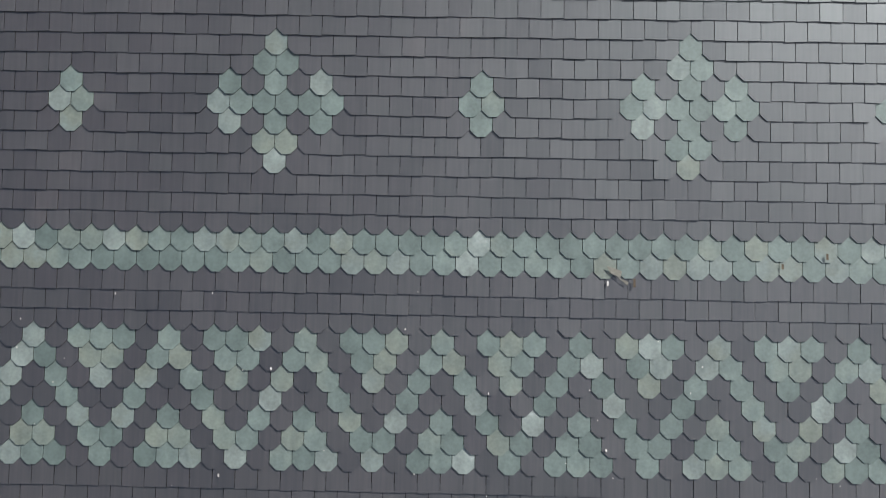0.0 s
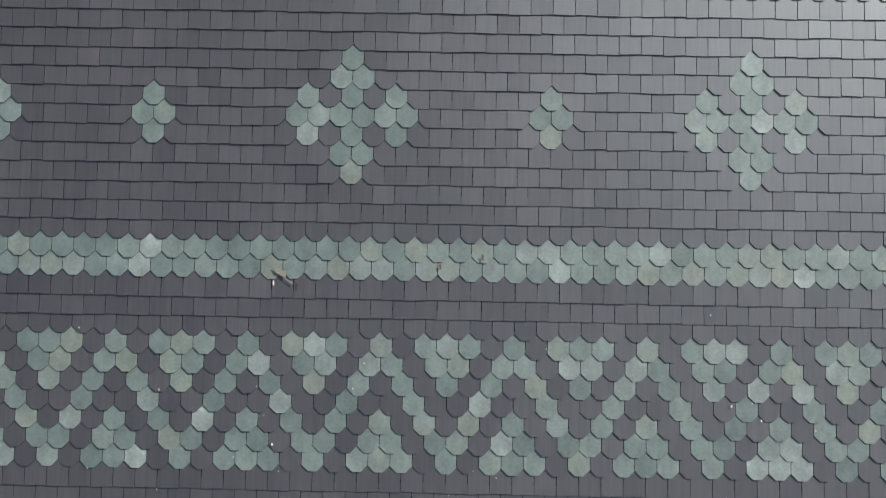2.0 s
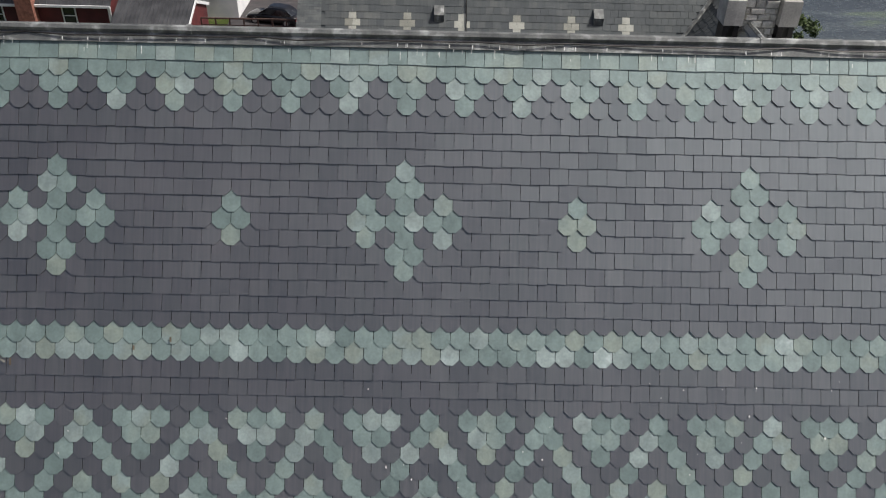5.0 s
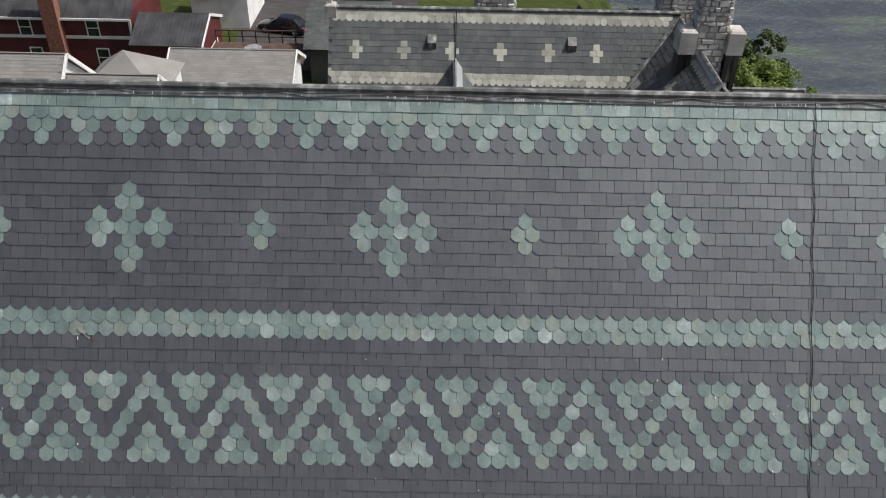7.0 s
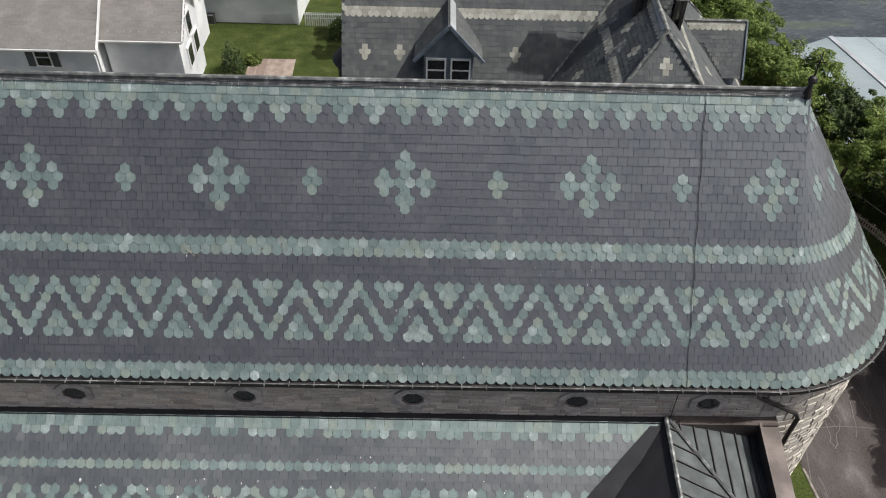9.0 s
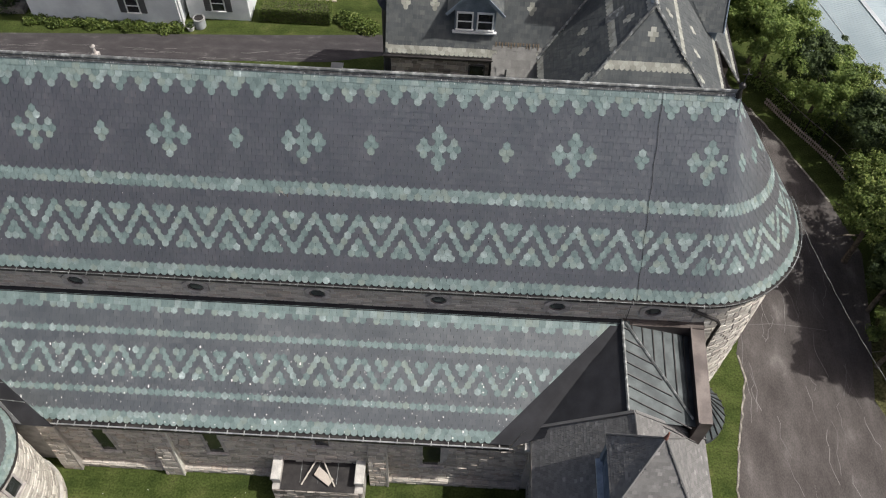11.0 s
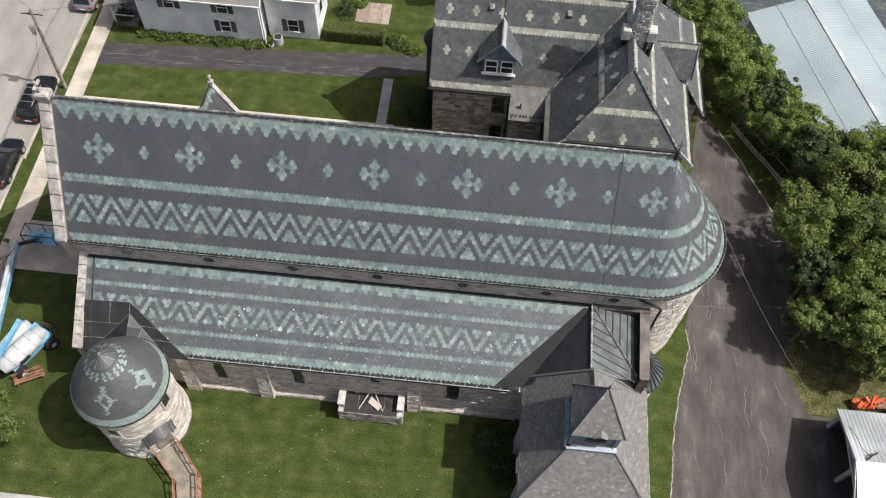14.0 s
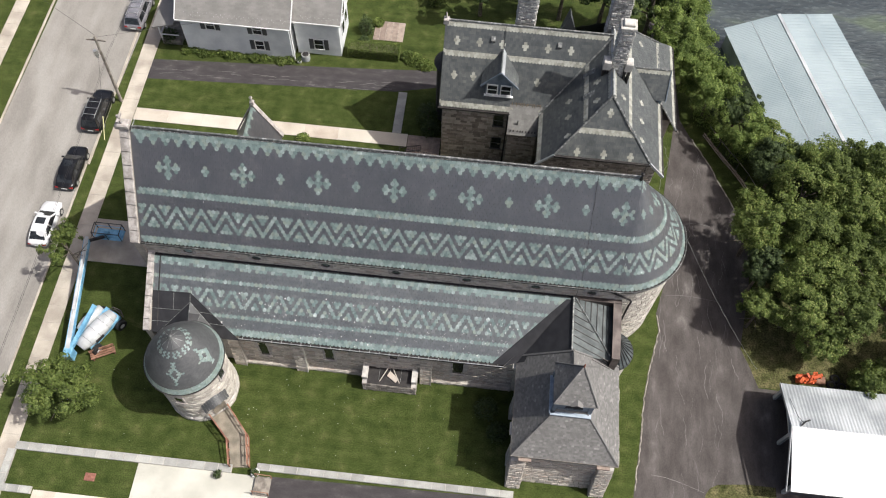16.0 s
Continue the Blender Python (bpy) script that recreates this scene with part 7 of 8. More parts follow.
part("tyre", (lambda z: (z.lathe(52.9, -6.2, [(.2, .02), (.36, .0), (.42, .1), (.36, .22), (.2, .2)], 18), z)[1])(Solid()), RUBBER, tyres, smooth=True)
copy_thing(tyres, pose(.85, -.1, 0))
copy_thing(tyres, pose(.4, .6, 0))


# ---- railing at the rectory entrance ----
railing = thing("entrance_railing", "dark metal railing with thin bars beside the entrance steps", "railing")
for z in (.95, .15):
    s = Solid()
    s.bar((14.35, 12.75, z), (16.3, 13.25, z), .05)
    part("rail", s, DARKMETAL, railing)
for k in range(12):
    f = k / 11
    s = Solid()
    s.bar((14.35 + 1.95 * f, 12.75 + .5 * f, .03), (14.35 + 1.95 * f, 12.75 + .5 * f, .95), .05 if k in (0, 11) else .025, up=(1, 0, 0))
    part("baluster", s, DARKMETAL, railing)

# ---- air conditioner by the house ----
ac = thing("air_conditioner", "round grey outdoor air conditioner with a pale top", "air conditioner")
s = Solid()
s.lathe(3.5, 23.1, [(.4, .02), (.42, .1), (.42, .72), (.38, .78)], 20)
for k in range(12):
    s.box(3.5 - .425, 3.5 + .425, 23.1 - .005, 23.1 + .005, .12 + k * .05, .13 + k * .05)
part("case", s, GREYROOF, ac)
s = Solid()
s.lathe(3.5, 23.1, [(.43, .76), (.43, .8), (.34, .82), (.32, .79)], 20)
part("rim", s, STEEL, ac)
s = Solid()
s.lathe(3.5, 23.1, [(.33, .79), (.12, .8), (.01, .83)], 16)
part("grille", s, DARKMETAL, ac)

# ---- cars ----
def loft(solid, sections):
    """Skins a row of equally long outlines and closes the ends."""
    o, n, rows = len(solid.v), len(sections[0]), len(sections)
    solid.v += [tuple(p) for sec in sections for p in sec]
    solid.f += [(o + j * n + i, o + j * n + (i + 1) % n, o + (j + 1) * n + (i + 1) % n, o + (j + 1) * n + i) for j in range(rows - 1) for i in range(n)]
    solid.f += [tuple(range(o + n - 1, o - 1, -1)), tuple(range(o + (rows - 1) * n, o + rows * n))]


def car(label, paint, length, width, height, boxy, x, y, z=0.0, group="parked cars", turn=0.0):
    """A car along y: rounded body, painted cabin with glass let in, wheels, lamps and mirrors."""
    c = thing("car", label, "car", group)
    hw, L = width / 2, length / 2
    belt = height * (.57 if boxy else .6)
    prof = [(-L, .5, belt * .8, .74), (-L + .05, .34, belt * .92, .86), (-L + .2, .26, belt * .99, .94), (-L + .6, .22, belt * 1.02, .99), (-L * .35, .2, belt * 1.02, 1.0), (L * .2, .2, belt * 1.0, 1.0),
            (L - 1.25, .2, belt * .97, .99), (L - .7, .22, belt * .9, .97), (L - .35, .26, belt * .82, .91), (L - .12, .32, belt * .72, .8), (L, .44, belt * .58, .62)]
    s = Solid()
    loft(s, [[(-hw * k * .9, yy, lo), (-hw * k * .99, yy, lo + (hi - lo) * .3), (-hw * k, yy, lo + (hi - lo) * .6), (-hw * k * .95, yy, lo + (hi - lo) * .88), (-hw * k * .82, yy, hi), (-hw * k * .4, yy, hi + .035), (hw * k * .4, yy, hi + .035), (hw * k * .82, yy, hi),
              (hw * k * .95, yy, lo + (hi - lo) * .88), (hw * k, yy, lo + (hi - lo) * .6), (hw * k * .99, yy, lo + (hi - lo) * .3), (hw * k * .9, yy, lo)] for yy, lo, hi, k in prof])
    part("body", s, paint, c, smooth=True)
    r0, r1 = (-L + .1, -L + .5) if boxy else (-L + .35, -L + 1.05)
    f0, f1 = L - 1.2, L - (1.95 if boxy else 2.05)
    m0, m1 = (r0 + f0) / 2, (r1 + f1) / 2
    def ring_of(lo_y, hi_y, drop, k):
        h = height - drop
        return [(-hw * .9 * k, lo_y, belt - .04), (-hw * .8 * k, lo_y + (hi_y - lo_y) * .6, belt + (h - belt) * .62), (-hw * .7 * k, hi_y, h - .03), (-hw * .45 * k, hi_y, h + .02), (hw * .45 * k, hi_y, h + .02), (hw * .7 * k, hi_y, h - .03), (hw * .8 * k, lo_y + (hi_y - lo_y) * .6, belt + (h - belt) * .62), (hw * .9 * k, lo_y, belt - .04)]
    s = Solid()
    loft(s, [ring_of(r0, r1, .05, .95), ring_of((r0 + m0) / 2, (r1 + m1) / 2, .01, 1), ring_of(m0, m1, 0, 1), ring_of((f0 + m0) / 2, (f1 + m1) / 2, .01, 1), ring_of(f0, f1, .06, .95)])
    cabin = part("cabin", s, paint, c)
    def pane(a, b, d, e, name, label):
        """A thin glass pane on four corners, standing a little proud."""
        a, b, d, e = (Vector(p) for p in (a, b, d, e))
        n = (b - a).cross(e - a).normalized() * .012
        g = Solid()
        g.hull([a - n, b - n, d - n, e - n], [a + n, b + n, d + n, e + n])
        part(name, g, GLASS, cabin, label)
    up = lambda f, lo, hi, wlo, whi, h: (hw * (wlo + (whi - wlo) * f), lo + (hi - lo) * f, belt - .04 + (h - belt) * f)
    for name, lo, hi, out in (("windscreen", f0, f1, 1), ("rear_window", r0, r1, -1)):
        p, q = up(.1, lo, hi, .8, .62, height - .05), up(.9, lo, hi, .8, .62, height - .05)
        lift = Vector((0, .012 * out, .012))
        pane(Vector((-p[0], p[1], p[2])) + lift, Vector((p[0], p[1], p[2])) + lift, Vector((q[0], q[1], q[2])) + lift, Vector((-q[0], q[1], q[2])) + lift, name, "dark tinted glass")
    for sx in (-1, 1):
        for lo_a, hi_a, lo_b, hi_b in ((r0 + .45, r1 + .2, m0 - .12, m1 - .1), (m0 + .02, m1 + .04, f0 - .3, f1 - .05)):
            w0, w1 = sx * hw * .895, sx * hw * .765
            zz0, zz1 = belt + .04, belt + (height - belt) * .74
            pane((w0, lo_a, zz0), (w0, lo_b, zz0), (w1, hi_b, zz1), (w1, hi_a, zz1), "side_window", "dark tinted side glass")
        s = Solid()
        s.box(sx * hw + (-.2 if sx < 0 else .0), sx * hw + (0 if sx < 0 else .2), f0 - .42, f0 - .28, belt - .02, belt + .12, .03)
        part("mirror", s, paint, c)
        s = Solid()
        s.box(sx * hw * .7 - .16, sx * hw * .7 + .16, -L - .01, -L + .16, belt * .68, belt * .86, .03)
        part("tail_light", s, LAMPRED, c, "red tail light")
        s = Solid()
        s.box(sx * hw * .62 - .17, sx * hw * .62 + .17, L - .3, L - .05, belt * .5, belt * .66, .03)
        part("headlight", s, LAMPCLEAR, c)
        for yy in (-L + .85, L - .9):
            s = Solid()
            s.tube([(sx * (hw - .2), yy, .34), (sx * (hw + .01), yy, .34)], .34, 18)
            w = part("wheel", s, RUBBER, c)
            s = Solid()
            s.tube([(sx * (hw - .1), yy, .34), (sx * (hw + .025), yy, .34)], .21, 10)
            part("rim", s, STEEL, w)
        if boxy:
            s = Solid()
            s.bar((sx * hw * .6, r1 + .1, height + .07), (sx * hw * .6, f1 - .1, height + .06), .04)
            part("roof_rack", s, STEEL, c)
    if boxy:
        for f in (.2, .5, .8):
            s = Solid()
            s.bar((-hw * .6, r1 + (f1 - r1) * f, height + .08), (hw * .6, r1 + (f1 - r1) * f, height + .08), .045, .03)
            part("rack_bar", s, STEEL, c)
    else:
        s = Solid()
        s.box(-.42, .42, f1 - .85, f1 - .2, height - .01, height + .028, .01)
        part("sunroof", s, GLASS, c)
    s = Solid()
    s.box(-.26, .26, -L - .025, -L + .1, belt * .5, belt * .5 + .13)
    part("number_plate", s, WHITE, c)
    c.matrix_basis = pose(x, y, z, 0, 0, turn)
    return c


car("white hatchback car parked at the kerb", WHITECAR, 4.6, 1.82, 1.48, False, -15.85, 1.1)
car("black sedan car parked at the kerb", BLACKPAINT, 4.75, 1.85, 1.45, False, -15.4, 7.2)
car("black sport utility car with a roof rack", BLACKPAINT, 4.95, 1.95, 1.75, True, -15.0, 13.9)
car("silver grey minivan parked at the kerb", SILVERCAR, 4.9, 1.95, 1.75, True, -14.6, 26.9)
car("black car parked behind the houses", BLACKPAINT, 4.6, 1.82, 1.5, False, 8.3, 56.5, -2.45, turn=75)

# ---- boom lift ----
lift = thing("boom_lift", "blue and white boom lift with its boom lowered", "boom lift")
BM = pose(-8.1, -8.5, 0, 0, 0, -28)
def lifted(fn):
    z = Solid()
    fn(z)
    z.v = [tuple(BM @ Vector(p)) for p in z.v]
    return z


part("chassis", lifted(lambda z: z.box(-.75, .75, -1.5, 1.6, .5, .95, .08)), LIFTBLUE, lift, "blue steel chassis")
for x in (-1.05, 1.05):
    for y in (-1.2, 1.45):
        w = part("wheel", lifted(lambda z: z.tube([(x - .2, y, .48), (x + .2, y, .48)], .48, 18)), RUBBER, lift)
        part("hub", lifted(lambda z: z.tube([(x - .22, y, .48), (x + .22, y, .48)], .22, 10)), LIFTWHITE, w)


def pod(z, cx, w, y0, y1, z0, z1):
    n = 8
    secs = []
    for i in range(n + 1):
        t = i / n
        k = math.sin(math.pi * (.12 + .76 * t)) ** .5
        y = y0 + (y1 - y0) * t
        secs.append([(cx + w / 2 * k * math.cos(a), y, (z0 + z1) / 2 + (z1 - z0) / 2 * k * math.sin(a)) for a in [2 * math.pi * j / 12 for j in range(12)]])
    loft(z, secs)


part("engine_cover", lifted(lambda z: pod(z, .28, 1.5, -1.95, 1.75, .75, 2.05)), LIFTWHITE, lift, "large white rounded engine cover", smooth=True)
part("tank_cover", lifted(lambda z: pod(z, -1.0, .95, -.9, 1.6, .75, 1.75)), LIFTWHITE, lift, "white rounded side cover", smooth=True)
for y in (-1.2, -.3, .6, 1.2):
    part("panel_joint", lifted(lambda z: z.tube([(.28 + .77 * math.cos(a) * math.sin(math.pi * (.12 + .76 * (y + 1.95) / 3.7)) ** .5, y, 1.4 + .668 * math.sin(a) * math.sin(math.pi * (.12 + .76 * (y + 1.95) / 3.7)) ** .5) for a in [math.pi * j / 12 for j in range(13)]], .012, 4)), SHUTTER, lift)
part("grille", lifted(lambda z: z.box(.85, 1.06, -.9, -.1, 1.2, 1.5, .02)), DARKMETAL, lift, "black engine grille")
part("turntable", lifted(lambda z: z.box(-.75, .9, -.6, 1.9, .9, 1.25, .08)), LIFTBLUE, lift)
part("hose_bundle", lifted(lambda z: (z.tube([(.1, 1.6, 1.5), (.3, 2.0, 1.75), (.6, 2.1, 1.3), (.9, 1.8, 1.0)], .06, 6), z.tube([(-.1, 1.6, 1.5), (0, 2.1, 1.6), (.5, 2.3, 1.2), (1.0, 2.0, .9)], .05, 6))), DARKMETAL, lift, "black hydraulic hose loop")
for a, b, w, h, mt, lb in (((-9.5, -10.9, 1.5), (-8.35, -6.9, 2.25), .3, .3, LIFTBLUE, "blue lower arm"),
                           ((-9.6, -11.0, 1.5), (-10.85, -1.0, 2.2), .36, .42, LIFTWHITE, "white telescopic boom"),
                           ((-10.05, -7.4, 2.05), (-10.85, -.8, 2.45), .22, .2, LIFTWHITE, "white inner boom")):
    s = Solid()
    s.bar(a, b, w, h)
    part("boom", s, mt, lift, lb)
s = Solid()
s.bar((-9.85, -9.0, 1.95), (-10.6, -2.2, 2.4), .07, .05)
part("hose_track", s, LIFTWHITE, lift, "white hose track")
for o in (-.21, .21):
    s = Solid()
    s.bar((-9.6 + o, -11.0, 1.5), (-10.85 + o, -1.0, 2.2), .05, .4)
    part("boom_side", s, LIFTBLUE, lift, "sky-blue boom side plate")
s = Solid()
s.box(-9.95, -9.2, -11.35, -10.6, .7, 1.75, .1)
part("knuckle", s, LIFTBLUE, lift)
s = Solid()
s.bar((-10.85, -1.1, 2.2), (-9.7, -.2, 1.7), .2)
part("jib", s, DARKMETAL, lift)
basket = part("basket", (lambda z: (z.box(-10.7, -8.3, -.3, .75, 1.25, 1.35), z)[1])(Solid()), LIFTBLUE, lift, "blue work platform")
for z in (1.8, 2.35):
    for a, b in (((-10.7, -.3), (-8.3, -.3)), ((-8.3, -.3), (-8.3, .75)), ((-8.3, .75), (-10.7, .75)), ((-10.7, .75), (-10.7, -.3))):
        s = Solid()
        s.bar((*a, z), (*b, z), .05)
        part("platform_rail", s, DARKMETAL if z > 2 else LIFTBLUE, basket)
for x in (-10.7, -9.5, -8.3):
    for y in (-.3, .75):
        s = Solid()
        s.bar((x, y, 1.3), (x, y, 2.35), .05, up=(1, 0, 0))
        part("platform_post", s, DARKMETAL, basket)
s = Solid()
s.box(-10.1, -9.4, -.2, .25, 1.4, 2.0, .05)
part("control_box", s, LIFTBLUE, basket)

# ---- bench, pots, boxes ----
bench = thing("bench", "reddish brown wooden bench on the lawn", "bench")
BN = pose(-7.25, -10.3, 0, 0, 0, 28)
for k, (y, z) in enumerate(((-.2, .45), (0, .45), (.2, .45), (.3, .65), (.33, .82))):
    s = Solid()
    s.obox(BN @ pose(0, y, z), 2.0, .15 if k < 3 else .05, .05 if k < 3 else .13)
    part("slat", s, WOOD, bench)
for x in (-.85, .85):
    s = Solid()
    s.obox(BN @ pose(x, 0, .22), .08, .5, .44)
    s.obox(BN @ pose(x, .33, .6), .07, .06, .6)
    part("leg", s, WOOD, bench)


def planter(x, y, r, mt, label):
    p = thing("plant_pot", label, "plant pot")
    s = Solid()
    s.lathe(x, y, [(r * .7, 0), (r, r * 1.1), (r * .9, r * 1.1), (r * .85, r * .9), (.01, r * .9)], 16)
    part("pot", s, mt, p)
    s = Solid()
    for k in range(120):
        d = Vector((random.gauss(0, 1), random.gauss(0, 1), abs(random.gauss(0, 1)))).normalized() * rnd(.3, 1.1) * r
        leaf(s, Vector((x, y, r * 1.1)) + d, .09)
    part("foliage", s, LEAFDARK, p)


def leaf(s, p, size):
    """One small folded leaf at p."""
    a = Vector((random.gauss(0, 1), random.gauss(0, 1), random.gauss(0, .6))).normalized()
    b = a.cross(Vector((random.gauss(0, 1), random.gauss(0, 1), random.gauss(0, 1) + .8))).normalized()
    n = len(s.v)
    s.v += [tuple(p - a * size), tuple(p - b * size * .5), tuple(p + a * size), tuple(p + b * size * .5)]
    s.f.append((n, n + 1, n + 2, n + 3))


random.seed(71)
planter(4.4, -19.0, .35, DRESSED, "stone pot with a dark leafy plant")
planter(7.2, -18.55, .35, WHITE, "white pot with a dark leafy plant")
planter(2.9, 22.7, .3, WHITE, "white pot with a small plant")
s = Solid()
s.box(-5.8, -5.0, -20.5, -19.9, 0.0, .12, .03)
tagged(new("manhole_box", s.mesh("manhole_box", BRICK)), "rusty red cover box in the grass", "utility box")
steps = thing("steps", "short flight of brown steps with a handrail", "steps")
for k in range(4):
    s = Solid()
    s.box(7.3 + k * .3, 7.6 + k * .3, -20.2, -18.75, 0, .32 - k * .08, .01)
    part("step", s, GREYWOOD, steps)
for y in (-18.8, -20.1):
    s = Solid()
    s.bar((7.3, y, 1.1), (8.6, y, .9), .06)
    s.bar((7.35, y, 0), (7.35, y, 1.1), .06, up=(1, 0, 0))
    s.bar((8.5, y, 0), (8.5, y, .9), .06, up=(1, 0, 0))
    part("handrail", s, WOOD, steps)

# ---- street pole and wires ----
pole = thing("utility_pole", "weathered wooden utility pole with a crossarm and wires", "utility pole")
s = Solid()
s.tube([(-13.45, 15.7, 0), (-13.3, 16.1, 8.6)], [.16, .11], 10)
part("pole", s, GREYWOOD, pole)
s = Solid()
s.bar((-14.2, 16.1, 8.1), (-12.4, 16.1, 8.1), .12)
part("crossarm", s, GREYWOOD, pole)
s = Solid()
s.tube([(-13.65, 15.75, 6.3), (-13.65, 15.75, 7.1)], .2, 12)
part("transformer", s, STEEL, pole)
s = Solid()
for x, z in ((-13.05, 6.1), (-12.9, 6.15)):
    for y1 in (-35, 60):
        s.tube([(x, 16.5 + (y1 - 16.5) * f, z - 1.2 * 4 * f * (1 - f)) for f in [i / 10 for i in range(11)]], .011, 4)
s.tube([(-13.5, 16.5, 8.3), (-19, 20, 7.9), (-25, 24, 8.0)], .018, 4)
s.tube([(-13.5, 16.5, 8.0), (-9, 21, 5.2), (-6, 23.2, 4.0)], .015, 4)
part("wire", s, DARKMETAL, pole)
G0, G1 = Vector((-13.68, 10.95, 0)), Vector((-13.35, 16.0, 7.4))
s = Solid()
s.tube([G0, G1], .012, 5)
part("guy_wire", s, DARKMETAL, pole)
s = Solid()
s.tube([G0, G0.lerp(G1, .26)], .045, 8)
part("guy_guard", s, GUARD, pole, "pale yellow guard on the guy wire")

# ---- fences ----
fence = thing("garden_fence", "low weathered picket edging below a thin top rail", "fence")
FP = [Vector(p) for p in ((43.4, 18.4, 0), (44.4, 16.75, 0), (45.22, 15.5, 0), (45.98, 14.45, 0), (46.75, 13.2, 0), (47.5, 11.6, 0))]
for a, b in zip(FP, FP[1:]):
    for z in (.12, .45):
        s = Solid()
        s.bar(a + Vector((0, 0, z)), b + Vector((0, 0, z)), .05, .09)
        part("rail", s, PALEWOOD, fence)
    o = Vector((.35, .25, 0))
    s = Solid()
    s.bar(a + o + Vector((0, 0, 1.25)), b + o + Vector((0, 0, 1.25)), .04)
    part("top_rail", s, GREYWOOD, fence)
    s = Solid()
    s.bar(b + o, b + o + Vector((0, 0, 1.3)), .07, up=(1, 0, 0))
    part("post", s, DARKMETAL, fence)
    n = round((b - a).length / .17)
    for k in range(n):
        p = a.lerp(b, (k + .5) / n)
        s = Solid()
        s.bar(p, p + Vector((0, 0, .55 + .04 * (k % 3))), .09, .03, up=(1, 0, 0))
        part("picket", s, PALEWOOD, fence)
picket = thing("picket_fence", "low white picket fence", "fence")
part("rail_board", (lambda z: (z.bar((12.9, 34.5, .1), (16.3, 34.5, .1), .05), z.bar((12.9, 34.5, .4), (16.3, 34.5, .4), .05), z)[2])(Solid()), WHITE, picket)
for k in range(22):
    s = Solid()
    s.box(12.9 + k * .155, 12.98 + k * .155, 34.4, 34.44, -.6, .6)
    part("picket", s, WHITE, picket)

# ---- trees and shrubs ----
def leaf_out(s, p, size, way):
    """One small leaf at p that faces roughly along way."""
    n = (way + Vector((random.gauss(0, .5), random.gauss(0, .5), random.gauss(0, .5)))).normalized()
    a = n.cross(Vector((random.gauss(0, 1), random.gauss(0, 1), random.gauss(0, 1)))).normalized()
    b = n.cross(a)
    k = len(s.v)
    s.v += [tuple(p - a * size), tuple(p - b * size * .55 - n * size * .12), tuple(p + a * size), tuple(p + b * size * .55 - n * size * .12)]
    s.f.append((k, k + 1, k + 2, k + 3))


def crown(solid, centre, rx, rz, clumps, leaves, size, spread=.29):
    """Leaves in domed clumps on boughs of a loose crown, with gaps between the boughs."""
    boughs = []
    for k in range(max(5, int(clumps / 6))):
        d = Vector((random.gauss(0, 1), random.gauss(0, 1), random.gauss(0, .8) + .35)).normalized() * rnd(.45, .85)
        boughs.append(centre + Vector((d.x * rx, d.y * rx, d.z * rz)))
    for k in range(clumps):
        g = random.choice(boughs)
        d = Vector((random.gauss(0, 1), random.gauss(0, 1), random.gauss(0, .7))).normalized() * rnd(.1, .36) * rx
        c = g + d
        cr = rnd(.5, 1.1) * spread * rx * .62
        out = (c - centre).normalized() * .55 + Vector((0, 0, .45))
        for j in range(leaves):
            o = Vector((random.gauss(0, 1), random.gauss(0, 1), random.gauss(0, 1))).normalized()
            if o.dot(out) < -.25:
                o = -o
            r = rnd(.6, 1.0) if j % 5 else rnd(1.0, 1.45)
            leaf_out(solid, c + Vector((o.x, o.y, o.z * .75)) * r * cr, size * rnd(.65, 1.4), o + out * .5)


def tree(label, x, y, h, rx, mt, seed, z0=0.0, clumps=115, leaves=120, size=.1, group="trees by the river"):
    random.seed(seed)
    t = thing("tree", label, "tree", group)
    s = Solid()
    cz = z0 + h - rx * .85
    lean = Vector((rnd(-.3, .3), rnd(-.3, .3), 0))
    top = Vector((x, y, cz)) + lean
    s.tube([(x, y, z0 - .2), Vector((x, y, z0)).lerp(top, .4) + Vector((rnd(-.1, .1), rnd(-.1, .1), 0)), top], [h * .028, h * .02, h * .01], 8)
    for k in range(7):
        a = k * 2.4 + rnd(-.4, .4)
        st = Vector((x, y, z0)).lerp(top, rnd(.45, .95))
        e = st + Vector((math.cos(a) * rx * .75, math.sin(a) * rx * .75, rnd(.2, .9) * rx * .6))
        s.tube([st, st.lerp(e, .5) + Vector((0, 0, .12)), e], [h * .01, h * .007, h * .003], 5)
    part("trunk", s, BARK, t)
    s = Solid()
    crown(s, Vector((x, y, cz)), rx, rx * .85, clumps, leaves, size)
    part("crown", s, mt, t)
    return t


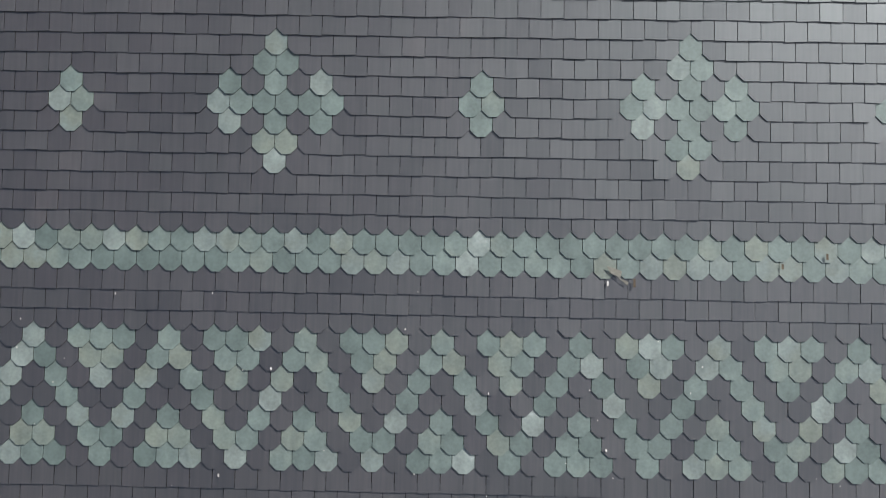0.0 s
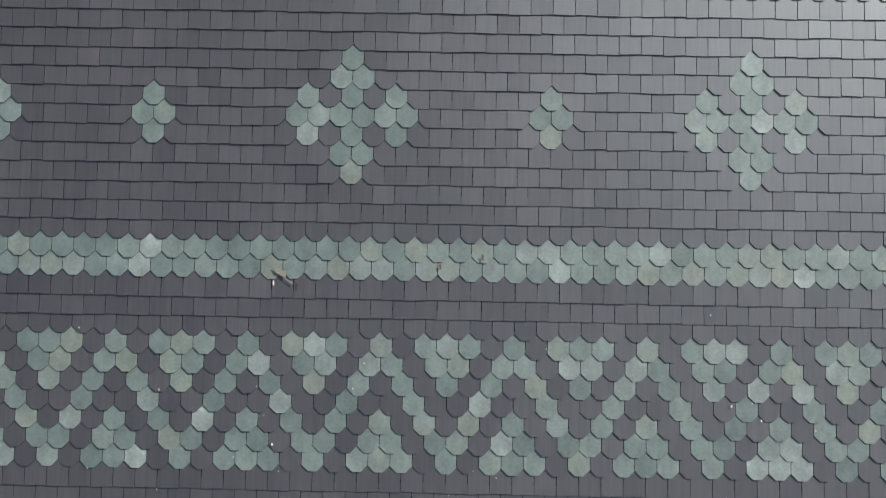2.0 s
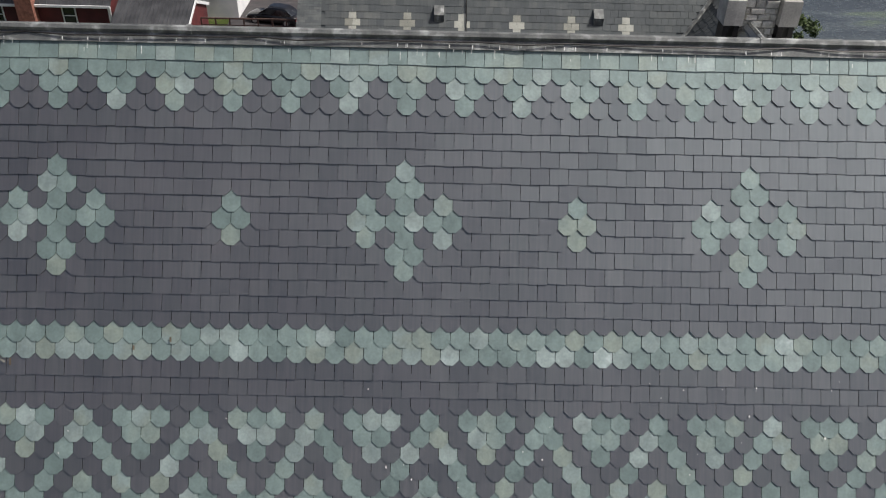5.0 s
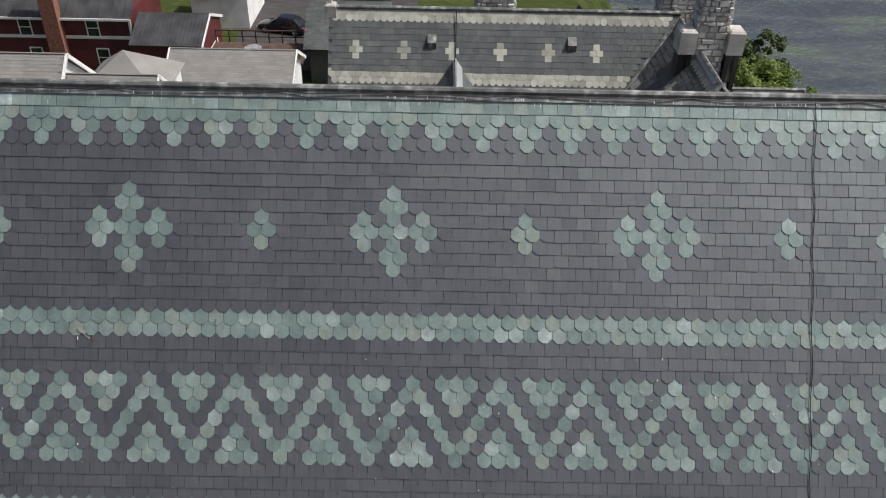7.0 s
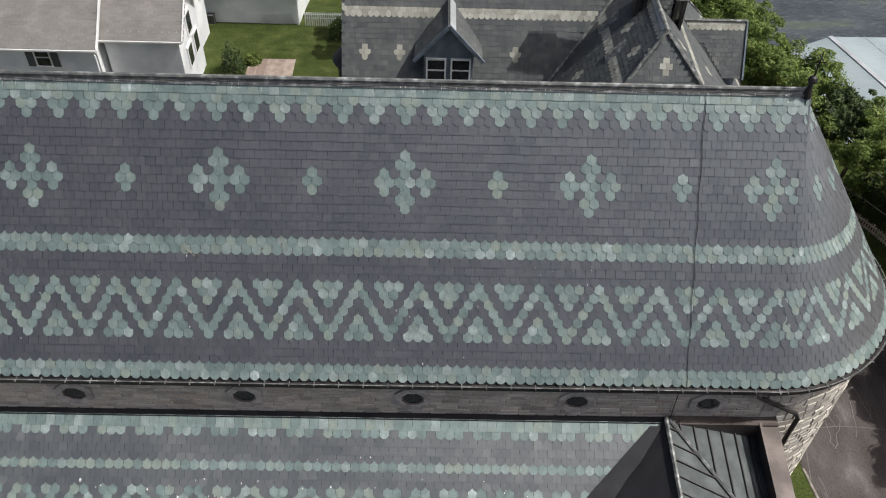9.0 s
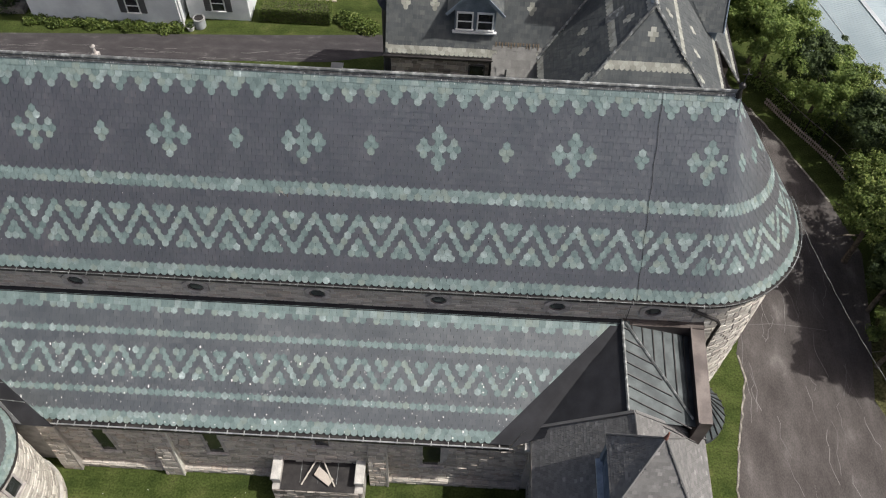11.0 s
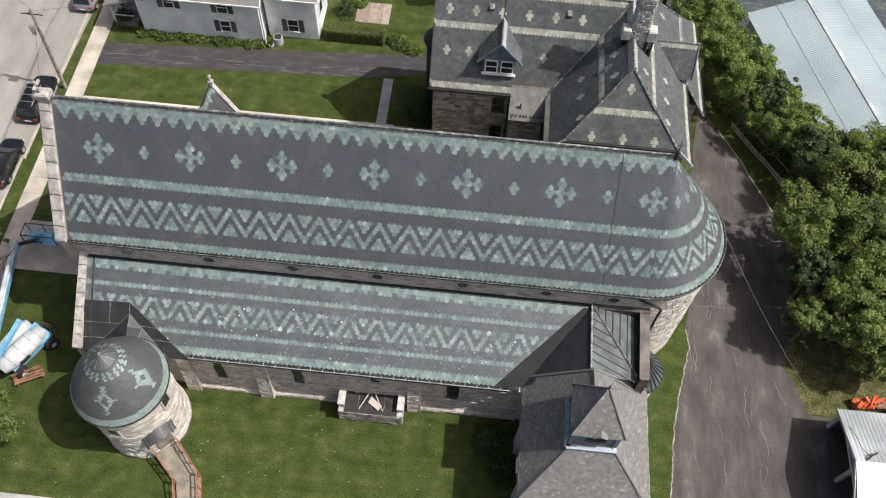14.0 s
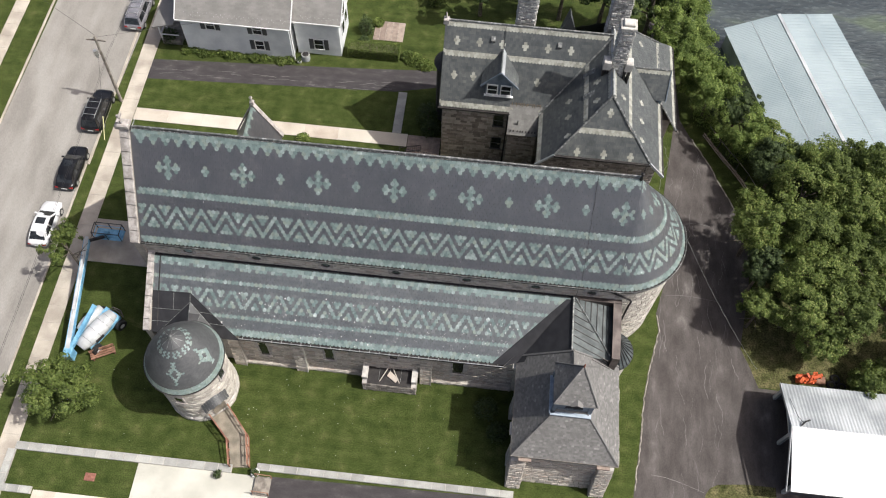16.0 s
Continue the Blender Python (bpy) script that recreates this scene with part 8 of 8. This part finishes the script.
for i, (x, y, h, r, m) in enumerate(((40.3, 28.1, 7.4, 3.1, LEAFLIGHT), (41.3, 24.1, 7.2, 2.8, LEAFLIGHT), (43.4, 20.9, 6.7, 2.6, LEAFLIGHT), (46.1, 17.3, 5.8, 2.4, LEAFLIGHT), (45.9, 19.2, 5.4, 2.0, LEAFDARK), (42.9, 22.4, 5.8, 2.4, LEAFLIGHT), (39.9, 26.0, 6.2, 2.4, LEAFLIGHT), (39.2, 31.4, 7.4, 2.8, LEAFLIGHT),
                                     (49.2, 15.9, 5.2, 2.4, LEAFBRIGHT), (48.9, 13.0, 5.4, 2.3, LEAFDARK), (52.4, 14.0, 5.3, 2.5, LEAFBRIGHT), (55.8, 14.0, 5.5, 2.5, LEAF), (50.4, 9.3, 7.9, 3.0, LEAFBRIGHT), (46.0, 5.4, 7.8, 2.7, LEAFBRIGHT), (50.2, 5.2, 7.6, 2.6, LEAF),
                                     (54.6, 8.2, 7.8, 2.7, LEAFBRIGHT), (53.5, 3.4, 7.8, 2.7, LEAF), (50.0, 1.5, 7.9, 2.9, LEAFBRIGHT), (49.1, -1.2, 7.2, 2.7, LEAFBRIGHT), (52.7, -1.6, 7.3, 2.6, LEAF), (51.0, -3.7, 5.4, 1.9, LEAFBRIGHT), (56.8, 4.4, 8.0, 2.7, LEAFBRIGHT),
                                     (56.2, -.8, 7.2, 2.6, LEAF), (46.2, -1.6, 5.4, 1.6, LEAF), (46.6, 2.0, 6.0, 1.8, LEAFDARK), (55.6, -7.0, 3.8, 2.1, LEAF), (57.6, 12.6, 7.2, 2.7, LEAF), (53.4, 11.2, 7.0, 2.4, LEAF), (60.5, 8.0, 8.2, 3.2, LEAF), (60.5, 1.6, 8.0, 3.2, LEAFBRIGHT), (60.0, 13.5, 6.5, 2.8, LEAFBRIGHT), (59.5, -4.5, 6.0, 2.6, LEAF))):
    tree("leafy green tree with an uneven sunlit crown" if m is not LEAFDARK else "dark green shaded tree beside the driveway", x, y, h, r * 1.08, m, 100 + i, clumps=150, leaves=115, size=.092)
for i, (x, y, h, r) in enumerate(((20.5, 31.5, 8.5, 2.8), (24.5, 32.5, 9, 3.0), (28.8, 32, 9, 3.0), (33, 31.5, 9.5, 3.0), (37.4, 29.5, 10, 3.0), (40.5, 31.5, 8.5, 2.6))):
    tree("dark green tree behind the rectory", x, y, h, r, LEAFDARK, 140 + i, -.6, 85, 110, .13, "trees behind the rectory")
tree("young round-crowned tree on the lawn", -8.5, -14.4, 5.9, 3.1, LEAF, 160, 0, 130, 120, .1, "street trees")
tree("thin sparse street tree beside the lift", -11.3, -2.9, 6.0, 2.1, LEAF, 161, 0, 46, 70, .1, "street trees")
tree("dark tree across the street", -30.5, 26, 8, 3.2, LEAFDARK, 162, 0, 40, 80, .18, "street trees")
tree("dark tree across the street", -31.5, 16, 8, 3.2, LEAFDARK, 163, 0, 40, 80, .18, "street trees")
tree("leafy tree by the red house", -13.0, 43.0, 5.0, 1.8, LEAF, 164, -2.1, 30, 70, .16, "garden trees")


def shrub(label, x, y, r, h, mt, seed, z0=0.0, n=500, group="garden shrubs"):
    random.seed(seed)
    t = thing("shrub", label, "shrub", group)
    s = Solid()
    for k in range(n):
        d = Vector((random.gauss(0, 1), random.gauss(0, 1), abs(random.gauss(0, 1)))).normalized() * rnd(.55, 1.05)
        leaf(s, Vector((x + d.x * r, y + d.y * r, z0 + .05 + d.z * h)), .1 * rnd(.7, 1.4))
    part("foliage", s, mt, t)
    s = Solid()
    for k in range(4):
        s.tube([(x, y, z0 - .1), (x + rnd(-.5, .5) * r, y + rnd(-.5, .5) * r, z0 + h * .6)], [.04, .015], 5)
    part("stem", s, BARK, t)


for i in range(13):
    shrub("low leafy border shrub along the house wall", -8.6 + i * .88, 22.7 + .25 * math.sin(i * 2.1), .6, .55 + .15 * math.sin(i * 1.7), LEAF if i % 3 else LEAFBRIGHT, 200 + i)
# The two dark shrubs west of the tower are added for its shadow's shape.
for i, (x, y, r, h, m) in enumerate(((9.0, 27.6, .8, 2.2, LEAFDARK), (9.0, 26.2, .55, .7, LEAFDARK), (14.4, 24.2, .9, .8, LEAFBRIGHT), (15.6, 23.7, .8, .7, LEAFBRIGHT), (13.7, 24.6, .7, .7, LEAF), (24.6, -11.5, 1.0, 1.5, LEAFDARK), (25.6, -13.3, .9, 1.2, LEAFDARK), (16.6, 17.2, 1.2, 1.9, LEAFDARK), (17.0, 15.6, .9, 1.6, LEAFDARK),
                                     (10.1, 28.8, .6, .6, LEAFBRIGHT), (5.0, 13.2, .7, .6, LEAFBRIGHT), (15.6, 32.6, .8, 1.2, LEAF), (49.5, 10.2, 1.4, 1.8, LEAFDARK), (50.5, 4.0, 1.5, 1.8, LEAFDARK), (47.9, 16.4, 1.3, 1.8, LEAFDARK), (44.9, 18.6, 1.3, 1.9, LEAFLIGHT), (46.4, 16.2, 1.0, 1.5, LEAFLIGHT), (43.6, 20.4, 1.2, 1.8, LEAFLIGHT), (-10.6, 24.0, .9, 1.4, LEAFDARK))):
    shrub("rounded leafy garden shrub" if m is not LEAFDARK else "dark green rounded garden shrub, two by the tower for its shadow", x, y, r, h, m, 240 + i, 0, 700)
random.seed(300)
hedge = thing("hedge", "clipped green hedge along the drive", "hedge")
s = Solid()
for k in range(9000):
    x, y, z = rnd(7.7, 12.8), rnd(23.9, 25.2), rnd(.1, 1.25)
    f = random.randrange(3)
    if f == 0:
        z = 1.25
    elif f == 1:
        y = 23.9
    else:
        x = random.choice((7.7, 12.8))
    leaf(s, Vector((x + rnd(-.06, .06), y + rnd(-.06, .06), z + rnd(-.06, .06))), .06)
part("foliage", s, LEAF, hedge)
s = Solid()
s.box(7.85, 12.65, 24.05, 25.05, -.05, 1.12)
part("core", s, BARK, hedge)

# ---- slates laid one by one on the nearest stretches of the roofs ----
random.seed(9)
slate_meshes = {}


def slate_mesh(name, e, w, cl, cr, mt):
    key = (name, round(e, 4), cl, cr)
    if key not in slate_meshes:
        s = Solid()
        keep = random.getstate()
        put_slate(s, lambda u, q, h: Vector((u * w, -q, h)), 0, 0, e, cl, cr)
        random.setstate(keep)
        slate_meshes[key] = s.mesh(name, mt)
    return slate_meshes[key]


def lay(rows, place, e, parent, axis, down, nrm, limit):
    count = {True: 0, False: 0}
    rest = {True: Solid(), False: Solid()}
    m3 = Matrix((axis, -down, nrm)).transposed().to_4x4()
    for r, u, g, cl, cr in rows:
        if count[g] >= limit:
            put_slate(rest[g], place, u, r * e, e, cl, cr)
            continue
        count[g] += 1
        ob = new("green_slate" if g else "slate", slate_mesh("green_slate" if g else "slate", e, SW, cl, cr, GREEN if g else SLATE))
        ob.parent = parent
        ob.matrix_basis = Matrix.Translation(place(u, r * e + rnd(-.006, .006), rnd(-.002, .004))) @ m3 @ pose(0, 0, 0, 0, 0, rnd(-.9, .9))
    for g, mt in ((True, GREEN), (False, SLATE)):
        if rest[g].v:
            part("green_slate_field" if g else "slate_field", rest[g], mt, parent, "", "stuff")


lay(singles, south, E, nave_roof, Vector((1, 0, 0)), Vector((0, -CT, -ST)), Vector((0, -ST, CT)), 300)
lay(asingles, aisle, AE, aisle_roof, Vector((1, 0, 0)), AV, AN, 300)
